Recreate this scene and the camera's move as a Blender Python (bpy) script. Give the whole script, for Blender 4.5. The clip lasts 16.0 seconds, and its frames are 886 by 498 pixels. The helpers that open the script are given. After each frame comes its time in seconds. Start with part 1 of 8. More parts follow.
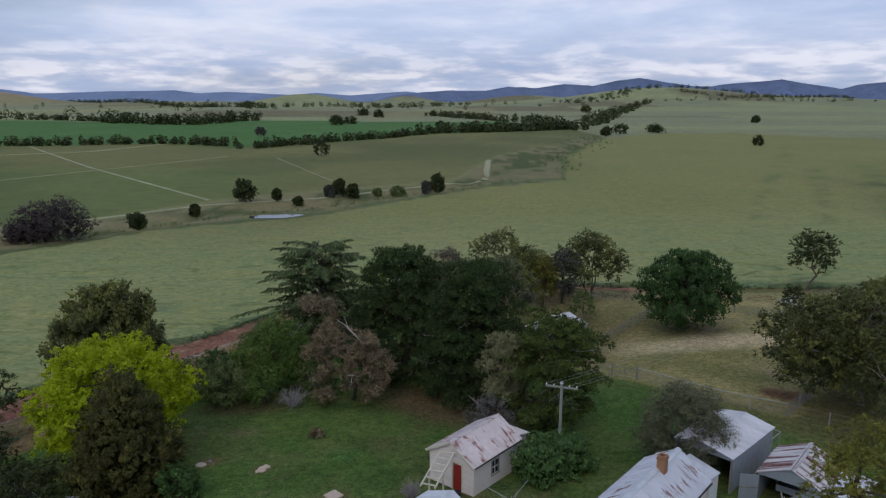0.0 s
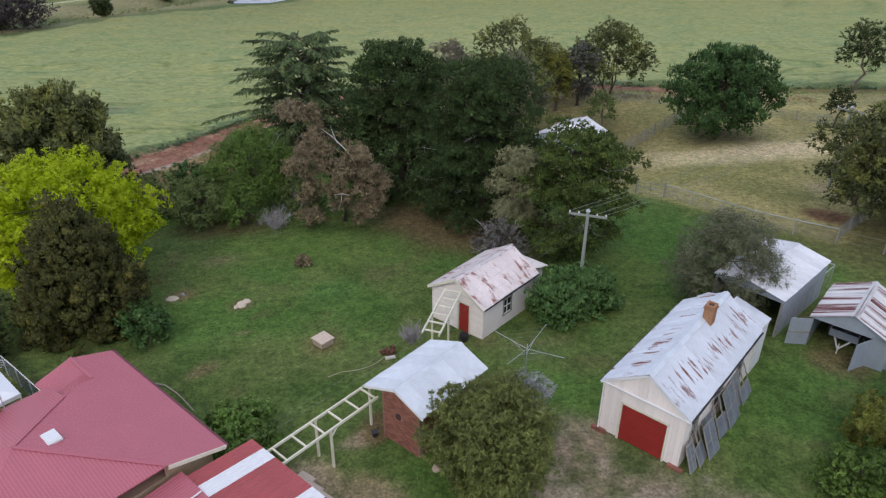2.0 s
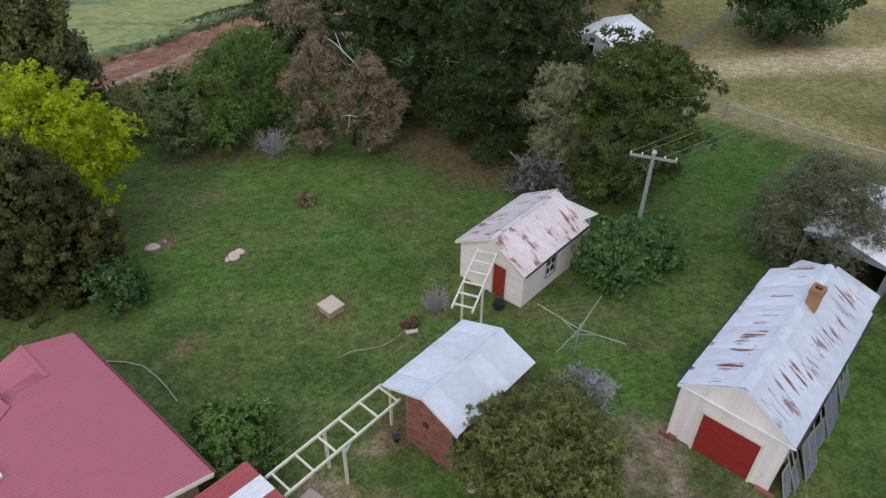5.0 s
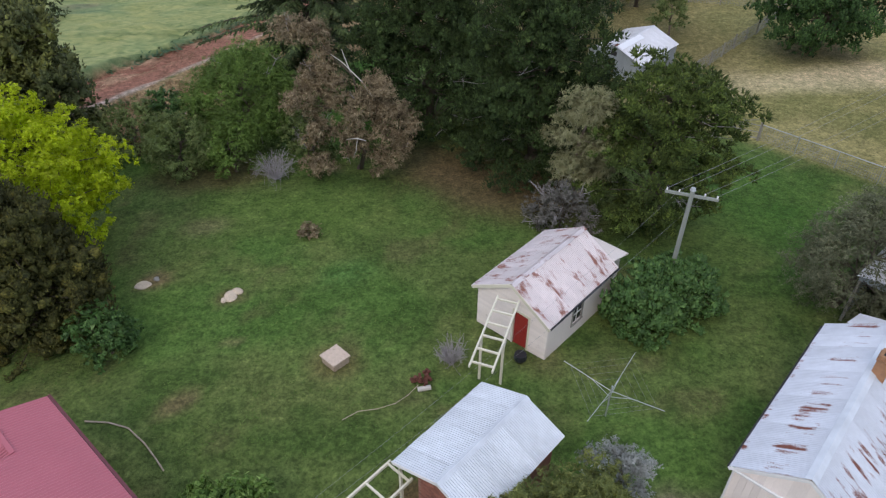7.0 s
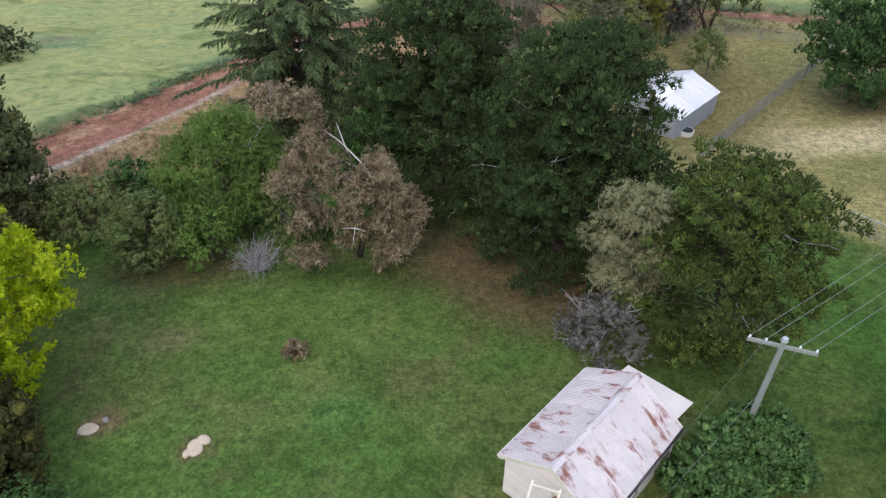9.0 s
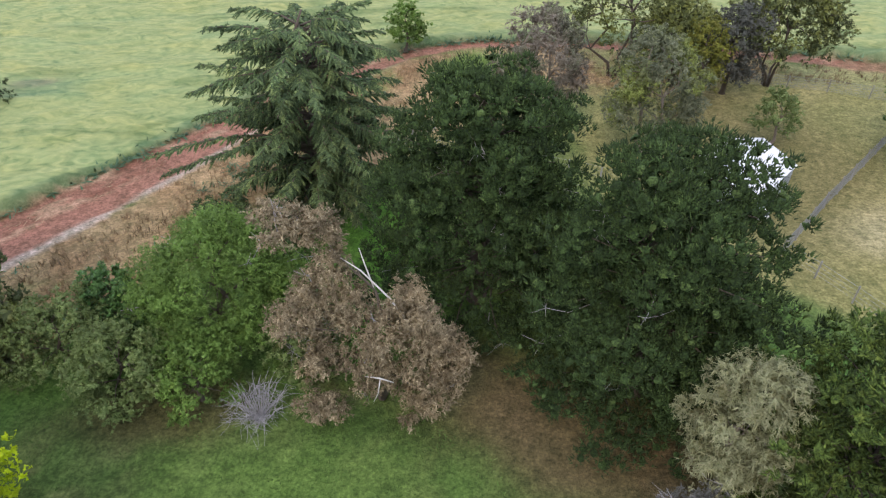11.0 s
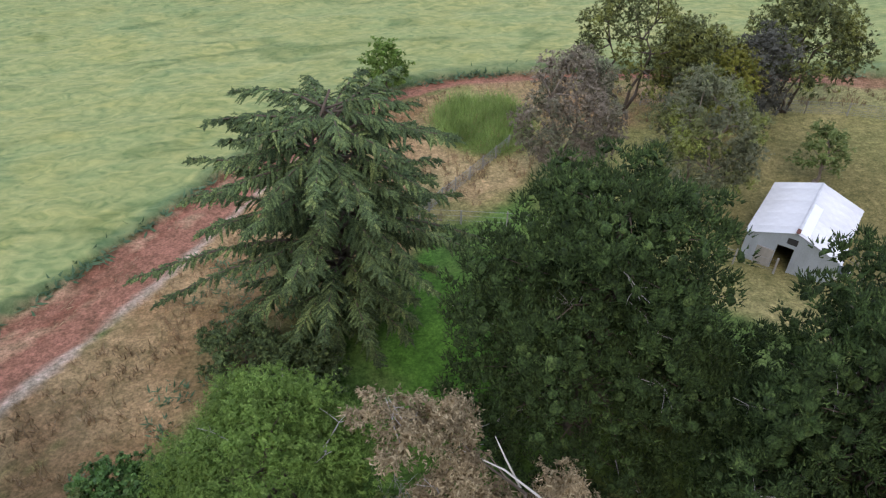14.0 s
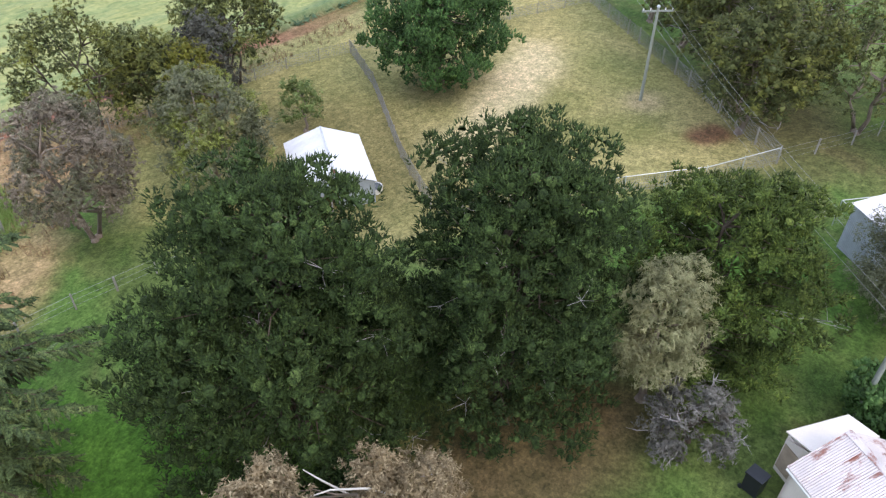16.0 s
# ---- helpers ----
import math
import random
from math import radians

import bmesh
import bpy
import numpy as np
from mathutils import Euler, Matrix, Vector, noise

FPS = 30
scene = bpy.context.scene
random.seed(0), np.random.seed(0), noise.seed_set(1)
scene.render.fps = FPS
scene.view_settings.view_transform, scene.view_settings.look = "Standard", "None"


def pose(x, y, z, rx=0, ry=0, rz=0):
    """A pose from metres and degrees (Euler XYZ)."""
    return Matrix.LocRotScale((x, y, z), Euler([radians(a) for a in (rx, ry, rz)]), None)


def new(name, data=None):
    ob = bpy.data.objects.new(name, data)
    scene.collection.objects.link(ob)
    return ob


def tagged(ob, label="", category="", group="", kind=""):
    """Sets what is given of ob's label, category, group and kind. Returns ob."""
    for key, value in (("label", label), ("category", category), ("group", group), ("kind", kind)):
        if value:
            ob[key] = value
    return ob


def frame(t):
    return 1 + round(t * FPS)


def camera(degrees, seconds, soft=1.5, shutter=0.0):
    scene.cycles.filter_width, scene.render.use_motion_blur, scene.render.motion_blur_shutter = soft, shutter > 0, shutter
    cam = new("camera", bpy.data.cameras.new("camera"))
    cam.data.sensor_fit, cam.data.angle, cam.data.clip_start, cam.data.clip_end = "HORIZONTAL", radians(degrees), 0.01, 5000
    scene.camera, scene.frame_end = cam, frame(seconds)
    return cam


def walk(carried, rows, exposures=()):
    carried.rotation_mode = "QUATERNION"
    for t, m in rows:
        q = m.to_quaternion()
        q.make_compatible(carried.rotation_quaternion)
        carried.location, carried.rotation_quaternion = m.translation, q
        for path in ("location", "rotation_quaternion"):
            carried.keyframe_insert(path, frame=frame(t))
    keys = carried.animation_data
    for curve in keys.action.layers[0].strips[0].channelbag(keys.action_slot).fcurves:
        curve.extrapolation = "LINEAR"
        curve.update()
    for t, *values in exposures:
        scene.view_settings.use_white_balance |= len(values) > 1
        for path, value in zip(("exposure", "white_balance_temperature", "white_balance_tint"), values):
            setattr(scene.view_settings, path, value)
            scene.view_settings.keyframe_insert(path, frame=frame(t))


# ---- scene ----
cam = camera(64.8, 16.0, 1.3)
METRES, EYE, TILT, LEAN, TURN = 57.0, 25.9, -12.2, 0.0, 0.0
ROWS = [
    (0.0, 0.0, 0.0, 0.0, 0.0, 0.0, -0.0),
    (0.5, -0.0022, 0.0354, -0.0002, -0.07, -3.53, -0.05),
    (1.0, -0.0034, 0.0735, 0.0011, -0.11, -7.92, -0.08),
    (1.5, -0.0055, 0.1139, 0.0036, -0.16, -12.35, -0.13),
    (2.0, -0.0083, 0.1562, 0.0062, -0.22, -16.79, -0.2),
    (2.5, -0.011, 0.2013, 0.0101, -0.23, -21.27, -0.24),
    (3.0, -0.0146, 0.2458, 0.0155, -0.29, -25.55, -0.37),
    (3.5, -0.0198, 0.2763, 0.0184, -0.23, -26.09, -0.47),
    (4.0, -0.0249, 0.288, 0.0203, -0.05, -26.08, -0.54),
    (6.5, -0.0365, 0.3341, 0.0217, 0.86, -26.12, -0.57),
    (7.0, -0.0384, 0.3626, 0.0276, 1.03, -26.13, -0.57),
    (7.5, -0.0413, 0.3956, 0.0352, 1.13, -26.14, -0.6),
    (8.0, -0.0445, 0.4325, 0.0441, 1.21, -26.17, -0.64),
    (8.5, -0.0478, 0.4728, 0.0537, 1.31, -26.16, -0.67),
    (9.0, -0.0513, 0.5149, 0.064, 1.37, -26.18, -0.69),
    (11.5, -0.1067, 0.7138, 0.114, 1.88, -26.21, -1.23),
    (12.0, -0.1269, 0.7439, 0.121, 1.98, -26.26, -1.28),
    (12.5, -0.1485, 0.7707, 0.1265, 2.06, -26.26, -1.39),
    (13.0, -0.1702, 0.7953, 0.1305, 2.12, -26.29, -1.41),
    (13.5, -0.192, 0.8179, 0.1336, 1.22, -26.29, -1.21),
    (14.0, -0.2133, 0.8377, 0.1353, -6.5, -26.15, 0.42),
    (14.5, -0.2354, 0.8538, 0.1384, -21.57, -26.66, 3.64),
    (15.0, -0.2584, 0.8673, 0.1416, -34.01, -27.77, 6.1),
    (15.5, -0.2774, 0.8783, 0.1436, -45.32, -29.2, 8.1),
    (16.0, -0.2946, 0.8872, 0.1455, -57.07, -31.05, 9.75),
]
EXPOSURES = [(t, stops, 6900 - max(0.0, 1.0 - t) * 330, 17) for t, stops in [(0.0, -1.44), (0.5, -1.2), (1.0, -0.86), (1.5, -0.62), (2.0, -0.54), (2.5, -0.57), (3.0, -0.6), (4.0, -0.6), (7.0, -0.5), (8.0, -0.33), (9.0, -0.13), (11.5, 0.2), (13.0, 0.1), (14.0, -0.1), (14.5, -0.04), (15.0, 0.16), (15.5, 0.26), (16.0, 0.36)]]
walk(cam, [(t, pose(0, 0, EYE, TILT, LEAN, TURN) @ pose(METRES * x, METRES * y, METRES * z, 90 + pitch, roll, yaw)) for t, x, y, z, yaw, pitch, roll in ROWS], EXPOSURES)

# ---------------------------------------------------------------- light
SUN_EL, SUN_AZ = 48.0, 200.0
world = bpy.data.worlds.new("overcast_sky")
scene.world = world
world.use_nodes = True
wn, wl = world.node_tree.nodes, world.node_tree.links
wn.clear()
w_out = wn.new("ShaderNodeOutputWorld")
w_bg = wn.new("ShaderNodeBackground")
w_bg.inputs["Strength"].default_value = 1.0
w_sky = wn.new("ShaderNodeTexSky")
w_sky.sky_type = "NISHITA"
w_sky.sun_disc = False
w_sky.sun_elevation, w_sky.sun_rotation = radians(SUN_EL), radians(SUN_AZ)
w_scale = wn.new("ShaderNodeVectorMath")
w_scale.operation = "SCALE"
w_scale.inputs["Scale"].default_value = 0.11
wl.new(w_sky.outputs[0], w_scale.inputs[0])
w_tc = wn.new("ShaderNodeTexCoord")
w_sep = wn.new("ShaderNodeSeparateXYZ")
wl.new(w_tc.outputs["Generated"], w_sep.inputs[0])
w_h = wn.new("ShaderNodeMath")
w_h.operation = "MAXIMUM"
w_h.inputs[1].default_value = 0.0
wl.new(w_sep.outputs["Z"], w_h.inputs[0])
w_plane = wn.new("ShaderNodeVectorMath")
w_plane.operation = "MULTIPLY"
w_plane.inputs[1].default_value = (1.0, 1.0, 5.0)
wl.new(w_tc.outputs["Generated"], w_plane.inputs[0])


def cloud_noise(scale, detail, rough):
    n = wn.new("ShaderNodeTexNoise")
    n.inputs["Scale"].default_value, n.inputs["Detail"].default_value, n.inputs["Roughness"].default_value = scale, detail, rough
    n.inputs["Distortion"].default_value = 0.15
    wl.new(w_plane.outputs[0], n.inputs["Vector"])
    return n


w_n1, w_n2, w_n3 = cloud_noise(1.3, 6, 0.5), cloud_noise(2.1, 10, 0.58), cloud_noise(11.0, 8, 0.56)
w_cover = wn.new("ShaderNodeValToRGB")
w_cover.color_ramp.elements[0].position, w_cover.color_ramp.elements[0].color = 0.32, (0.5, 0.5, 0.5, 1)
w_cover.color_ramp.elements[1].position, w_cover.color_ramp.elements[1].color = 0.56, (1, 1, 1, 1)
wl.new(w_n1.outputs["Fac"], w_cover.inputs[0])
w_tone = wn.new("ShaderNodeValToRGB")
w_tone.color_ramp.elements[0].position, w_tone.color_ramp.elements[0].color = 0.33, (0.68, 0.93, 1.36, 1)
w_tone.color_ramp.elements[1].position, w_tone.color_ramp.elements[1].color = 0.68, (1.56, 1.68, 1.86, 1)
w_tone.color_ramp.elements.new(0.52).color = (1.02, 1.26, 1.64, 1)
wl.new(w_n2.outputs["Fac"], w_tone.inputs[0])
w_mix = wn.new("ShaderNodeMixRGB")
wl.new(w_cover.outputs[0], w_mix.inputs[0])
wl.new(w_scale.outputs[0], w_mix.inputs[1])
# low banks of cumulus towards the horizon
w_bank = wn.new("ShaderNodeValToRGB")
w_bank.color_ramp.elements[0].position, w_bank.color_ramp.elements[0].color = 0.40, (0.68, 0.88, 1.22, 1)
w_bank.color_ramp.elements[1].position, w_bank.color_ramp.elements[1].color = 0.60, (1.56, 1.62, 1.72, 1)
w_bank.color_ramp.elements.new(0.49).color = (0.92, 1.06, 1.32, 1)
wl.new(w_n3.outputs["Fac"], w_bank.inputs[0])
w_lowness = wn.new("ShaderNodeMapRange")
w_lowness.inputs["From Min"].default_value, w_lowness.inputs["From Max"].default_value = 0.03, 0.10
w_lowness.inputs["To Min"].default_value, w_lowness.inputs["To Max"].default_value = 0.8, 0.0
wl.new(w_h.outputs[0], w_lowness.inputs["Value"])
w_banked = wn.new("ShaderNodeMixRGB")
wl.new(w_lowness.outputs["Result"], w_banked.inputs[0])
wl.new(w_tone.outputs[0], w_banked.inputs[1])
wl.new(w_bank.outputs[0], w_banked.inputs[2])
wl.new(w_banked.outputs[0], w_mix.inputs[2])
w_thick = wn.new("ShaderNodeMapRange")
w_thick.inputs["From Min"].default_value, w_thick.inputs["From Max"].default_value = 0.10, 0.5
w_thick.inputs["To Min"].default_value, w_thick.inputs["To Max"].default_value = 1.40, 1.13
wl.new(w_h.outputs[0], w_thick.inputs["Value"])
w_fin = wn.new("ShaderNodeVectorMath")
w_fin.operation = "SCALE"
wl.new(w_mix.outputs[0], w_fin.inputs[0])
wl.new(w_thick.outputs["Result"], w_fin.inputs["Scale"])
wl.new(w_fin.outputs[0], w_bg.inputs["Color"])
wl.new(w_bg.outputs[0], w_out.inputs["Surface"])

sun_data = bpy.data.lights.new("sun", "SUN")
sun_data.energy, sun_data.angle, sun_data.color = 1.15, radians(20), (1.0, 0.92, 0.80)
sun = new("sun", sun_data)
sun.matrix_world = pose(0, 0, 60, 90 - SUN_EL, 0, 180 - SUN_AZ)


# ---------------------------------------------------------------- materials
def nodes_of(name):
    m = bpy.data.materials.new(name)
    m.use_nodes = True
    nt = m.node_tree
    return m, nt, nt.nodes["Principled BSDF"]


def tex_noise(nt, scale, detail=4.0, rough=0.55, vec=None, distortion=0.0):
    n = nt.nodes.new("ShaderNodeTexNoise")
    n.inputs["Scale"].default_value, n.inputs["Detail"].default_value = scale, detail
    n.inputs["Roughness"].default_value, n.inputs["Distortion"].default_value = rough, distortion
    if vec is not None:
        nt.links.new(vec, n.inputs["Vector"])
    return n.outputs["Fac"]


def ramp(nt, fac, stops):
    r = nt.nodes.new("ShaderNodeValToRGB")
    e = r.color_ramp.elements
    e[0].position, e[0].color = stops[0][0], (*stops[0][1], 1)
    e[1].position, e[1].color = stops[-1][0], (*stops[-1][1], 1)
    for p, c in stops[1:-1]:
        e.new(p).color = (*c, 1)
    nt.links.new(fac, r.inputs[0])
    return r.outputs[0]


def mix(nt, fac, a, b, kind="MIX"):
    n = nt.nodes.new("ShaderNodeMixRGB")
    n.blend_type = kind
    for sock, v in zip(n.inputs, (fac, a, b)):
        if isinstance(v, (int, float)):
            sock.default_value = v
        elif isinstance(v, tuple):
            sock.default_value = (*v, 1)
        else:
            nt.links.new(v, sock)
    return n.outputs[0]


def bump(nt, bsdf, height, strength, dist):
    b = nt.nodes.new("ShaderNodeBump")
    b.inputs["Strength"].default_value, b.inputs["Distance"].default_value = strength, dist
    nt.links.new(height, b.inputs["Height"])
    nt.links.new(b.outputs[0], bsdf.inputs["Normal"])


def obj_vec(nt, scale=(1, 1, 1), kind="Object", turn=0.0):
    tc = nt.nodes.new("ShaderNodeTexCoord")
    mp = nt.nodes.new("ShaderNodeMapping")
    mp.inputs["Scale"].default_value = scale
    mp.inputs["Rotation"].default_value = (0, 0, radians(turn))
    nt.links.new(tc.outputs[kind], mp.inputs[0])
    return mp.outputs[0]


def surface(name, color, rough=0.7, metal=0.0, vary=0.25, scale=3.0, grain=40.0, bump_d=0.004, stain=None, stain_at=0.6, stretch=(1, 1, 1), piece=0.0):
    """A weathered surface: two scales of variation, optional stains of another colour, optional tone of its own for each piece."""
    m, nt, b = nodes_of(name)
    vec = obj_vec(nt, stretch)
    big, fine = tex_noise(nt, scale, 5, 0.6, vec), tex_noise(nt, grain, 3, 0.6, vec)
    lo, hi = tuple(c * (1 - vary) for c in color), tuple(min(1, c * (1 + vary)) for c in color)
    col = ramp(nt, big, [(0.3, lo), (0.7, hi)])
    col = mix(nt, 0.35, col, ramp(nt, fine, [(0.35, lo), (0.65, hi)]))
    if stain:
        st = tex_noise(nt, scale * 1.7, 6, 0.65, vec, 0.6)
        f = ramp(nt, st, [(stain_at, (0, 0, 0)), (stain_at + 0.12, (1, 1, 1))])
        col = mix(nt, f, col, stain)
    if piece:
        oi = nt.nodes.new("ShaderNodeObjectInfo")
        tone = ramp(nt, oi.outputs["Random"], [(0, (1 - piece,) * 3), (1, (1 + piece,) * 3)])
        col = mix(nt, 1.0, col, tone, "MULTIPLY")
    nt.links.new(col, b.inputs["Base Color"])
    b.inputs["Roughness"].default_value, b.inputs["Metallic"].default_value = rough, metal
    bump(nt, b, fine, 0.5, bump_d)
    return m


def rusty_iron(name, sheet, rust, amount, rough=0.45, metal=0.25, streak=(3.4, 0.42, 1), rust_scale=1.0, band=None):
    """Corrugated iron: pale sheet with rust that runs in streaks down the fall (local y)."""
    m, nt, b = nodes_of(name)
    vec = obj_vec(nt, (1, 1, 1))
    svec = obj_vec(nt, streak)
    oi = nt.nodes.new("ShaderNodeObjectInfo")
    add = nt.nodes.new("ShaderNodeVectorMath")
    sc = nt.nodes.new("ShaderNodeVectorMath")
    sc.operation = "SCALE"
    sc.inputs["Scale"].default_value = 37.0
    cx = nt.nodes.new("ShaderNodeCombineXYZ")
    nt.links.new(oi.outputs["Random"], cx.inputs[0])
    nt.links.new(oi.outputs["Random"], cx.inputs[2])
    nt.links.new(cx.outputs[0], sc.inputs[0])
    nt.links.new(svec, add.inputs[0])
    nt.links.new(sc.outputs[0], add.inputs[1])
    patch = tex_noise(nt, 1.1 * rust_scale, 6, 0.6, add.outputs[0], 0.3)
    fine = tex_noise(nt, 22, 4, 0.6, vec)
    both = mix(nt, 0.22, patch, fine)
    if band:
        # rust keeps to a belt of the fall: (metres down the sheet, share) stops
        sep = nt.nodes.new("ShaderNodeSeparateXYZ")
        nt.links.new(vec, sep.inputs[0])
        part_y = nt.nodes.new("ShaderNodeMath")
        part_y.operation = "MULTIPLY"
        part_y.inputs[1].default_value = 1 / 3.0
        nt.links.new(sep.outputs[1], part_y.inputs[0])
        both = mix(nt, 1.0, both, ramp(nt, part_y.outputs[0], [(y / 3.0, (w, w, w)) for y, w in band]), "MULTIPLY")
    tone = ramp(nt, oi.outputs["Random"], [(0, tuple(c * 0.92 for c in sheet)), (1, tuple(min(1, c * 1.05) for c in sheet))])
    grime = ramp(nt, tex_noise(nt, 0.9, 5, 0.6, vec), [(0.3, (0.78, 0.78, 0.78)), (0.7, (1.06, 1.06, 1.06))])
    base = mix(nt, 1.0, tone, grime, "MULTIPLY")
    f = ramp(nt, both, [(amount, (0, 0, 0)), (amount + 0.07, (1, 1, 1))])
    rcol = ramp(nt, fine, [(0.3, tuple(c * 0.6 for c in rust)), (0.7, tuple(c * 1.3 for c in rust))])
    nt.links.new(mix(nt, f, base, rcol), b.inputs["Base Color"])
    b.inputs["Metallic"].default_value = metal
    rr = ramp(nt, f, [(0, (rough,) * 3), (1, (0.9,) * 3)])
    nt.links.new(rr, b.inputs["Roughness"])
    bump(nt, b, fine, 0.3, 0.003)
    return m


def leaf(name, dark, light, third=None, gloss=0.5, patch=0.5, glow=0.25, second=None, clump=(0.58, 1.30), needle=0.0):
    """Foliage: each leaf its own tone, patches of tone over the crown, some light through the leaf."""
    m, nt, b = nodes_of(name)
    geo = nt.nodes.new("ShaderNodeNewGeometry")
    vec = obj_vec(nt)
    third = third or light
    stops = [(0.0, tuple(a * 0.65 + b * 0.35 for a, b in zip(dark, light))), (0.75, light), (1.0, tuple(a * 0.35 + b * 0.65 for a, b in zip(light, third)))]
    rnd = geo.outputs["Random Per Island"]
    big = ramp(nt, tex_noise(nt, patch, 3, 0.5, vec), [(0.32, (clump[0],) * 3), (0.68, (clump[1],) * 3)])
    col = mix(nt, 1.0, ramp(nt, rnd, stops), big, "MULTIPLY")
    if second:
        mask = ramp(nt, tex_noise(nt, 0.33, 3, 0.55, vec), [(0.47, (0, 0, 0)), (0.58, (1, 1, 1))])
        col = mix(nt, mask, col, mix(nt, 1.0, ramp(nt, rnd, [(0.0, tuple(c * 0.5 for c in second)), (1.0, tuple(c * 1.35 for c in second))]), big, "MULTIPLY"))
    if needle:
        fine = tex_noise(nt, needle, 4, 0.7, vec)
        col = mix(nt, 1.0, col, ramp(nt, fine, [(0.36, (0.30, 0.34, 0.34)), (0.64, (1.75, 1.65, 1.5))]), "MULTIPLY")
        bump(nt, b, fine, 0.8, 0.06)
    nt.links.new(col, b.inputs["Base Color"])
    b.inputs["Roughness"].default_value = gloss
    b.inputs["Specular IOR Level"].default_value = 0.18
    tr = nt.nodes.new("ShaderNodeBsdfTranslucent")
    nt.links.new(col, tr.inputs["Color"])
    ms = nt.nodes.new("ShaderNodeMixShader")
    ms.inputs[0].default_value = glow
    nt.links.new(b.outputs[0], ms.inputs[1])
    nt.links.new(tr.outputs[0], ms.inputs[2])
    nt.links.new(ms.outputs[0], nt.nodes["Material Output"].inputs["Surface"])
    return m


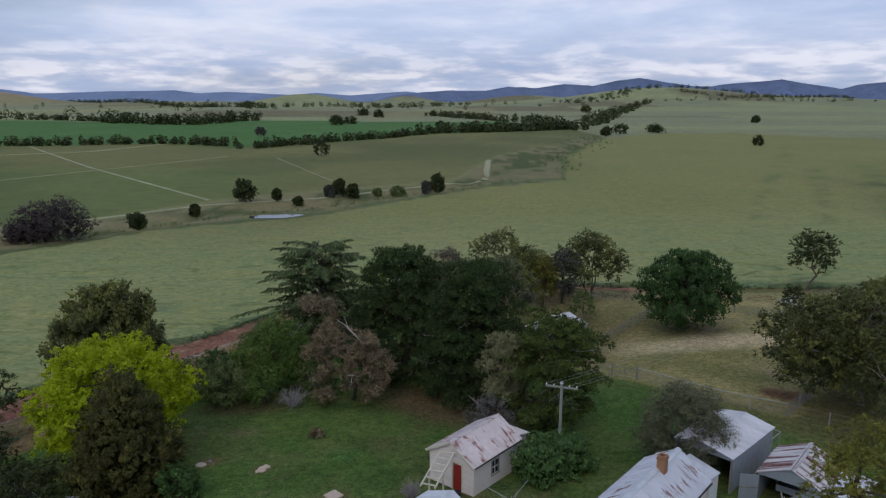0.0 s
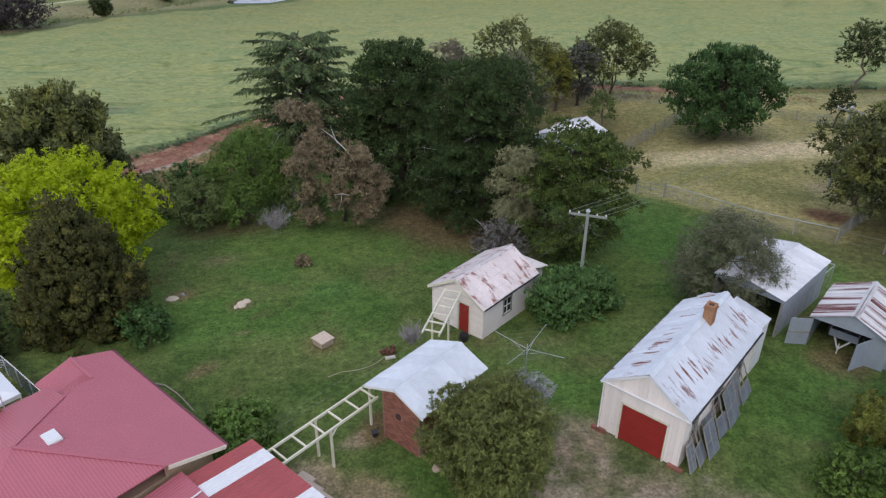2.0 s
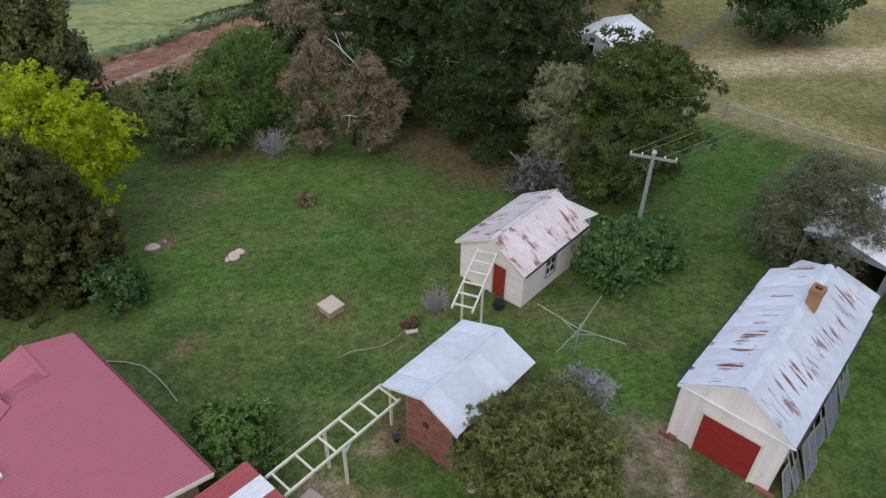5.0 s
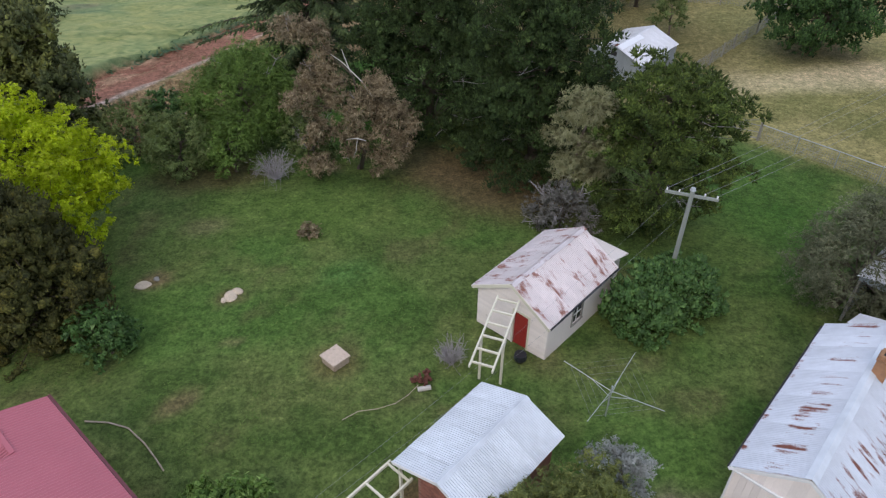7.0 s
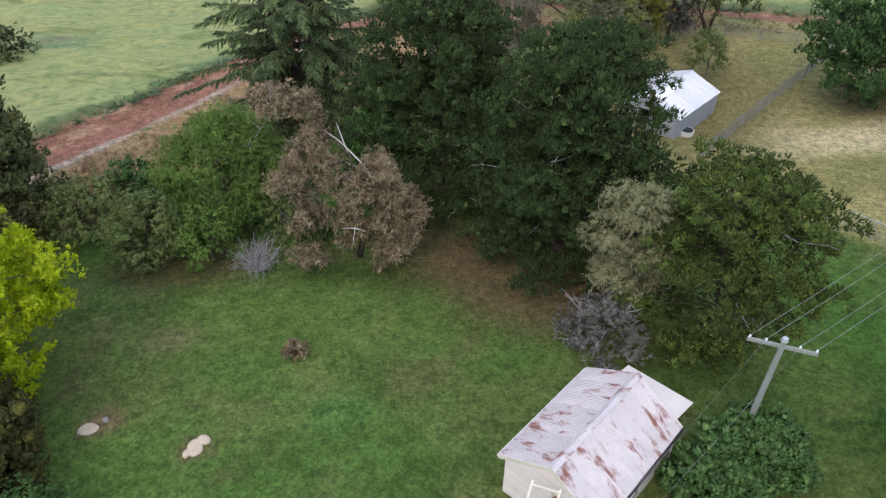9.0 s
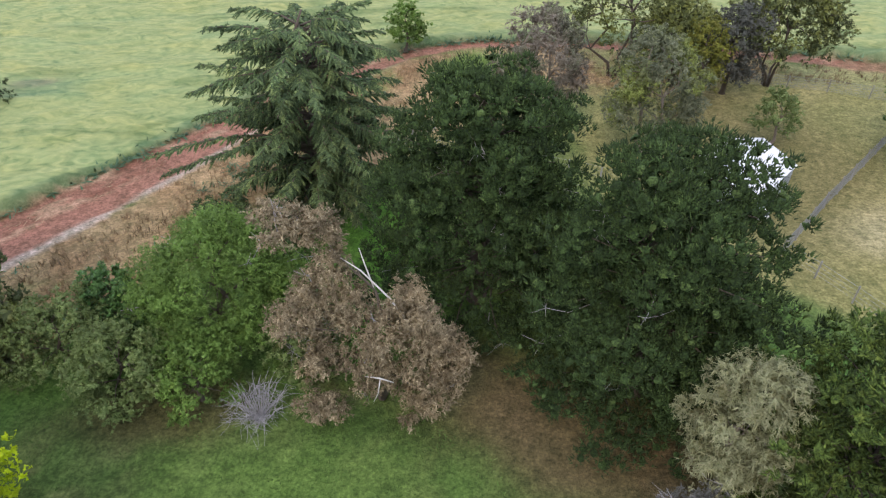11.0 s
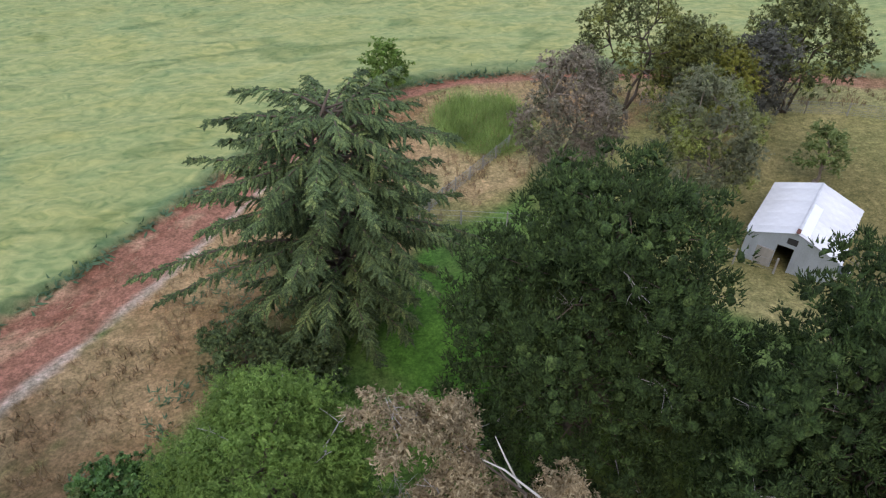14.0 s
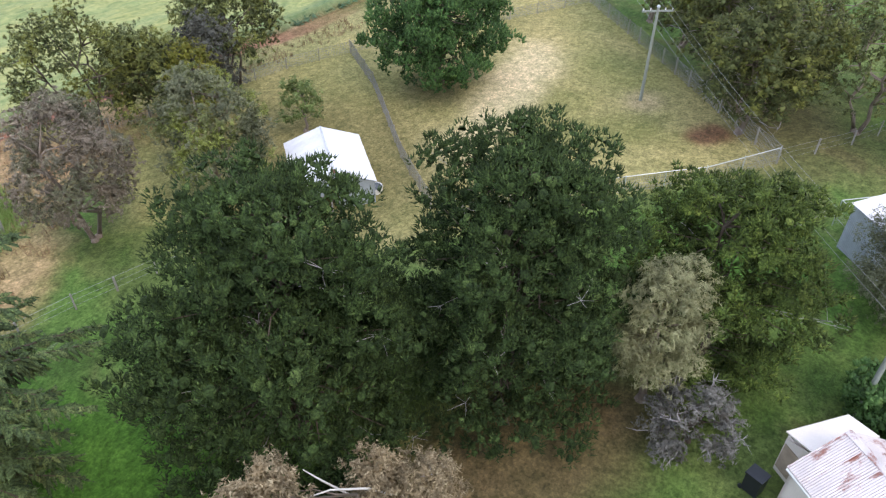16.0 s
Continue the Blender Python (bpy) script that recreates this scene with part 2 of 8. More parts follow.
M = dict(
    galv=rusty_iron("weathered_galvanised_iron", (0.70, 0.73, 0.79), (0.23, 0.075, 0.05), 0.535, streak=(4.6, 0.62, 1), band=((0.3, 0.8), (0.75, 0.98), (1.2, 1.06), (1.7, 1.06), (2.3, 0.84))),
    galv_rows=rusty_iron("galvanised_iron_rusting_at_laps", (0.70, 0.73, 0.79), (0.24, 0.085, 0.06), 0.56, streak=(3.0, 0.42, 1), band=((0.3, 0.72), (0.7, 1.04), (1.5, 1.04), (2.0, 0.75), (2.3, 0.75), (2.5, 1.02))),
    cottage_iron=rusty_iron("pale_rusting_iron", (0.74, 0.66, 0.655), (0.34, 0.15, 0.115), 0.53, streak=(1.7, 0.6, 1), rust_scale=1.2),
    new_iron=rusty_iron("bright_galvanised_iron", (0.72, 0.76, 0.81), (0.45, 0.45, 0.45), 0.80, rough=0.6, metal=0.1),
    white_iron=rusty_iron("white_painted_iron", (0.77, 0.77, 0.80), (0.5, 0.48, 0.45), 0.72),
    striped_iron=rusty_iron("rust_striped_iron", (0.72, 0.70, 0.70), (0.16, 0.035, 0.035), 0.49, streak=(1.6, 0.06, 1), rust_scale=1.3),
    grey_iron=surface("grey_iron_cladding", (0.38, 0.42, 0.47), 0.55, 0.3, 0.22, 1.6, 30, stain=(0.16, 0.13, 0.11), stain_at=0.66, stretch=(1, 1, 0.3)),
    mesh_screen=surface("dull_fly_screen", (0.19, 0.215, 0.25), 0.6, 0.2, 0.3, 2, 30),
    tan_wall=surface("tan_rendered_wall", (0.42, 0.27, 0.18), 0.8, 0, 0.15, 1.5, 30, stain=(0.30, 0.2, 0.14), stain_at=0.62),
    maroon=surface("maroon_gutter_paint", (0.13, 0.028, 0.035), 0.5, 0, 0.2, 3, 30),
    red_roof=surface("dull_red_roof_iron", (0.46, 0.12, 0.15), 0.5, 0, 0.06, 0.5, 18),
    # paler copy of the roof red: light on the ribs put into colour
    lit_rib=surface("lit_red_roof_ribs", (0.50, 0.14, 0.172), 0.45, 0, 0.06, 0.5, 18),
    red_ver=rusty_iron("bright_red_roof_iron", (0.44, 0.085, 0.085), (0.36, 0.07, 0.07), 0.62, rough=0.4, metal=0.0),
    clear_ver=surface("milky_roof_sheet", (0.75, 0.74, 0.75), 0.35, 0, 0.1, 2, 20),
    cream=surface("cream_paint", (0.88, 0.79, 0.73), 0.6, 0, 0.07, 1.2, 18, stain=(0.48, 0.41, 0.34), stain_at=0.66, stretch=(1, 1, 0.35), piece=0.05),
    cream_timber=surface("cream_painted_timber", (0.74, 0.69, 0.55), 0.6, 0, 0.1, 2, 30, stain=(0.45, 0.4, 0.3), stain_at=0.68),
    white=surface("white_paint", (0.78, 0.77, 0.75), 0.5, 0, 0.08, 2, 25, stain=(0.5, 0.48, 0.44), stain_at=0.7),
    pvc=surface("white_canvas", (0.86, 0.87, 0.9), 0.6, 0, 0.05, 1, 20),
    red_door=surface("red_door_paint", (0.34, 0.03, 0.025), 0.5, 0, 0.15, 2.5, 30, stain=(0.22, 0.03, 0.025), stain_at=0.62),
    brick=surface("red_brick", (0.27, 0.105, 0.072), 0.85, 0, 0.2, 6, 60, 0.004, stain=(0.36, 0.22, 0.17), stain_at=0.62, piece=0.3),
    mortar=surface("lime_mortar", (0.30, 0.22, 0.17), 0.95, 0, 0.15, 5, 60),
    tanbrick=surface("orange_brick", (0.33, 0.165, 0.085), 0.85, 0, 0.22, 8, 60, stain=(0.16, 0.1, 0.08), stain_at=0.6, piece=0.2),
    concrete=surface("pale_concrete", (0.60, 0.47, 0.37), 0.9, 0, 0.15, 4, 50, 0.005, stain=(0.26, 0.2, 0.15), stain_at=0.6),
    stone=surface("pale_stone", (0.46, 0.36, 0.27), 0.92, 0, 0.2, 3, 40, 0.008, stain=(0.3, 0.22, 0.15), stain_at=0.58),
    pale_slab=surface("pale_broken_stone", (0.62, 0.50, 0.38), 0.92, 0, 0.22, 5, 40, 0.01, stain=(0.3, 0.2, 0.13), stain_at=0.6),
    old_wood=surface("silvered_timber", (0.30, 0.28, 0.25), 0.85, 0, 0.25, 3, 40, stretch=(1, 1, 0.2)),
    pole_wood=surface("grey_green_pole_timber", (0.27, 0.29, 0.25), 0.85, 0, 0.2, 2, 40, stretch=(4, 4, 0.25)),
    bark=surface("dark_bark", (0.10, 0.075, 0.055), 0.95, 0, 0.35, 4, 30, 0.02, stretch=(1, 1, 0.3)),
    gumbark=surface("pale_gum_bark", (0.24, 0.19, 0.15), 0.9, 0, 0.35, 3, 25, 0.015, stain=(0.12, 0.08, 0.06), stain_at=0.55, stretch=(1, 1, 0.3)),
    deadbark=surface("bleached_dead_wood", (0.56, 0.52, 0.47), 0.85, 0, 0.2, 4, 30, 0.01, stretch=(1, 1, 0.3)),
    twig=surface("grey_dead_twigs", (0.34, 0.31, 0.31), 0.9, 0, 0.3, 4, 30),
    metal=surface("galvanised_tube", (0.55, 0.57, 0.58), 0.4, 0.6, 0.1, 3, 30),
    dark=surface("dark_void_metal", (0.03, 0.03, 0.032), 0.7, 0, 0.3, 3, 30),
    black=surface("black_plastic", (0.02, 0.022, 0.028), 0.4, 0, 0.3, 3, 30),
    wire=surface("fence_wire", (0.30, 0.30, 0.30), 0.5, 0.5, 0.1, 3, 30),
    rustmetal=surface("rusted_scrap", (0.14, 0.05, 0.035), 0.9, 0, 0.4, 6, 50),
    leaf_pine=leaf("dark_pine_needles", (0.016, 0.029, 0.010), (0.041, 0.072, 0.022), (0.09, 0.134, 0.042), 0.8, 0.9, 0.0, clump=(0.65, 1.3), needle=11),
    leaf_cedar=leaf("blue_green_cedar_needles", (0.04, 0.064, 0.034), (0.095, 0.142, 0.058), (0.20, 0.245, 0.09), 0.7, 0.8, 0.06, clump=(0.6, 1.35), needle=14),
    leaf_yellow=leaf("golden_leaves", (0.25, 0.345, 0.008), (0.50, 0.60, 0.018), (0.64, 0.69, 0.05), 0.5, 0.9, 0.4, clump=(0.7, 1.2)),
    leaf_dkcon=leaf("bronze_conifer_foliage", (0.036, 0.04, 0.014), (0.082, 0.086, 0.024), (0.17, 0.15, 0.034), 0.6, 0.7, 0.06, needle=10),
    leaf_dark=leaf("dull_dark_leaves", (0.024, 0.036, 0.015), (0.06, 0.084, 0.028), (0.13, 0.145, 0.055), 0.65, 0.8, 0.08, needle=9),
    leaf_broad=leaf("deep_green_leaves", (0.036, 0.058, 0.015), (0.075, 0.115, 0.025), (0.155, 0.20, 0.047), 0.7, 0.45, 0.04, clump=(0.5, 1.5), needle=11),
    leaf_elm=leaf("fresh_elm_leaves", (0.028, 0.065, 0.022), (0.058, 0.125, 0.036), (0.11, 0.19, 0.06), 0.6, 0.5, 0.15, needle=6),
    leaf_green=leaf("mid_green_leaves", (0.066, 0.122, 0.026), (0.15, 0.245, 0.05), (0.26, 0.365, 0.10), 0.6, 0.8, 0.22),
    leaf_olive=leaf("olive_gum_leaves", (0.09, 0.10, 0.055), (0.20, 0.212, 0.125), (0.34, 0.345, 0.22), 0.6, 0.6, 0.2, second=(0.25, 0.285, 0.075)),
    leaf_grey=leaf("grey_brown_gum_leaves", (0.13, 0.105, 0.08), (0.275, 0.225, 0.17), (0.42, 0.36, 0.28), 0.6, 0.5, 0.2, second=(0.19, 0.19, 0.115)),
    leaf_pale=leaf("pale_weeping_leaves", (0.2, 0.213, 0.106), (0.338, 0.331, 0.175), (0.425, 0.388, 0.225), 0.55, 0.6, 0.25),
    leaf_dead=leaf("dry_brown_leaves", (0.13, 0.096, 0.056), (0.31, 0.238, 0.142), (0.58, 0.48, 0.31), 0.8, 1.4, 0.2, clump=(0.5, 1.35)),
    leaf_scrub=leaf("dusty_scrub_leaves", (0.09, 0.128, 0.042), (0.185, 0.242, 0.078), (0.295, 0.345, 0.135), 0.6, 0.7, 0.2),
    leaf_laurel=leaf("glossy_shrub_leaves", (0.03, 0.072, 0.021), (0.074, 0.152, 0.04), (0.17, 0.275, 0.085), 0.4, 1.6, 0.15, clump=(0.6, 1.4)),
    leaf_silver=leaf("silver_grey_leaves", (0.24, 0.26, 0.24), (0.42, 0.44, 0.41), (0.58, 0.59, 0.56), 0.6, 0.6, 0.2),
    leaf_ghost=leaf("grey_violet_dry_leaves", (0.12, 0.115, 0.10), (0.235, 0.225, 0.20), (0.33, 0.315, 0.285), 0.7, 0.6, 0.2),
    leaf_wisp=leaf("grey_green_fine_leaves", (0.075, 0.085, 0.05), (0.17, 0.18, 0.10), (0.27, 0.27, 0.17), 0.6, 0.8, 0.2),
    leaf_wattle=leaf("yellow_olive_wattle_leaves", (0.10, 0.11, 0.02), (0.22, 0.22, 0.04), (0.38, 0.33, 0.07), 0.6, 0.6, 0.2),
    leaf_bush=leaf("dusty_dark_green_leaves", (0.06, 0.078, 0.024), (0.155, 0.18, 0.05), (0.34, 0.35, 0.11), 0.6, 1.6, 0.15, clump=(0.5, 1.45)),
    leaf_belt=leaf("olive_dark_gum_leaves", (0.04, 0.052, 0.02), (0.10, 0.118, 0.042), (0.22, 0.225, 0.075), 0.6, 0.8, 0.14, second=(0.19, 0.20, 0.05)),
    leaf_maroon=leaf("dull_maroon_leaves", (0.04, 0.032, 0.03), (0.088, 0.07, 0.066), (0.14, 0.115, 0.10), 0.7, 0.4, 0.1),
    leaf_fresh=leaf("fresh_bright_leaves", (0.06, 0.12, 0.025), (0.15, 0.26, 0.055), (0.32, 0.43, 0.13), 0.5, 0.9, 0.25),
    leaf_plum=leaf("dull_grey_leaves", (0.06, 0.062, 0.05), (0.135, 0.135, 0.11), (0.21, 0.20, 0.165), 0.7, 0.4, 0.15),
    grass=leaf("lawn_blades", (0.055, 0.105, 0.022), (0.10, 0.175, 0.036), (0.22, 0.25, 0.08), 0.7, 0.3, 0.2),
    drygrass=leaf("dry_grass_blades", (0.20, 0.128, 0.072), (0.345, 0.232, 0.135), (0.44, 0.34, 0.22), 0.8, 0.2, 0.2),
    crop=leaf("ripening_barley", (0.24, 0.29, 0.12), (0.31, 0.355, 0.155), (0.40, 0.42, 0.21), 0.7, 0.1, 0.2),
    reed=leaf("soft_green_reeds", (0.15, 0.24, 0.06), (0.25, 0.35, 0.105), (0.34, 0.41, 0.15), 0.6, 0.5, 0.25),
    weeds=leaf("blue_green_weeds", (0.055, 0.11, 0.055), (0.11, 0.19, 0.10), (0.17, 0.25, 0.14), 0.6, 0.4, 0.2),
)

glass_m, glass_nt, glass_b = nodes_of("window_glass")
glass_b.inputs["Base Color"].default_value = (0.03, 0.035, 0.04, 1)
glass_b.inputs["Roughness"].default_value = 0.06
M["glass"] = glass_m
fence_glass, fg_nt, fg_b = nodes_of("smoked_fence_panel")
fg_b.inputs["Base Color"].default_value = (0.10, 0.12, 0.125, 1)
fg_b.inputs["Roughness"].default_value = 0.25
M["fence_glass"] = fence_glass
water_m, w_nt, w_b = nodes_of("still_water")
w_b.inputs["Base Color"].default_value = (0.03, 0.035, 0.035, 1)
w_b.inputs["Roughness"].default_value = 0.04
bump(w_nt, w_b, tex_noise(w_nt, 3, 2, 0.5, obj_vec(w_nt)), 0.03, 0.02)
M["water"] = water_m


# ---------------------------------------------------------------- building helpers
class Geo:
    """Collects vertices and faces of one mesh."""

    def __init__(self):
        self.v, self.f = [], []

    def box(self, x0, x1, y0, y1, z0, z1, m=None):
        n = len(self.v)
        for x, y, z in ((x0, y0, z0), (x1, y0, z0), (x1, y1, z0), (x0, y1, z0), (x0, y0, z1), (x1, y0, z1), (x1, y1, z1), (x0, y1, z1)):
            p = Vector((x, y, z))
            self.v.append(tuple(m @ p) if m else (x, y, z))
        for q in ((0, 3, 2, 1), (4, 5, 6, 7), (0, 1, 5, 4), (1, 2, 6, 5), (2, 3, 7, 6), (3, 0, 4, 7)):
            self.f.append(tuple(n + i for i in q))
        return self

    def beam(self, a, b, w, h):
        """A squared timber from a to b."""
        a, b = Vector(a), Vector(b)
        d = (b - a).normalized()
        side = d.cross(Vector((0, 0, 1)))
        side = side.normalized() if side.length > 1e-4 else Vector((1, 0, 0))
        up = side.cross(d).normalized()
        n = len(self.v)
        for p in (a, b):
            for s, t in ((-1, -1), (1, -1), (1, 1), (-1, 1)):
                self.v.append(tuple(p + side * (s * w / 2) + up * (t * h / 2)))
        for q in ((0, 1, 2, 3), (7, 6, 5, 4), (0, 4, 5, 1), (1, 5, 6, 2), (2, 6, 7, 3), (3, 7, 4, 0)):
            self.f.append(tuple(n + i for i in q))
        return self

    def tube(self, pts, radii, sides=6):
        pts = [Vector(p) for p in pts]
        n0 = len(self.v)
        for k, p in enumerate(pts):
            d = (pts[min(k + 1, len(pts) - 1)] - pts[max(k - 1, 0)]).normalized()
            side = d.cross(Vector((0.13, 0.21, 1)))
            side = side.normalized() if side.length > 1e-3 else Vector((1, 0, 0))
            up = side.cross(d)
            r = radii[k] if isinstance(radii, (list, tuple)) else radii
            for i in range(sides):
                a = 2 * math.pi * i / sides
                self.v.append(tuple(p + (side * math.cos(a) + up * math.sin(a)) * r))
        for k in range(len(pts) - 1):
            for i in range(sides):
                j = (i + 1) % sides
                self.f.append((n0 + k * sides + i, n0 + k * sides + j, n0 + (k + 1) * sides + j, n0 + (k + 1) * sides + i))
        self.f.append(tuple(n0 + i for i in reversed(range(sides))))
        self.f.append(tuple(n0 + (len(pts) - 1) * sides + i for i in range(sides)))
        return self

    def slab(self, poly, thick):
        """A polygon in space with thickness below it."""
        poly = [Vector(p) for p in poly]
        nrm = (poly[1] - poly[0]).cross(poly[2] - poly[0]).normalized()
        if nrm.z < 0:
            poly.reverse()
            nrm = -nrm
        n, c = len(self.v), len(poly)
        self.v += [tuple(p) for p in poly] + [tuple(p - nrm * thick) for p in poly]
        self.f.append(tuple(n + i for i in range(c)))
        self.f.append(tuple(n + c + i for i in reversed(range(c))))
        for i in range(c):
            j = (i + 1) % c
            self.f.append((n + i, n + c + i, n + c + j, n + j))
        return self

    def mesh(self, name, smooth=False):
        me = bpy.data.meshes.new(name)
        me.from_pydata(self.v, [], self.f)
        if smooth:
            me.polygons.foreach_set("use_smooth", [True] * len(me.polygons))
        me.update()
        return me


def part(name, geo, material, parent, label="", m=None, smooth=False):
    me = geo.mesh(name, smooth) if isinstance(geo, Geo) else geo
    if material is not None and not me.materials:
        me.materials.append(material)
    ob = new(name, me)
    ob.parent = parent
    if m is not None:
        ob.matrix_basis = m
    return tagged(ob, label) if label else ob


def thing(name, label, category, m, group="", kind=""):
    ob = new(name)
    ob.empty_display_size = 0.3
    ob.matrix_basis = m
    return tagged(ob, label, category, group, kind)


def corrugated(width, length, pitch=0.09, depth=0.014, thick=0.004):
    """One sheet: waves across x, length along y from 0 (top) to length (bottom), z up."""
    g = Geo()
    seg = max(4, int(width / pitch * 4))
    xs = [width * i / seg for i in range(seg + 1)]
    zs = [depth * math.sin(2 * math.pi * x / pitch) for x in xs]
    for y in (0.0, length):
        for x, z in zip(xs, zs):
            g.v.append((x, y, z))
    for y in (0.0, length):
        for x, z in zip(xs, zs):
            g.v.append((x, y, z - thick))
    k = seg + 1
    for i in range(seg):
        g.f.append((i, i + 1, k + i + 1, k + i))
        g.f.append((2 * k + i + 1, 2 * k + i, 3 * k + i, 3 * k + i + 1))
        g.f.append((k + i, k + i + 1, 3 * k + i + 1, 3 * k + i))
    return g


def roof_slope(parent, a, b, fall, length, material, sheet=0.82, name="roof_sheet", rng=None, pitch=0.09):
    """Sheets side by side along the top edge from a to b, each running down along the vector fall."""
    a, b, fall = Vector(a), Vector(b), Vector(fall).normalized()
    along = (b - a)
    total = along.length
    along.normalize()
    n = max(1, round(total / sheet))
    w = total / n
    nrm = along.cross(fall)
    if nrm.z < 0:
        nrm = -nrm
    me = corrugated(w + 0.03, length, pitch).mesh(name)
    me.materials.append(material)
    rng = rng or random.Random(3)
    for k in range(n):
        p = a + along * (w * k) + nrm * (0.004 * (k % 2) + rng.uniform(0, 0.004)) + fall * rng.uniform(-0.012, 0.012)
        x, y = along, fall
        z = x.cross(y)
        if z.z < 0:
            x = -along
            p = p + along * w
            z = x.cross(y)
        mat = Matrix(((x.x, y.x, z.x, p.x), (x.y, y.y, z.y, p.y), (x.z, y.z, z.z, p.z), (0, 0, 0, 1)))
        part(name, me, None, parent, m=mat)


# ---------------------------------------------------------------- land form
def lattice(x, y, seed=0):
    """Smooth value noise in 0..1 over arrays."""
    xi, yi = np.floor(x).astype(np.int64), np.floor(y).astype(np.int64)
    fx, fy = x - xi, y - yi
    fx, fy = fx * fx * (3 - 2 * fx), fy * fy * (3 - 2 * fy)

    def h(a, b):
        n = (a * 374761393 + b * 668265263 + seed * 1442695041) & 0x7FFFFFFF
        n = ((n ^ (n >> 13)) * 1274126177) & 0x7FFFFFFF
        return ((n ^ (n >> 16)) & 0xFFFF) / 65535.0

    return (h(xi, yi) * (1 - fx) + h(xi + 1, yi) * fx) * (1 - fy) + (h(xi, yi + 1) * (1 - fx) + h(xi + 1, yi + 1) * fx) * fy


def fractal(x, y, size, octaves=4, seed=0):
    out, amp, tot = 0.0, 1.0, 0.0
    for k in range(octaves):
        out = out + amp * lattice(x / size * 2**k, y / size * 2**k, seed + k)
        tot += amp
        amp *= 0.55
    return out / tot


HILLS = [(880, 3000, 420, 480, 62), (1500, 3300, 700, 500, 40), (-2000, 2900, 270, 480, 74), (-700, 3600, 230, 240, 52), (-200, 3900, 170, 200, 48),
         (400, 3700, 260, 280, 44), (-1000, 3000, 700, 420, 20), (-500, 1900, 420, 330, 9), (250, 2300, 600, 380, 10)]


def land(x, y):
    """Ground height without the crop."""
    x, y = np.asarray(x, float), np.asarray(y, float)
    d = np.clip(y - 38, 0, 150)
    z = 0.1 + 0.02 * np.clip(x, -40, 60) - 0.045 * d
    for cx, cy, rx, ry, h in HILLS:
        z = z + h * np.exp(-(((x - cx) / rx) ** 2) - ((y - cy) / ry) ** 2)
    creek = np.interp(x, CREEK_X, (np.array(CREEK_LO) + np.array(CREEK_UP)) / 2)
    z = z - 1.2 * np.exp(-(((y - creek) / 9.0) ** 2)) * (x < 60) * (y > 110)
    z = z - 1.05 * np.exp(-(((x - 13.5) / 8.0) ** 2) - ((y - 79.0) / 8.0) ** 2)
    return z + 0.10 * (fractal(x, y, 6.0, 3, 5) - 0.5)


CREEK_X = (-400, -200, -110, -89, -69, -55, -36, -15, 4, 16, 31, 48, 66, 93, 131)
CREEK_LO = (60, 100, 125, 136, 174, 185, 197, 222, 243, 255, 263, 273, 376, 454, 566)
CREEK_UP = (110, 145, 170, 202, 233, 244, 256, 265, 277, 330, 392, 422, 458, 522, 626)
# edge of the crop by the farm, and the inner edges of the earth road and of its dry verge
EDGE_X = (-120, -70, -45, -40, -34.2, -29, -23.4, -18, -10, -4, 4, 20, 33, 48, 65, 120, 400)
EDGE_Y = (10, 30, 52, 61, 72.2, 80, 89, 97.5, 103.8, 106, 106.2, 104.5, 101.4, 100.5, 99, 95, 80)
ROAD_Y = (0, 20, 41.5, 50.5, 62, 70, 79.5, 90.5, 100.8, 104, 104.3, 102, 98.2, 97.6, 96.4, 92.5, 77)
VERGE_Y = (-8, 10, 31, 39.5, 49, 56.5, 64.5, 72, 81, 85, 93.5, 96, 94.2, 92, 90, 86, 70)


def ground(x, y):
    return float(land(np.array([x]), np.array([y]))[0])


# ---------------------------------------------------------------- ground
def steps(lo, hi, fine_lo, fine_hi, fine, grow, back=None):
    """Grid lines: even between fine_lo and fine_hi, wider and wider outside."""
    mid = list(np.arange(fine_lo, fine_hi + 1e-6, fine))
    up, s = [], fine
    while (up[-1] if up else mid[-1]) < hi:
        s *= grow
        up.append((up[-1] if up else mid[-1]) + s)
    down, s = [], fine
    while (down[-1] if down else mid[0]) > lo:
        s *= back or grow
        down.append((down[-1] if down else mid[0]) - s)
    return np.array(down[::-1] + mid + up)


def smooth(x, lo, hi):
    t = np.clip((x - lo) / (hi - lo), 0, 1)
    return t * t * (3 - 2 * t)


def blob(x, y, cx, cy, rx, ry, soft=0.5, turn=0.0, seed=1):
    """1 inside an uneven patch, falling to 0 over soft times its radius."""
    c, s = math.cos(radians(turn)), math.sin(radians(turn))
    dx, dy = (x - cx) * c + (y - cy) * s, -(x - cx) * s + (y - cy) * c
    r = np.sqrt((dx / rx) ** 2 + (dy / ry) ** 2) + 0.55 * (fractal(x, y, min(rx, ry) * 0.8, 4, seed) - 0.5)
    return 1 - smooth(r, 1 - soft, 1 + soft * 0.3)


LAWN, LUSH, STRAW, TAN = (0.115, 0.160, 0.050), (0.088, 0.172, 0.040), (0.62, 0.50, 0.345), (0.33, 0.282, 0.135)
DRY, REDEARTH, PALEDUST, YARD, LITTER = (0.35, 0.232, 0.138), (0.30, 0.135, 0.105), (0.46, 0.37, 0.34), (0.31, 0.23, 0.19), (0.15, 0.10, 0.058)
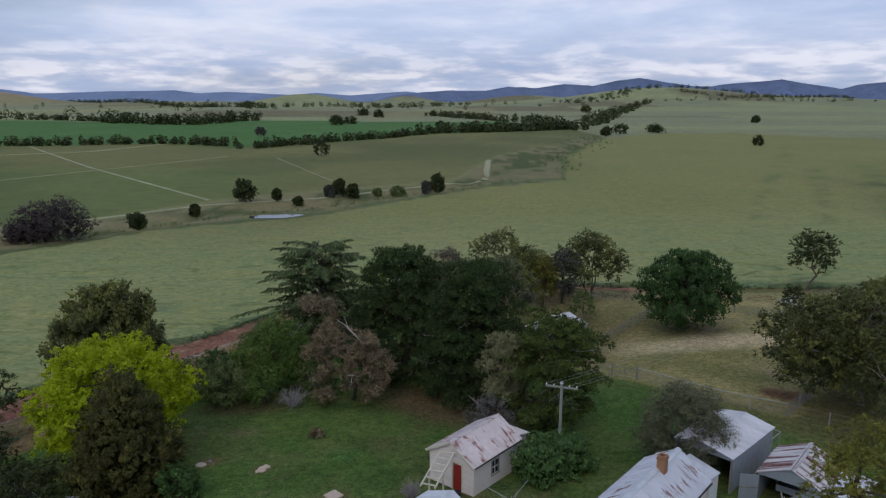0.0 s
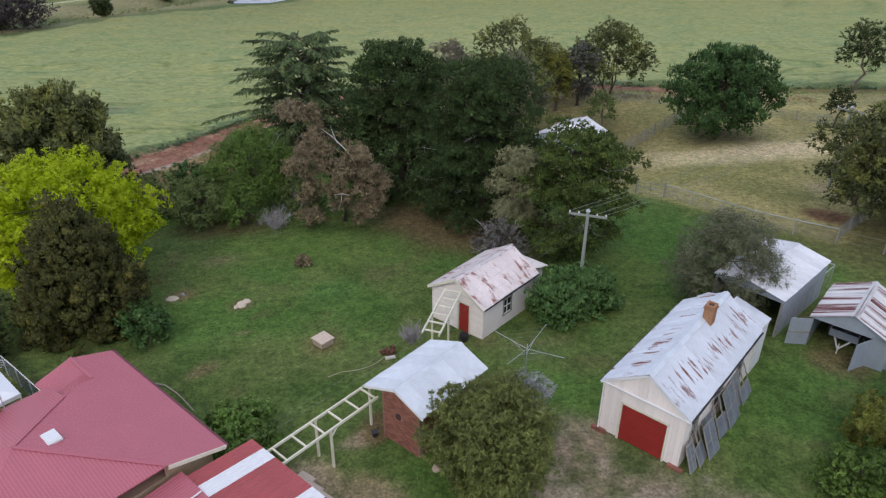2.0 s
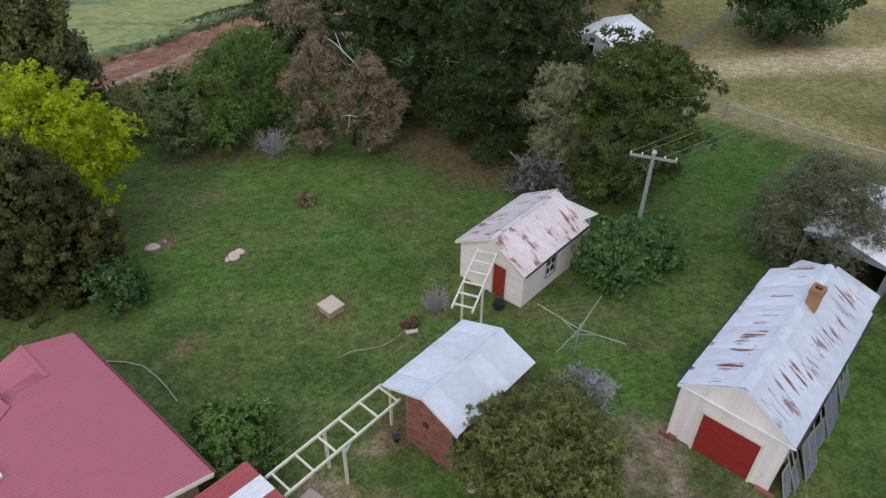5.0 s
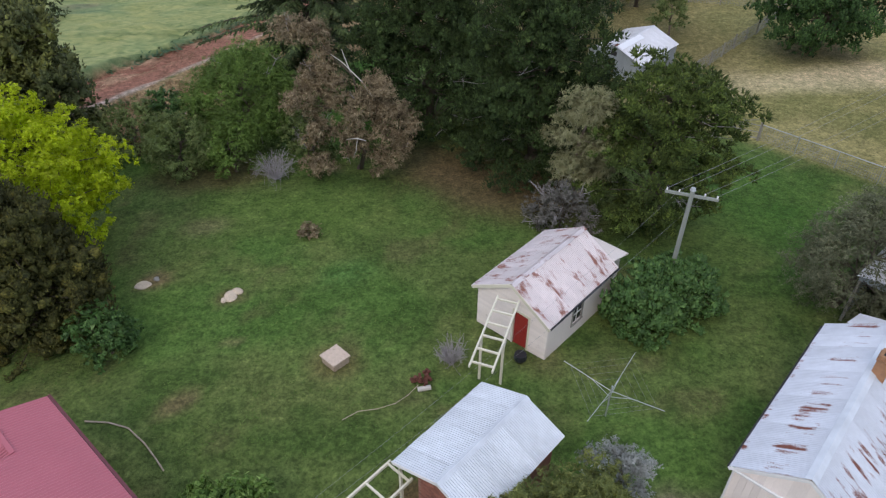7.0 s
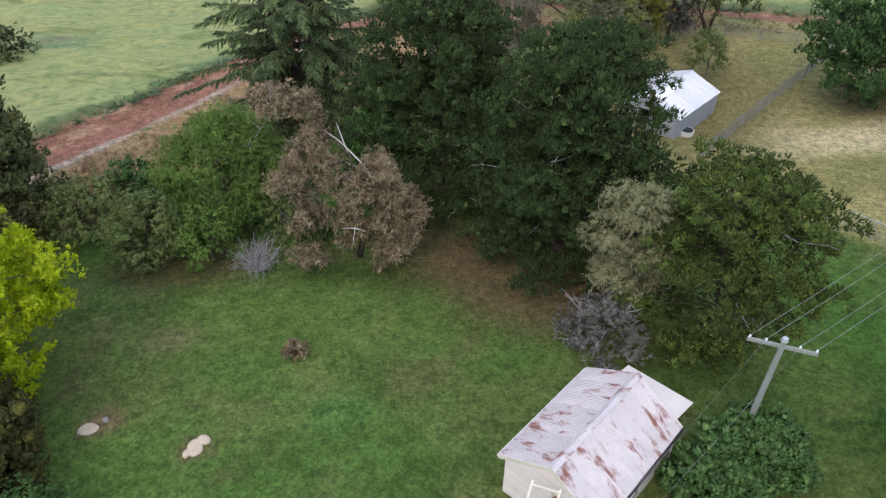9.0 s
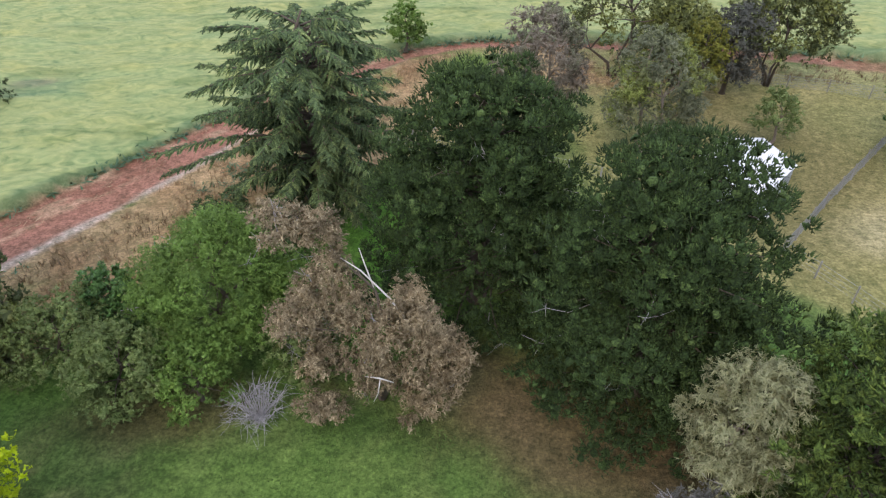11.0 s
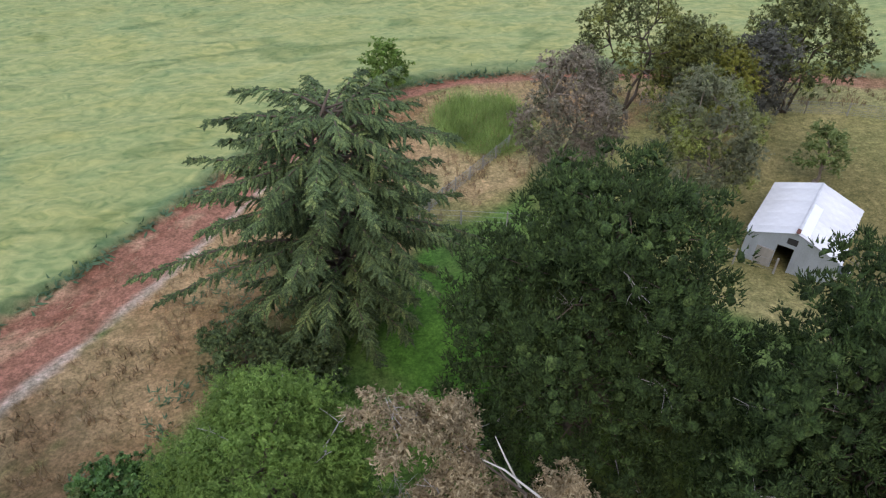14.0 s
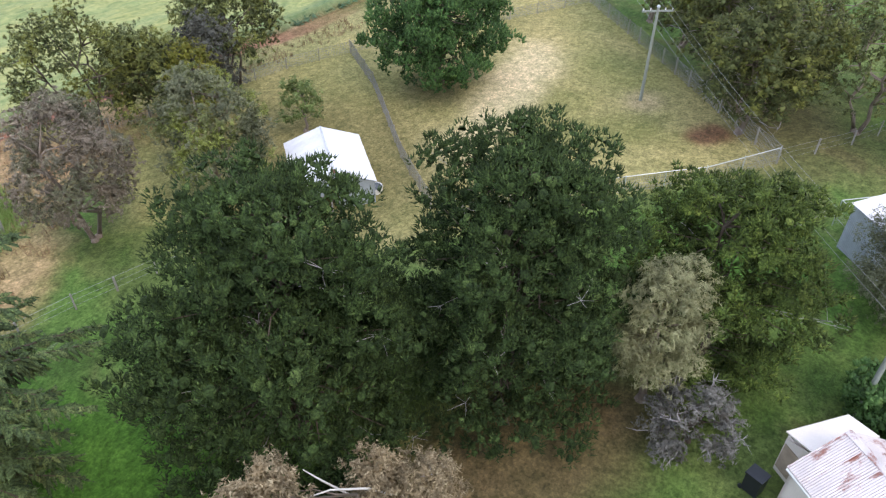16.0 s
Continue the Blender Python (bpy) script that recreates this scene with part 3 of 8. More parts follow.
# far pasture: dry grass colours greyed and paled for the haze of distance
CROP, CROPFAR, OLIVE, EMERALD, HAZEGREEN, CREEKBED, HAZEPALE = (0.278, 0.30, 0.125), (0.25, 0.25, 0.09), (0.19, 0.19, 0.078), (0.075, 0.18, 0.048), (0.26, 0.275, 0.175), (0.235, 0.205, 0.115), (0.30, 0.32, 0.175)


def zones(x, y):
    """Colour of the ground cover, and how much it is crop, at arrays of places."""
    col = np.empty(x.shape + (3,))
    col[:] = LAWN
    wob = fractal(x, y, 3.0, 4, 11) - 0.5

    def lay(c, w):
        col[:] = col * (1 - w[..., None]) + np.array(c) * w[..., None]

    edge, road, verge = np.interp(x, EDGE_X, EDGE_Y), np.interp(x, EDGE_X, ROAD_Y), np.interp(x, EDGE_X, VERGE_Y)
    # lawn: brighter and worn patches
    lay(LUSH, 0.8 * smooth(fractal(x, y, 9, 4, 21), 0.48, 0.62))
    lay((0.17, 0.18, 0.07), 0.4 * smooth(fractal(x, y, 4, 5, 31), 0.52, 0.66))
    lay((0.16, 0.125, 0.07), 0.4 * smooth(fractal(x, y, 2.2, 4, 35), 0.62, 0.74))
    lay((0.05, 0.10, 0.022), 0.6 * smooth(fractal(x, y, 3.4, 4, 33), 0.55, 0.68))
    lay((0.05, 0.135, 0.022), 0.75 * blob(x, y, 17, 54, 7, 10, 0.8, 0, 3))
    lay((0.07, 0.175, 0.026), 0.9 * blob(x, y, -9.3, 72.0, 3.2, 11.5, 0.5, 6, 4))
    lay((0.125, 0.205, 0.048), 0.6 * blob(x, y, -10, 54, 8, 3.4, 0.8, -8, 32))
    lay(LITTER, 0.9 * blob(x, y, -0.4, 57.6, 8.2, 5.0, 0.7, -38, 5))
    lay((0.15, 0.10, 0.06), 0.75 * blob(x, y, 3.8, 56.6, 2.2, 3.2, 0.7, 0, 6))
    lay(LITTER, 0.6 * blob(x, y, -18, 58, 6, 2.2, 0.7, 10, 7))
    # gum belt: litter, with the shade under the trees put into the brown
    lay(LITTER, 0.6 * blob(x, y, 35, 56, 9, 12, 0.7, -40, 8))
    # worn earth round the stones and the well box
    lay((0.17, 0.115, 0.07), 0.8 * blob(x, y, -13.2, 46.3, 0.95, 0.85, 0.5, 0, 41))
    lay((0.26, 0.17, 0.11), 0.8 * blob(x, y, -17.6, 47.5, 1.1, 0.8, 0.6, 30, 42))
    lay((0.24, 0.20, 0.10), 0.7 * blob(x, y, -7.2, 41.8, 1.5, 1.3, 0.6, 0, 43))
    lay((0.20, 0.165, 0.10), 0.6 * blob(x, y, -16.3, 52.5, 1.8, 1.2, 0.8, 20, 44))
    lay((0.24, 0.19, 0.11), 0.6 * blob(x, y, -12.2, 43.0, 0.5, 0.4, 0.7, 0, 45))
    lay((0.09, 0.20, 0.06), 0.5 * blob(x, y, -7.5, 48.2, 2.0, 1.3, 0.8, 20, 46))
    # paddocks
    pad = smooth(0.655 * (x - 17) + 0.755 * (y - 63.6) + wob * 2, -0.8, 0.8) * smooth(verge + 1.5 - y, -1, 2) * smooth(x - 4 + wob * 4, -3, 3) * smooth(0.69 * (x - 28.6) - 0.725 * (y - 53.9), 1.5, -0.5)
    lay(TAN, pad)
    lay((0.17, 0.175, 0.06), pad * 0.45 * smooth(fractal(x, y, 7, 4, 41), 0.42, 0.6))
    lay(STRAW, pad * 0.95 * blob(x, y, 31.0, 74.6, 9.5, 3.2, 0.7, 8, 9))
    lay(STRAW, pad * 0.7 * blob(x, y, 21.5, 73.4, 4.5, 3.4, 0.8, 0, 10))
    lay(STRAW, pad * 0.5 * blob(x, y, 37.0, 75.5, 6.0, 3.6, 0.8, 20, 30))
    lay((0.20, 0.205, 0.08), pad * 0.6 * blob(x, y, 38.0, 68.5, 8.0, 4.5, 0.7, 40, 33))
    lay((0.17, 0.175, 0.065), pad * 0.7 * blob(x, y, 27.0, 65.5, 7.0, 3.2, 0.7, -40, 31))
    lay((0.40, 0.31, 0.20), pad * 0.8 * blob(x, y, 33.5, 64.5, 2.4, 1.8, 0.7, 0, 12))
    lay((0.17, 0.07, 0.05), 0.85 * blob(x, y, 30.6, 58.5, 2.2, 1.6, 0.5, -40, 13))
    # darker brown ground below the elm
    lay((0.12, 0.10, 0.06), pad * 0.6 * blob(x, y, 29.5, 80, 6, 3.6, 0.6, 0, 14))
    lay((0.19, 0.16, 0.075), pad * 0.85 * blob(x, y, 15.0, 82.0, 10.0, 14.0, 0.6, 0, 49))
    # dry verge along the earth road, with a green reed patch
    dry = smooth(y - verge + wob * 5, -1.5, 1.5) * smooth(road - y + wob * 2.0, -0.3, 0.4) * smooth(26 - x, 0, 8)
    lay(DRY, dry)
    lay((0.29, 0.165, 0.095), dry * 0.8 * smooth(fractal(x, y, 6, 4, 53), 0.52, 0.66))
    lay((0.21, 0.20, 0.08), dry * 0.8 * smooth(fractal(x, y, 4, 4, 51), 0.5, 0.62))
    lay((0.46, 0.34, 0.20), dry * 0.7 * blob(x, y, -2, 90, 7, 4, 0.6, 20, 47))
    # darker olive ground round the shrubs below the cedar
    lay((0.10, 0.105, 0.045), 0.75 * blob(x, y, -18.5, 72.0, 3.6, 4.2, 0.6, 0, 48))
    lay((0.17, 0.24, 0.075), 0.9 * blob(x, y, -3.2, 96.5, 4.5, 6.5, 0.5, 0, 15))
    far_dry = smooth(y - verge + wob * 4, -1, 1) * smooth(road - y + wob * 1.5, -0.3, 0.4) * smooth(x - 20, 0, 8)
    lay((0.27, 0.245, 0.12), far_dry)
    # earth road
    earth = smooth(y - road + wob * 0.9, -0.35, 0.5) * smooth(edge - y + wob * 1.4, -0.5, 0.5) * smooth(x + 140, 0, 20)
    earth = earth * (1 - 0.75 * smooth(x, 24, 46))
    lay(REDEARTH, earth)
    lane = (y - road) / np.maximum(edge - road, 0.1)
    rut = fractal(lane * 7.0, (0.53 * x + 0.85 * y) * 0.28, 1.0, 3, 61)
    lay((0.235, 0.095, 0.07), earth * 0.85 * smooth(rut, 0.42, 0.6) * smooth(lane, 0.42, 0.55))
    lay((0.46, 0.30, 0.22), earth * 0.6 * smooth(fractal(lane * 9.0, (0.53 * x + 0.85 * y) * 0.3, 1.0, 3, 63), 0.58, 0.7) * smooth(lane, 0.42, 0.55))
    lay(PALEDUST, earth * 0.85 * smooth(0.15 + wob * 0.2 - lane, 0, 0.1) * smooth(-8 - x, 0, 6))
    # weeds along the crop edge, and sinuous lodged lines in the crop
    lay((0.11, 0.165, 0.085), 0.4 * smooth(y - edge + 0.5 + wob, -0.2, 0.2) * smooth(edge + 1.5 - y + wob * 2.5, -0.3, 0.5) * (y < 130))
    # yard of bare earth before the garage, bare patches by the walk
    lay(YARD, 0.95 * blob(x, y, 9.5, 27.0, 7.5, 5.0, 0.35, -20, 16))
    lay(YARD, 0.92 * blob(x, y, 5.6, 31.4, 2.1, 4.4, 0.4, -20, 17))
    lay((0.07, 0.115, 0.03), 0.85 * blob(x, y, 8.3, 32.0, 1.5, 0.9, 0.6, -41, 28))
    lay((0.10, 0.12, 0.045), 0.7 * blob(x, y, 7.4, 30.2, 0.9, 1.6, 0.7, 30, 29))
    lay((0.10, 0.125, 0.045), 0.75 * smooth(fractal(x, y, 2.6, 4, 73), 0.55, 0.64) * blob(x, y, 8.0, 28.4, 7.5, 6.0, 0.4, -30, 16))
    lay((0.37, 0.30, 0.255), 0.8 * blob(x, y, 8.0, 28.4, 7.5, 6.0, 0.4, -30, 16) * smooth(fractal(x, y, 1.8, 4, 71), 0.5, 0.6))
    lay((0.46, 0.34, 0.26), 0.9 * blob(x, y, -4.5, 33.6, 0.75, 0.6, 0.4, 0, 18))
    lay((0.42, 0.30, 0.22), 0.9 * blob(x, y, -6.1, 31.4, 1.5, 1.0, 0.5, -40, 19))
    lay((0.33, 0.23, 0.16), 0.8 * blob(x, y, -3.6, 30.2, 2.2, 1.5, 0.6, -30, 20))
    lay((0.20, 0.12, 0.075), 0.85 * blob(x, y, -3.4, 34.6, 1.0, 1.6, 0.5, -40, 22))
    lay((0.20, 0.15, 0.085), 0.85 * blob(x, y, -13.6, 39.2, 0.7, 1.1, 0.6, -40, 23))
    lay((0.20, 0.13, 0.08), 0.7 * blob(x, y, 21.5, 39.2, 2.2, 1.6, 0.6, -30, 24))
    lay((0.17, 0.15, 0.065), 0.75 * blob(x, y, -7.3, 41.6, 1.5, 1.2, 0.7, 0, 25))
    # crop and the land beyond
    lo, up = np.interp(x, CREEK_X, CREEK_LO), np.interp(x, CREEK_X, CREEK_UP)
    top = np.where(x > 131, np.interp(x, (131, 188, 266, 344, 2000), (566, 626, 657, 549, 700)), lo)
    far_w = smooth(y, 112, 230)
    crop = smooth(y - edge + wob * 1.2, -0.25, 0.25) * smooth(top - y + wob * 6, -2, 2)
    lay(CROP, crop)
    for size, sd in ((15, 141), (11, 143)):
        line = np.abs(fractal(x * 0.42 + y * 0.12, y * 1.1 - x * 0.25, size, 3, sd) - 0.5)
        lay((0.155, 0.195, 0.075), crop * 0.75 * smooth(0.02 - line, 0, 0.014) * smooth(fractal(x, y, 18, 3, sd + 7), 0.42, 0.56) * smooth(150 - y, 0, 30))
    lay((0.10, 0.16, 0.085), 0.6 * smooth(y - edge + 0.3 + wob, -0.2, 0.2) * smooth(edge + 1.3 - y + wob * 2.5, -0.3, 0.5) * (y < 130))
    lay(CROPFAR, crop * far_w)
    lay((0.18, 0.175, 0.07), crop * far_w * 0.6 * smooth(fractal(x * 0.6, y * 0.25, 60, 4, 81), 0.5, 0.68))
    strip = smooth(y - top, -2, 2) * smooth(up - y, -2, 2) * (x < 132)
    lay(CREEKBED, strip)
    lay((0.07, 0.10, 0.036), strip * 0.85 * smooth(fractal(x, y, 14, 4, 91), 0.45, 0.6))
    lay((0.23, 0.22, 0.12), strip * 0.7 * smooth(fractal(x, y, 9, 4, 95), 0.55, 0.65))
    beyond = np.where(x < 131, smooth(y - up, -3, 3), smooth(y - top, -3, 3))
    h1 = np.interp(x, (-500, -311, -204, -145, -96, -50, -13, 62, 137), (470, 500, 530, 490, 532, 600, 666, 672, 729))
    h2 = np.interp(x, (-700, -474, -329, -283, 0, 200), (1127, 1018, 909, 1096, 1000, 900))
    lay(OLIVE, beyond * (x < 135))
    lay((0.135, 0.185, 0.06), beyond * 0.7 * smooth(-40 - x, 0, 60) * smooth(370 - y, 0, 60))
    lay((0.10, 0.125, 0.05), beyond * 0.5 * smooth(fractal(x, y, 90, 3, 97), 0.45, 0.6))
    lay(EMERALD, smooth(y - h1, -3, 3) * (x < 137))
    # far pasture, with distance haze mixed into its colour
    lay(HAZEGREEN, smooth(y - h2, -5, 5))
    lay(HAZEGREEN, beyond * (x >= 135))
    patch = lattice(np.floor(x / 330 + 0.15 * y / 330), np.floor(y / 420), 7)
    lay(HAZEPALE, smooth(y, 1050, 1150) * smooth(patch, 0.55, 0.6))
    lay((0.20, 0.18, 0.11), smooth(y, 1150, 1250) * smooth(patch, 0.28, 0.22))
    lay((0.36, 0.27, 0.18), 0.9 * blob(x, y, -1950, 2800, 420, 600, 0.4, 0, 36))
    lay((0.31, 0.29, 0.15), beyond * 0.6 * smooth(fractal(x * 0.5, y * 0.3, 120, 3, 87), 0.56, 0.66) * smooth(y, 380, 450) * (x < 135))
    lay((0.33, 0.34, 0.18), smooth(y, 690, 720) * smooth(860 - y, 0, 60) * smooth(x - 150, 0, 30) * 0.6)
    lay((0.10, 0.14, 0.05), strip * 0.8 * smooth(7 - np.abs(y - top - 6 - 3 * wob), 0, 5))
    lay((0.27, 0.26, 0.14), 0.6 * smooth(9 - np.abs(y - up - 3), 0, 6) * (x < 60) * (x > -300))
    for (ax, ay), (bx, by) in (((80, 178), (242, 493)), ((95, 168), (175, 330)), ((110, 165), (200, 330))):
        t = np.clip(((x - ax) * (bx - ax) + (y - ay) * (by - ay)) / ((bx - ax) ** 2 + (by - ay) ** 2), 0, 1)
        d = np.hypot(x - ax - t * (bx - ax), y - ay - t * (by - ay))
        lay((0.13, 0.165, 0.056), 0.55 * smooth(2.6 - d, 0, 1.6) * smooth(fractal(x, y, 9, 3, 89), 0.38, 0.55))
    lay((0.07, 0.10, 0.04), crop * 0.8 * blob(x, y, 159, 256, 6, 7, 0.5, 0, 26))
    lay((0.26, 0.17, 0.12), crop * 0.8 * blob(x, y, -41.5, 93, 2.2, 0.9, 0.6, 20, 28))
    lay((0.14, 0.20, 0.10), crop * 0.6 * blob(x, y, -40.5, 92, 4.5, 2.6, 0.6, 20, 27))
    return col, crop


gx, gy = steps(-3600, 3600, -50, 62, 0.5, 1.07), steps(-900, 4800, 20, 118, 0.5, 1.05, 1.15)
GX, GY = np.meshgrid(gx, gy)
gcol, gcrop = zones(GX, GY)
near_crop = gcrop * (1 - 0.4 * smooth(GY, 150, 260))
lodged = fractal(GX * 0.55 + GY * 0.3, GY * 1.3 - GX * 0.4, 4.0, 4, 101)
GZ = land(GX, GY) + near_crop * (0.62 + 0.95 * (lodged - 0.5)) - 0.06 * smooth(gcol[..., 0] - 1.7 * gcol[..., 1], 0.02, 0.08)
nx, ny = len(gx), len(gy)
g_me = bpy.data.meshes.new("ground")
g_me.vertices.add(nx * ny)
g_me.vertices.foreach_set("co", np.stack([GX, GY, GZ], -1).ravel())
gi = np.arange(nx * ny).reshape(ny, nx)
g_quads = np.stack([gi[:-1, :-1], gi[:-1, 1:], gi[1:, 1:], gi[1:, :-1]], -1).reshape(-1, 4)
g_me.loops.add(g_quads.size)
g_me.loops.foreach_set("vertex_index", g_quads.ravel())
g_me.polygons.add(len(g_quads))
g_me.polygons.foreach_set("loop_start", np.arange(0, g_quads.size, 4))
g_me.polygons.foreach_set("use_smooth", np.ones(len(g_quads), bool))
g_me.update()
zc = g_me.attributes.new("cover", "FLOAT_COLOR", "POINT")
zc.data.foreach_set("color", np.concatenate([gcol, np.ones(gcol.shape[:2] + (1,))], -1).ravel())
zf = g_me.attributes.new("crop", "FLOAT", "POINT")
zf.data.foreach_set("value", gcrop.ravel())

gm, gnt, gb = nodes_of("farm_ground_cover")
ga = gnt.nodes.new("ShaderNodeAttribute")
ga.attribute_name = "cover"
gc = gnt.nodes.new("ShaderNodeAttribute")
gc.attribute_name = "crop"
gvec = obj_vec(gnt)
grow_vec = obj_vec(gnt, (0.62, 1.1, 1.0), turn=-24)
n_fine, n_mid, n_big = tex_noise(gnt, 7, 6, 0.72, gvec), tex_noise(gnt, 1.6, 5, 0.6, gvec), tex_noise(gnt, 0.16, 4, 0.55, gvec)
c_wave = tex_noise(gnt, 0.95, 5, 0.56, grow_vec, 1.5)
c_huge = tex_noise(gnt, 0.012, 4, 0.55, gvec)
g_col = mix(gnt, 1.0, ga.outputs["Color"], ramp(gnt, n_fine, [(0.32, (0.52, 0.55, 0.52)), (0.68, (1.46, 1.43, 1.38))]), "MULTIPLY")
n_tuft = tex_noise(gnt, 3.6, 4, 0.6, gvec, 0.4)
g_col = mix(gnt, 1.0, g_col, ramp(gnt, n_tuft, [(0.36, (0.76, 0.79, 0.74)), (0.62, (1.18, 1.18, 1.14))]), "MULTIPLY")
g_col = mix(gnt, 1.0, g_col, ramp(gnt, n_mid, [(0.3, (0.66, 0.71, 0.64)), (0.7, (1.30, 1.27, 1.27))]), "MULTIPLY")
g_col = mix(gnt, 1.0, g_col, ramp(gnt, n_big, [(0.3, (0.88, 0.92, 0.85)), (0.7, (1.12, 1.08, 1.08))]), "MULTIPLY")
g_col = mix(gnt, 1.0, g_col, ramp(gnt, c_huge, [(0.3, (0.86, 0.9, 0.86)), (0.7, (1.14, 1.08, 1.1))]), "MULTIPLY")
crop_tint = mix(gnt, 1.0, ga.outputs["Color"], ramp(gnt, c_wave, [(0.3, (0.58, 0.72, 0.68)), (0.5, (0.97, 1.0, 0.98)), (0.70, (1.30, 1.21, 1.22))]), "MULTIPLY")
crop_tint = mix(gnt, 1.0, crop_tint, ramp(gnt, n_mid, [(0.3, (0.88, 0.9, 0.9)), (0.7, (1.1, 1.08, 1.08))]), "MULTIPLY")
crop_patch = tex_noise(gnt, 0.22, 5, 0.6, grow_vec, 0.6)
crop_tint = mix(gnt, 1.0, crop_tint, ramp(gnt, crop_patch, [(0.34, (0.88, 0.97, 0.97)), (0.5, (1.0, 1.0, 0.98)), (0.66, (1.07, 1.02, 0.92))]), "MULTIPLY")
crop_tint = mix(gnt, 1.0, crop_tint, ramp(gnt, c_huge, [(0.3, (0.9, 0.94, 0.9)), (0.7, (1.1, 1.04, 1.06))]), "MULTIPLY")
gnt.links.new(mix(gnt, gc.outputs["Fac"], g_col, crop_tint), gb.inputs["Base Color"])
gb.inputs["Roughness"].default_value = 0.95
gb.inputs["Specular IOR Level"].default_value = 0.2
bump(gnt, gb, mix(gnt, gc.outputs["Fac"], mix(gnt, 0.4, n_fine, n_mid), c_wave), 0.9, 0.16)
g_me.materials.append(gm)
tagged(new("ground", g_me), "gently sloping farm ground with lawn, paddock, earth road and crop", "ground", kind="structure")


# pale wheel tracks through far pasture
M["track"] = surface("pale_grassy_wheel_track", (0.34, 0.34, 0.19), 0.95, 0, 0.25, 0.08, 0.7, 0.01)
for (ax, ay), (bx, by), w in (((-290, 494), (-173, 343), 1.5), ((-173, 343), (-78, 231), 1.3), ((-196, 262), (-126, 408), 1.2), ((-95, 400), (-42, 278), 0.5), ((17, 281), (24, 371), 2.6), ((-140, 150), (-100, 192), 1.8), ((-100, 192), (-76, 220), 1.8), ((-76, 220), (-43, 236), 1.8), ((-43, 236), (15, 281), 1.8), ((-265, 418), (-225, 446), 3.0), ((-225, 446), (-202, 540), 3.0), ((-300, 320), (-196, 262), 1.2), ((207, 670), (247, 610), 2.5), ((247, 610), (353, 568), 2.5)):
    tg = Geo()
    tn = np.array([-(by - ay), bx - ax]) / math.hypot(bx - ax, by - ay) * w * 0.5
    for k in range(41):
        x, y = ax + (bx - ax) * k / 40, ay + (by - ay) * k / 40
        wk = 1 + 0.35 * math.sin(k * 1.7) * math.sin(k * 0.6)
        z = ground(x, y) + 0.12
        tg.v += [(x - tn[0] * wk, y - tn[1] * wk, z), (x + tn[0] * wk, y + tn[1] * wk, z), (x + tn[0] * wk * 1.1, y + tn[1] * wk * 1.1, z - 0.8), (x - tn[0] * wk * 1.1, y - tn[1] * wk * 1.1, z - 0.8)]
    for k in range(40):
        for j in range(4):
            tg.f.append((4 * k + j, 4 * k + (j + 1) % 4, 4 * k + 4 + (j + 1) % 4, 4 * k + 4 + j))
    tagged(part("road", tg, M["track"], None), "pale worn wheel track through far pasture", "track", "far wheel tracks", "structure")


# ranges along the horizon; the haze of distance is put into their blue
def ridge(name, label, dist, x0, x1, tops, material, seed, rough):
    xs = np.linspace(x0, x1, 420)
    z = np.interp(xs, [p for p, _ in tops], [q for _, q in tops]) + rough * (fractal(xs, xs * 0, 420, 4, seed) - 0.5) + 0.35 * rough * (fractal(xs, xs * 0 + 9, 110, 3, seed + 3) - 0.5)
    g = Geo()
    for k, (x, t) in enumerate(zip(xs, z)):
        g.v += [(x, dist - 330, -8), (x, dist - 120 + 60 * math.sin(k * 0.35), t * 0.55), (x, dist, t), (x, dist + 120, -8)]
    for k in range(len(xs) - 1):
        for j in range(3):
            g.f.append((4 * k + j, 4 * k + 4 + j, 4 * k + 5 + j, 4 * k + 1 + j))
    me = g.mesh(name, True)
    me.materials.append(material)
    return tagged(new(name, me), label, "hills", kind="structure")


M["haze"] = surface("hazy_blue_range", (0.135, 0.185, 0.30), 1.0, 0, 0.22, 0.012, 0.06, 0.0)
M["haze_far"] = surface("pale_hazy_range", (0.20, 0.27, 0.41), 1.0, 0, 0.12, 0.006, 0.03, 0.0)
ridge("backdrop", "long low mountain range in haze-blue colour on the horizon", 4550, -3600, 3600, ((-3600, 90), (-2815, 82), (-2600, 54), (-1990, 68), (-1700, 76), (-1560, 57), (-1380, 65), (-950, 47), (-805, 61), (-590, 43), (-230, 69), (-86, 54), (240, 64), (1200, 80), (3600, 90)), M["haze_far"], 3, 9)
ridge("backdrop", "darker wooded range in haze-blue colour on the horizon", 4250, -420, 3600, ((-420, 10), (-282, 45), (54, 70), (255, 71), (390, 96), (557, 84), (723, 112), (891, 103), (1024, 128), (1157, 142), (1325, 117), (1477, 98), (1595, 93), (1728, 111), (2010, 135), (2129, 114), (2367, 80), (2465, 104), (2624, 118), (3100, 90), (3600, 130)), M["haze"], 8, 16)

# pond in the creek
pg = Geo()
pring = [(-48 + 7.2 * math.cos(a) * (1 + 0.12 * math.sin(3 * a)), 198.2 + 3.4 * math.sin(a) * (1 + 0.15 * math.cos(2 * a + 1)) + 0.25 * 7 * math.cos(a)) for a in np.linspace(0, 2 * math.pi, 33)[:-1]]
pz = sum(ground(x, y) for x, y in pring) / 32 + 0.12
pg.v = [(x, y, pz) for x, y in pring] + [(x * 1.0, y, pz - 1.6) for x, y in pring]
pg.f = [tuple(range(32))] + [(i, (i + 1) % 32, 32 + (i + 1) % 32, 32 + i) for i in range(32)]
tagged(part("water", pg, M["water"], None), "small still pond among creek reeds", "pond", kind="structure")


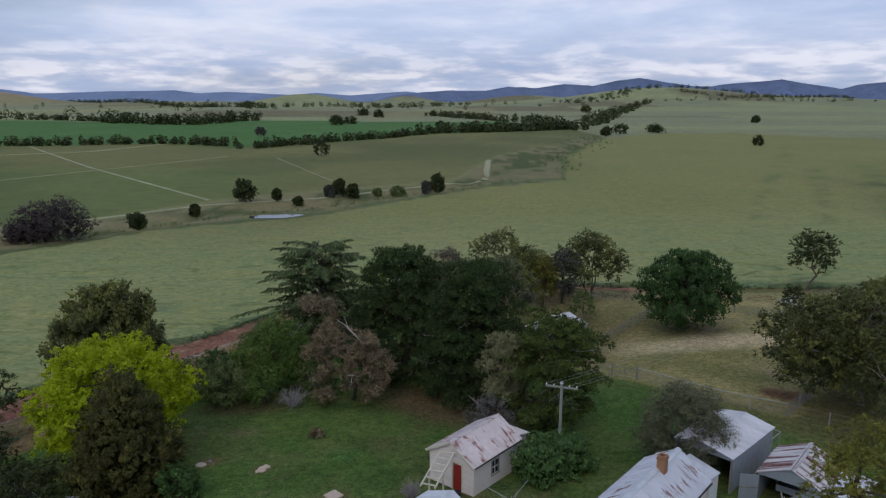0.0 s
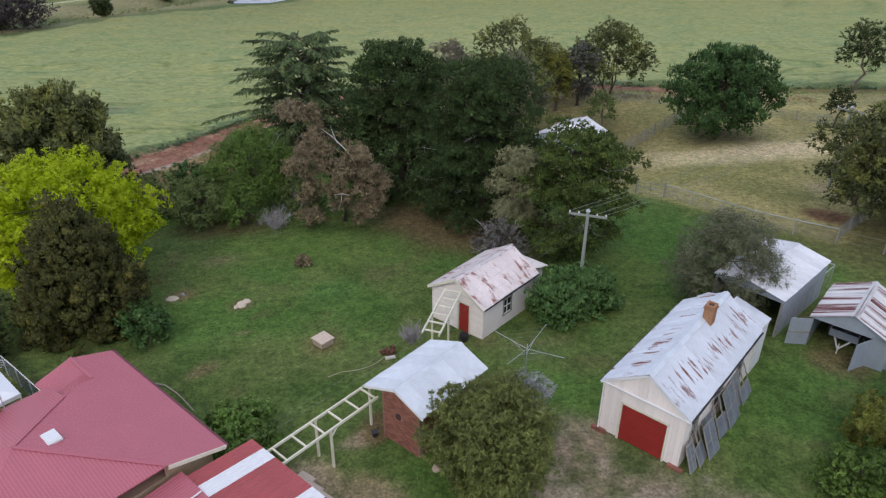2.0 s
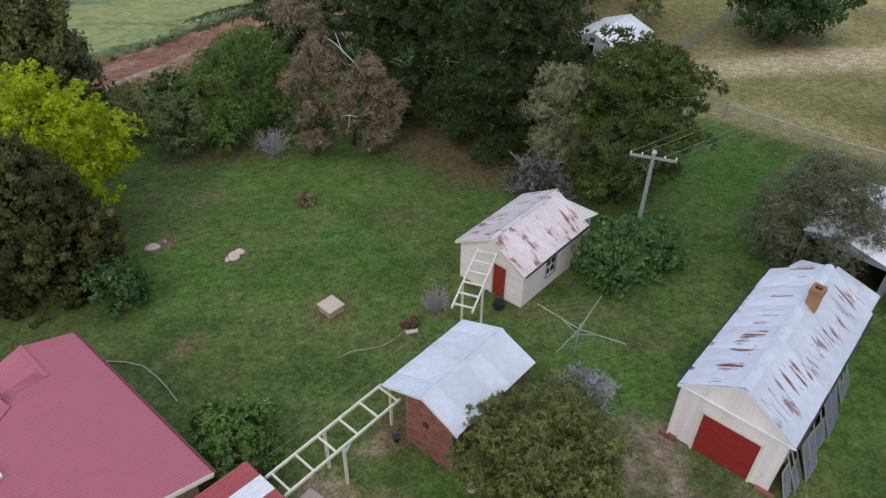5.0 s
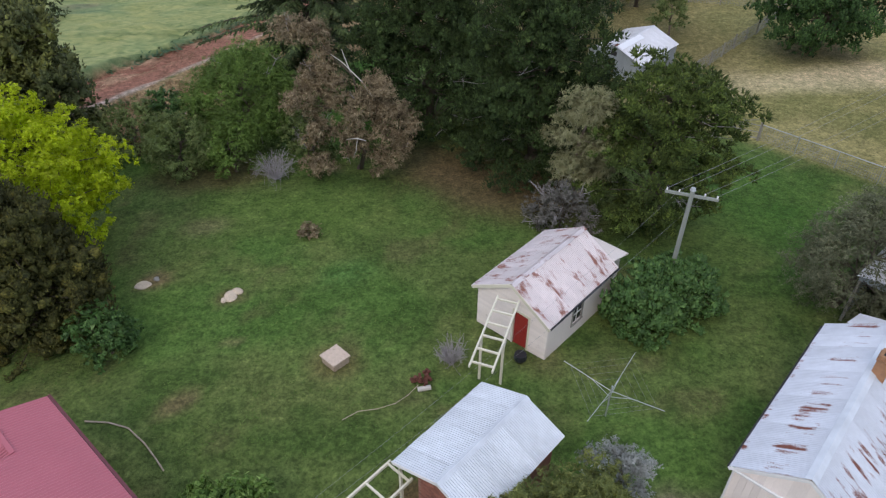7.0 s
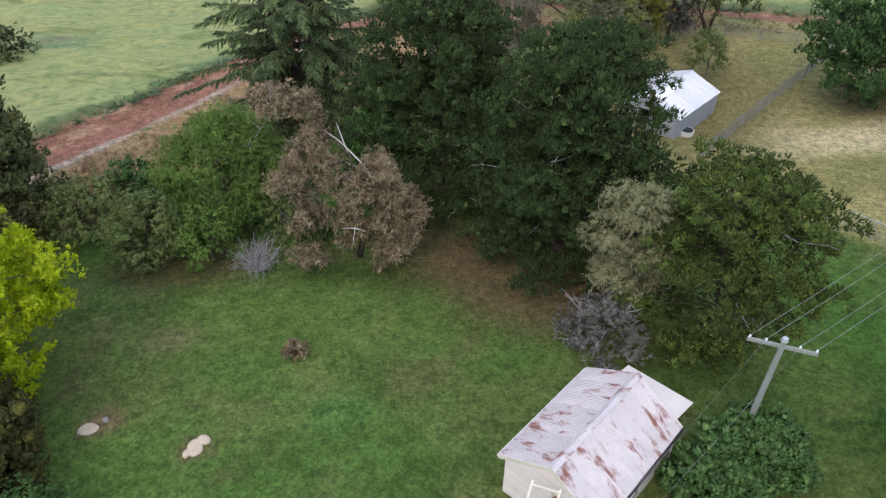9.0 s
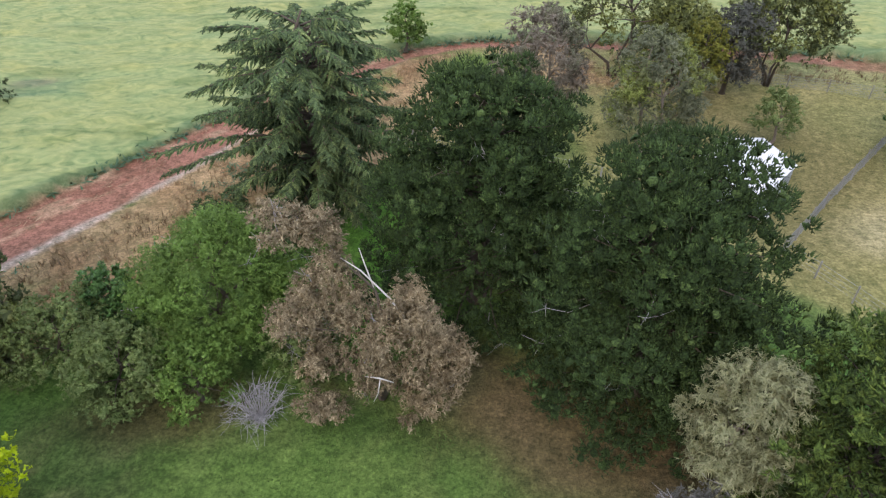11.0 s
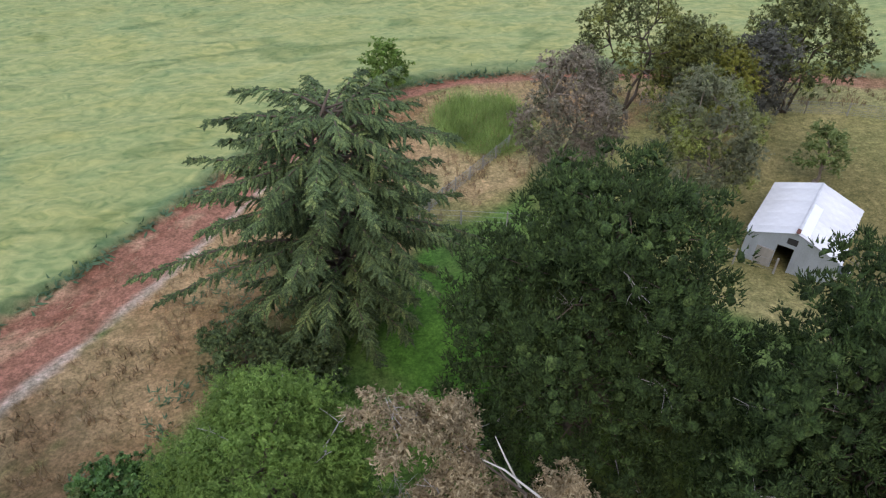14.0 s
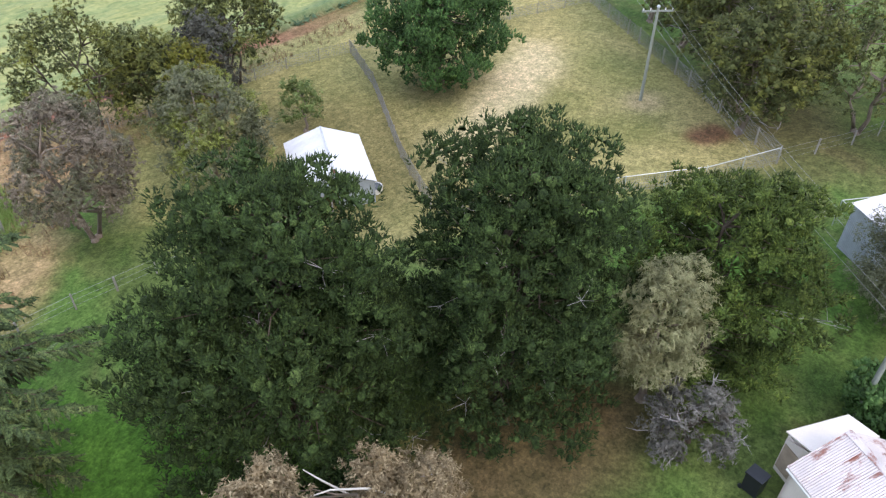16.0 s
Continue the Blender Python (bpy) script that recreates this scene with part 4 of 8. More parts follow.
# ---------------------------------------------------------------- foliage
def leaves(name, pts, dirs, length, width, rng, spread=0.6, droop=0.0, jitter=0.35, blade=False, lie=0.55, scale=None):
    """A mesh of kite-shaped leaves, one at each point: blades point outward, broad leaves lie with their faces outward and up."""
    n = len(pts)
    if blade:
        d = dirs + rng.normal(0, spread, (n, 3))
        d[:, 2] -= droop
        d /= np.linalg.norm(d, axis=1, keepdims=True) + 1e-9
        s = np.cross(d, np.array([0, 0, 1.0]) + rng.normal(0, 0.45, (n, 3)))
    else:
        out = dirs / (np.linalg.norm(dirs, axis=1, keepdims=True) + 1e-9)
        face = out * 0.8 + np.array([0, 0, 0.55]) + rng.normal(0, lie, (n, 3))
        face /= np.linalg.norm(face, axis=1, keepdims=True) + 1e-9
        d = rng.normal(0, 1, (n, 3)) + out * 0.5
        d[:, 2] -= droop * 1.6
        d -= face * (d * face).sum(1, keepdims=True)
        d /= np.linalg.norm(d, axis=1, keepdims=True) + 1e-9
        s = np.cross(face, d)
    s /= np.linalg.norm(s, axis=1, keepdims=True) + 1e-9
    ln = length * (1 + jitter * rng.uniform(-1, 1, (n, 1)))
    wd = width * (1 + jitter * rng.uniform(-1, 1, (n, 1))) * 0.5
    if scale is not None:
        ln, wd = ln * scale[:, None], wd * scale[:, None]
        pts = pts - d * ln * 0.3
    if n > 9000:
        k, v = 3, np.stack([pts - s * wd + d * ln * 0.12, pts + s * wd, pts + d * ln], 1).reshape(-1, 3)
    else:
        k, v = 4, np.stack([pts, pts + d * ln * 0.45 + s * wd, pts + d * ln, pts + d * ln * 0.45 - s * wd], 1).reshape(-1, 3)
    me = bpy.data.meshes.new(name)
    me.vertices.add(k * n)
    me.vertices.foreach_set("co", v.ravel())
    me.loops.add(k * n)
    me.loops.foreach_set("vertex_index", np.arange(k * n))
    me.polygons.add(n)
    me.polygons.foreach_set("loop_start", np.arange(0, k * n, k))
    me.update()
    return me


def tri_mesh(name, v, f):
    me = bpy.data.meshes.new(name)
    me.vertices.add(len(v))
    me.vertices.foreach_set("co", v.ravel())
    me.loops.add(f.size)
    me.loops.foreach_set("vertex_index", f.ravel())
    me.polygons.add(len(f))
    me.polygons.foreach_set("loop_start", np.arange(0, f.size, 3))
    me.update()
    return me


def frames_on(axis, rng):
    """Two unit vectors square to each axis."""
    x = np.cross(axis, rng.normal(0, 1, axis.shape))
    x /= np.linalg.norm(x, axis=1, keepdims=True) + 1e-9
    return x, np.cross(axis, x)


def shoots(c, axis, length, radius, rng):
    """Short pointed shoots clad in needles, one at each place."""
    n = len(c)
    x, y = frames_on(axis, rng)
    k = rng.uniform(0.6, 1.4, (n, 4, 1)) * radius
    ring = np.stack([c + (x * math.cos(a) + y * math.sin(a)) * k[:, m] for m, a in enumerate(np.arange(4) * math.pi / 2)], 1)
    tip = c + axis * (length * rng.uniform(0.65, 1.35, (n, 1))) + rng.normal(0, radius * 0.4, (n, 3))
    f = np.array([(0, 1 + i, 1 + (i + 1) % 4) for i in range(4)])
    return np.concatenate([tip[:, None], ring], 1).reshape(-1, 3), (f[None] + 5 * np.arange(n)[:, None, None]).reshape(-1, 3)


def cores(c, axis, size, tall, rng):
    """Ragged domes, one at each place: the thick of a clump."""
    n = len(c)
    k = np.arange(6) * math.pi / 3
    ring1 = np.stack([0.68 * np.cos(k), 0.68 * np.sin(k), np.full(6, 0.62)], -1)
    ring2 = np.stack([np.cos(k + 0.5), np.sin(k + 0.5), np.full(6, -0.1)], -1)
    v = np.concatenate([[[0, 0, 1.0]], ring1, ring2])[None] + rng.normal(0, 0.12, (n, 13, 3))
    x, y = frames_on(axis, rng)
    v = c[:, None] + (v[..., :1] * x[:, None] + v[..., 1:2] * y[:, None] + v[..., 2:] * axis[:, None] * tall) * size[:, None, None]
    f = [(0, 1 + i, 1 + (i + 1) % 6) for i in range(6)]
    for i in range(6):
        j = (i + 1) % 6
        f += [(1 + i, 7 + i, 1 + j), (1 + j, 7 + i, 7 + j)]
    return v.reshape(-1, 3), (np.array(f)[None] + 13 * np.arange(n)[:, None, None]).reshape(-1, 3)


def fingers(name, c, axis, size, width, bend, rng):
    """Hanging ragged fingers of needles, arched across and tapering to a tip."""
    n = len(c)
    side = np.cross(axis, (0, 0, 1.0))
    side /= np.linalg.norm(side, axis=1, keepdims=True) + 1e-9
    rows = []
    for t, w in ((0.0, 0.55), (0.25, 1.0), (0.5, 0.95), (0.75, 0.75), (1.0, 0.12)):
        mid = c + axis * size[:, None] * t
        mid[:, 2] -= bend * size * t * t
        wl, wr = (width * w * rng.uniform(0.55, 1.35, (n, 1)) for _ in range(2))
        low = np.array([0, 0, -0.55])
        slide = axis * rng.normal(0, 0.05, (n, 1))
        rows.append(np.stack([mid - side * wl + low * wl + slide, mid + np.array([0, 0, 0.03]), mid + side * wr + low * wr - slide], 1))
    v = np.stack(rows, 1).reshape(n, 15, 3)
    f = []
    for r in range(4):
        for q in range(2):
            a = 3 * r + q
            f += [(a, a + 1, a + 4), (a, a + 4, a + 3)]
    return tri_mesh(name, v.reshape(-1, 3), (np.array(f)[None] + 15 * np.arange(n)[:, None, None]).reshape(-1, 3))


def limb(g, a, b, r0, r1, rng, sag=0.0, sides=6, n=5):
    """A bent, tapering limb."""
    a, b = np.array(a, float), np.array(b, float)
    ln = np.linalg.norm(b - a)
    pts = []
    for k in range(n):
        t = k / (n - 1)
        p = a + (b - a) * t
        if 0 < k < n - 1:
            p = p + rng.normal(0, 0.045 * ln, 3)
        p[2] += sag * math.sin(math.pi * t)
        pts.append(tuple(p))
    g.tube(pts, [r0 + (r1 - r0) * k / (n - 1) for k in range(n)], sides)
    return pts


def lobed(rng, lobes, count, sub=0.35, per=30, low=0.3, core=0.12):
    """Leaf points and outward directions: lobes (x, y, z, radius) carry small clumps on their outsides, clumps carry leaves, some leaves fill the dark inside."""
    arr = np.array(lobes)
    weight = arr[:, 3] ** 2
    total = max(20, int(count * (1 - core) / per))
    pick = rng.choice(len(arr), int(total * 1.9), p=weight / weight.sum())
    d = rng.normal(0, 1, (len(pick), 3))
    d /= np.linalg.norm(d, axis=1, keepdims=True)
    keep = rng.uniform(0, 1, len(pick)) < low + (1 - low) * np.clip(0.6 + d[:, 2], 0, 1)
    pick, d = pick[keep], d[keep]
    c = arr[pick, :3] + d * arr[pick, 3:4] * rng.uniform(0.72, 1.12, (len(pick), 1)) * np.array([1, 1, 0.85])
    deep = np.min(np.linalg.norm(c[:, None] - arr[None, :, :3], axis=2) / arr[None, :, 3], axis=1)
    ok = deep > 0.62
    c, d = c[ok][:total], d[ok][:total]
    size = sub * rng.uniform(0.55, 1.35, (len(c), 1))
    # each clump is a handful of leafy twigs that spread from its middle
    twigs = max(2, per // 8)
    w = rng.normal(0, 1, (len(c), twigs, 3)) + d[:, None] * 0.55 + np.array([0, 0, 0.35])
    w /= np.linalg.norm(w, axis=2, keepdims=True)
    w = w[:, np.arange(per) % twigs].reshape(-1, 3)
    e = w + rng.normal(0, 0.16, w.shape)
    reach = rng.uniform(0.25, 1.0, (len(e), 1)) ** 0.7
    p = np.repeat(c, per, 0) + e * np.repeat(size, per, 0) * 1.15 * reach * np.array([1, 1, 0.8])
    out = np.repeat(d, per, 0) * 0.35 + e
    n_in = int(count * core)
    pick = rng.choice(len(arr), n_in, p=weight / weight.sum())
    q = rng.normal(0, 1, (n_in, 3))
    q /= np.linalg.norm(q, axis=1, keepdims=True)
    inner = arr[pick, :3] + q * arr[pick, 3:4] * rng.uniform(0.1, 0.5, (n_in, 1))
    return np.concatenate([p, inner]), np.concatenate([out, q]), np.concatenate([np.ones(len(p)), np.full(n_in, 2.2)])


def crown_lobes(rng, r, zc, rz, n, lobe, low=-0.5, flat=1.0):
    """Lobes spread over an uneven ellipsoid."""
    out = []
    for k in range(n):
        u = low + (1 - low) * (k + rng.uniform(0.1, 0.9)) / n
        a = k * 2.39996 + rng.uniform(-0.4, 0.4)
        ring = math.sqrt(max(0.02, 1 - min(0.98, u * u)))
        q = rng.uniform(0.62, 1.0)
        out.append((r * ring * q * math.cos(a), r * ring * q * math.sin(a) * flat, zc + rz * u * rng.uniform(0.82, 1.0), lobe * rng.uniform(0.7, 1.3)))
    return out


def tree(name, label, x, y, height, r, leafm, bark="bark", seed=1, n=26, lobe=None, count=9000, ll=0.2, lw=0.09, low=-0.5, base=0.34, spread=0.6, droop=0.0, trunk=None, stems=1, category="tree", group="", flat=1.0, lift=0.0, lobes=None, limbs=True, lean=(0, 0), offset=(0, 0), sub=None, per=30, twigs=0, core=0.10):
    """Tapered trunk with limbs to each lobe of a crown of many leaves."""
    rng = np.random.default_rng(seed)
    top = thing(name, label, category, Matrix.Translation((x, y, ground(x, y) - 0.05 + lift)), group)
    rz = height * (1 - base) / (1 - low) * 1.0
    zc = height - rz
    lobes = lobes or crown_lobes(rng, r * 0.86, zc, rz * 0.9, n, lobe or r * 0.3, low, flat)
    lobes = [(a + offset[0], b + offset[1], c, d) for a, b, c, d in lobes]
    g = Geo()
    tr = trunk or 0.022 * height + 0.04
    forks = []
    for s in range(stems):
        a = 2 * math.pi * s / max(1, stems) + rng.uniform(0, 1)
        off = 0.0 if stems == 1 else 0.18 * r
        foot = (0.3 * off * math.cos(a), 0.3 * off * math.sin(a), -0.1)
        head = (off * 2.2 * math.cos(a) + lean[0], off * 2.2 * math.sin(a) + lean[1], zc + 0.35 * rz)
        pts = limb(g, foot, head, tr / math.sqrt(stems), tr * 0.35 / math.sqrt(stems), rng, 0, 8, 6)
        g.tube([(foot[0], foot[1], -0.12), (foot[0], foot[1], 0.25)], [tr * 1.7 / math.sqrt(stems), tr * 1.05 / math.sqrt(stems)], 8)
        forks += pts[2:]
    if limbs:
        for l in lobes[::2 if len(lobes) < 70 else 6]:
            f = min(forks, key=lambda q: (q[0] - l[0]) ** 2 + (q[1] - l[1]) ** 2 + 2.0 * max(0, q[2] - l[2] + 0.5) ** 2 + (q[2] - l[2]) ** 2 * 0.3)
            limb(g, f, l[:3], tr * 0.26, tr * 0.06, rng, 0.1, 5, 4)
            for _ in range(2):
                e = np.array(l[:3]) + rng.normal(0, 0.5, 3) * l[3]
                limb(g, l[:3], e, tr * 0.07, 0.008, rng, 0, 3, 3)
    part("trunk", g, M[bark], top, smooth=True)
    p, d, sz = lobed(rng, lobes, count, sub or max(0.22, 0.3 * (lobe or r * 0.3)), per, core=core)
    me = leaves("crown", p, d, ll, lw, rng, spread, droop, scale=sz)
    part("crown", me, M[leafm], top)
    if twigs:
        tw = Geo()
        for _ in range(twigs):
            l = lobes[rng.integers(len(lobes))]
            o = np.array(l[:3]) - np.array([0, 0, zc * 0.8])
            o = o / (np.linalg.norm(o) + 1e-6) + rng.normal(0, 0.5, 3)
            e = np.array(l[:3]) + o * l[3] * rng.uniform(0.8, 1.35)
            pts = limb(tw, l[:3], e, 0.03, 0.008, rng, 0, 4, 4)
            for _ in range(3):
                limb(tw, pts[2], np.array(pts[2]) + rng.normal(0, 0.45, 3) * l[3], 0.012, 0.005, rng, 0, 3, 3)
        tagged(part("dead_branch", tw, M["twig"], top, "bare grey dead branches"), kind="stuff")
    return top


def twig_needles(rng, c, axis, per, size, bend=0.0, splay=0.75):
    """Needles along short twigs: places and directions."""
    n = len(c)
    t = rng.uniform(0.05, 1.0, (n * per, 1))
    ax, sz = np.repeat(axis, per, 0), np.repeat(size, per, 0)[:, None]
    p = np.repeat(c, per, 0) + ax * sz * t + np.array([0, 0, -bend]) * sz * t * t
    d = ax + rng.normal(0, splay, (n * per, 3)) + np.array([0, 0, -2 * bend]) * t
    return p, d


def cedar(name, label, x, y, height, profile, leafm, seed, tiers, per, long_branch=()):
    """Tiers of long limbs that carry flat plates of fingers, hanging at their ends."""
    rng = np.random.default_rng(seed)
    top = thing(name, label, "tree", Matrix.Translation((x, y, ground(x, y) - 0.05)))
    g = Geo()
    tr = 0.03 * height
    limb(g, (0, 0, -0.1), (0.2, -0.15, height * 0.96), tr, 0.05, rng, 0, 10, 8)
    g.tube([(0, 0, -0.12), (0, 0, 0.4)], [tr * 1.7, tr * 1.05], 10)
    hs, rs = [q[0] for q in profile], [q[1] for q in profile]
    jobs = []
    for k in range(tiers):
        h = (k + 0.5) / tiers
        r = float(np.interp(h, hs, rs))
        cnt = max(5, int(per * (0.55 + 0.45 * r / max(rs))))
        for j in range(cnt):
            az = 2 * math.pi * j / cnt + k * 1.3 + rng.uniform(-0.28, 0.28)
            rad = r * rng.uniform(0.62, 1.12)
            z = height * (0.04 + 0.9 * h) + rng.uniform(-0.45, 0.45)
            tip = rad * rng.uniform(-0.12, 0.12) * (0.4 + h) + 0.1 * rad * max(0.0, h - 0.5) - max(0.0, 0.3 - h) * rad * 0.5
            jobs.append((np.array([0, 0, z - 0.12 * rad]), np.array([rad * math.cos(az), rad * math.sin(az), max(0.35, z + tip)]), 0.02 + 0.011 * rad, 1.0))
    for ex, ey, ez in long_branch:
        jobs.append((np.array([0, 0, ez + 0.3]), np.array([ex, ey, ez]), 0.13, 0.75))
    cs, axs, szs = [], [], []
    for a, e, thick, wide in jobs:
        ln = np.linalg.norm(e - a)
        ax = (e - a) / ln
        side = np.cross(ax, (0, 0, 1.0))
        side /= np.linalg.norm(side)
        pts = [a + (e - a) * t + np.array([0, 0, 0.10 * ln * math.sin(math.pi * t ** 0.8)]) for t in (0, 0.3, 0.6, 0.85, 1.0)]
        g.tube([tuple(q) for q in pts], [thick, thick * 0.75, thick * 0.5, thick * 0.28, 0.008], 5)
        n = int(ln * 0.78 / 0.062)
        for m in range(n):
            t = 0.22 + 0.78 * (m + rng.uniform(0, 1)) / n
            st = a + (e - a) * t + np.array([0, 0, 0.10 * ln * math.sin(math.pi * t ** 0.8) + rng.normal(0, 0.04)])
            sd = side * (1 if m % 2 else -1)
            d = ax * rng.uniform(0.1, 1.2) + sd * rng.uniform(0.2, 1.0) + np.array([0, 0, rng.uniform(-0.35, 0.18)])
            d /= np.linalg.norm(d)
            cs.append(st)
            axs.append(d)
            szs.append(wide * rng.uniform(0.3, 0.78) * (0.35 + 0.9 * math.sin(math.pi * min(1, 0.12 + 0.85 * t)) ** 0.8))
        cs.append(e - ax * 0.3)
        axs.append(ax)
        szs.append(0.6)
    part("trunk", g, M["bark"], top, smooth=True)
    c, ax, sz = np.array(cs), np.array(axs), np.array(szs)
    part("crown", fingers("crown", c, ax, sz, 0.085, 0.5, rng), M[leafm], top)
    p, d = twig_needles(rng, c, ax, 6, sz * 1.05, 0.5, 0.6)
    tagged(part("needles", leaves("needles", p, d + np.array([0, 0, 0.15]), 0.15, 0.05, rng, 0.1, blade=True), M[leafm], top, "fresh needle tips"), kind="stuff")
    return top


def pad_tree(name, label, x, y, height, profile, seed, leafm, pad=1.1, rows=10, dens=4.5, per=12, size=0.3, tall=0.75, rise=0.55, ll=0.23, lw=0.052, dome=0.42, trunk=0.42, bark="bark", inner=0.12, lean=(0.0, 0.0), sag=0.0, dead=20, bare=0.04, skip=0.06, core=0.0, category="tree", group=""):
    """A tree whose limbs end in domed pads of upturned needle tufts, with dark gaps between the pads."""
    rng = np.random.default_rng(seed)
    top = thing(name, label, category, Matrix.Translation((x, y, ground(x, y) - 0.05)), group)
    g = Geo()
    stem = limb(g, (0, 0, -0.1), (lean[0] + 0.1, lean[1] + 0.1, height * 0.86), trunk, trunk * 0.25, rng, 0, 10, 8)
    g.tube([(0, 0, -0.12), (0, 0, 0.5)], [trunk * 1.6, trunk], 10)
    hs, rs = [q[0] for q in profile], [q[1] for q in profile]
    pads = []
    for k in range(rows):
        h = bare + (1 - bare) * (k + 0.5) / rows
        r = float(np.interp(h, hs, rs))
        ox, oy = lean[0] * h, lean[1] * h
        for ring, gap in ((1.0, 1.45), (0.55, 1.9)):
            q0 = max(0.0, r - pad * 0.7) * ring
            if ring < 1 and (q0 < pad * 0.8 or h < 0.35):
                if not (ring < 1 and h > 0.85):
                    continue
            cnt = max(1, int(2 * math.pi * q0 / (pad * gap)))
            for j in range(cnt):
                if rng.uniform() < skip:
                    continue
                a = 2 * math.pi * j / cnt + k * 0.83 + rng.uniform(-0.35, 0.35)
                q = q0 * rng.uniform(0.70, 1.14)
                pads.append((ox + q * math.cos(a), oy + q * math.sin(a), height * h - pad * 0.3 + rng.uniform(-0.45, 0.45) - sag * q, a, pad * rng.uniform(0.62, 1.35)))
    cs, axs = [], []
    for px, py, pz, a, r in pads:
        f = min(stem, key=lambda q: abs(q[2] - pz + 0.12 * height * 0.5))
        limb(g, f, (px, py, pz + 0.1), trunk * 0.15, 0.015, rng, 0.05, 4, 4)
        n = max(3, int(dens * math.pi * r * r))
        rho, th = np.sqrt(rng.uniform(0, 1, n)), rng.uniform(0, 2 * math.pi, n)
        wob = 1 + 0.22 * np.sin(3 * th + a * 5) + 0.12 * np.sin(5 * th + a * 9)
        rx, ry = rho * np.cos(th) * wob, rho * np.sin(th) * wob
        cs.append(np.stack([px + rx * r, py + ry * r, pz + dome * r * (1 - rho**2) + 0.10 * r * (rx * math.cos(a) + ry * math.sin(a)) + rng.normal(0, 0.09, n)], -1))
        axs.append(np.stack([0.9 * rx + 0.25 * math.cos(a), 0.9 * ry + 0.25 * math.sin(a), np.full(n, 0.75)], -1) + rng.normal(0, 0.15, (n, 3)))
    part("trunk", g, M[bark], top, smooth=True)
    c, ax = np.concatenate(cs), np.concatenate(axs)
    ax /= np.linalg.norm(ax, axis=1, keepdims=True)
    # each tuft is a small dome of shoots that turn upward
    sz = np.repeat(size * rng.uniform(0.6, 1.35, len(c)), per)[:, None]
    e = rng.normal(0, 1, (len(c) * per, 3)) + np.repeat(ax, per, 0) * 1.1
    e /= np.linalg.norm(e, axis=1, keepdims=True)
    p = np.repeat(c, per, 0) + e * sz * rng.uniform(0.6, 1.0, (len(e), 1)) * np.array([1, 1, tall])
    turn = e * 0.7 + np.array([0, 0, rise]) + rng.normal(0, 0.2, e.shape)
    turn /= np.linalg.norm(turn, axis=1, keepdims=True)
    v1, f1 = shoots(p, turn, ll, lw, rng)
    if core:
        v2, f2 = cores(c - ax * (core * 0.25), ax, sz[::per, 0] * core, tall, rng)
        v1, f1 = np.concatenate([v1, v2]), np.concatenate([f1, f2 + len(v1)])
    part("crown", tri_mesh("crown", v1, f1), M[leafm], top)
    # old shaded needles round the limbs
    arr = np.array(pads)
    n_in = int(len(c) * 24 * inner)
    pick = rng.integers(0, len(arr), n_in)
    q = rng.normal(0, 1, (n_in, 3))
    q /= np.linalg.norm(q, axis=1, keepdims=True)
    inn = arr[pick, :3] * np.append(rng.uniform(0.45, 0.95, (n_in, 1)) * np.ones((1, 2)), np.ones((n_in, 1)), 1) + q * arr[pick, 4:5] * 0.55 * rng.uniform(0, 1, (n_in, 1))
    inn[:, 2] -= 0.25 * arr[pick, 4]
    part("inner_foliage", leaves("inner_foliage", inn, q, ll * 1.6, lw * 2.0, rng), M[leafm], top, "shaded inner needles")
    if dead:
        tw = Geo()
        for _ in range(dead):
            px, py, pz, a, r = pads[rng.integers(len(pads))]
            e = np.array([px + math.cos(a) * r * 0.9, py + math.sin(a) * r * 0.9, pz + rng.uniform(-0.2, 0.3)])
            pts = limb(tw, (px * 0.6, py * 0.6, pz - 0.4), e, 0.025, 0.007, rng, -0.1, 4, 5)
            for _ in range(4):
                limb(tw, pts[3], np.array(pts[3]) + rng.normal(0, 0.35, 3), 0.011, 0.004, rng, 0, 3, 3)
        tagged(part("dead_branch", tw, M["twig"], top, "bare grey dead branches"), kind="stuff")
    return top


# ---------------------------------------------------------------- buildings (local x along the gable, y along the ridge)
YAW = -41.0


def at(x, y, dz=0.0, yaw=YAW):
    return pose(x, y, ground(x, y) + dz, 0, 0, yaw)


def gable_wall(g, half, y0, y1, eave, ridge, rx=0.0):
    """A gable-shaped wall slab between y0 and y1, from x -half to half, ridge at rx."""
    n = len(g.v)
    prof = [(-half, -0.15), (half, -0.15), (half, eave), (rx, ridge), (-half, eave)]
    g.v += [(x, y0, z) for x, z in prof] + [(x, y1, z) for x, z in prof]
    g.f += [tuple(n + i for i in range(5)), tuple(n + 5 + i for i in reversed(range(5)))]
    for i in range(5):
        j = (i + 1) % 5
        g.f.append((n + j, n + i, n + 5 + i, n + 5 + j))
    return g


def gable_roof(b, half, y0, y1, eave, ridge, material, over=0.18, sheet=0.82, rx=0.0, seed=1, left_extra=0.0, pitch=0.09, left=None):
    rng = random.Random(seed)
    for side in (-1, 1):
        run = (half + rx if side < 0 else half - rx)
        slope = Vector((side * run, 0, eave - ridge))
        ext = over + (left_extra if side < 0 else 0)
        ln = slope.length * (1 + ext / run)
        roof_slope(b, (rx, y0, ridge + 0.03), (rx, y1, ridge + 0.03), slope, ln, left if left and side < 0 else material, sheet, rng=rng, pitch=pitch)


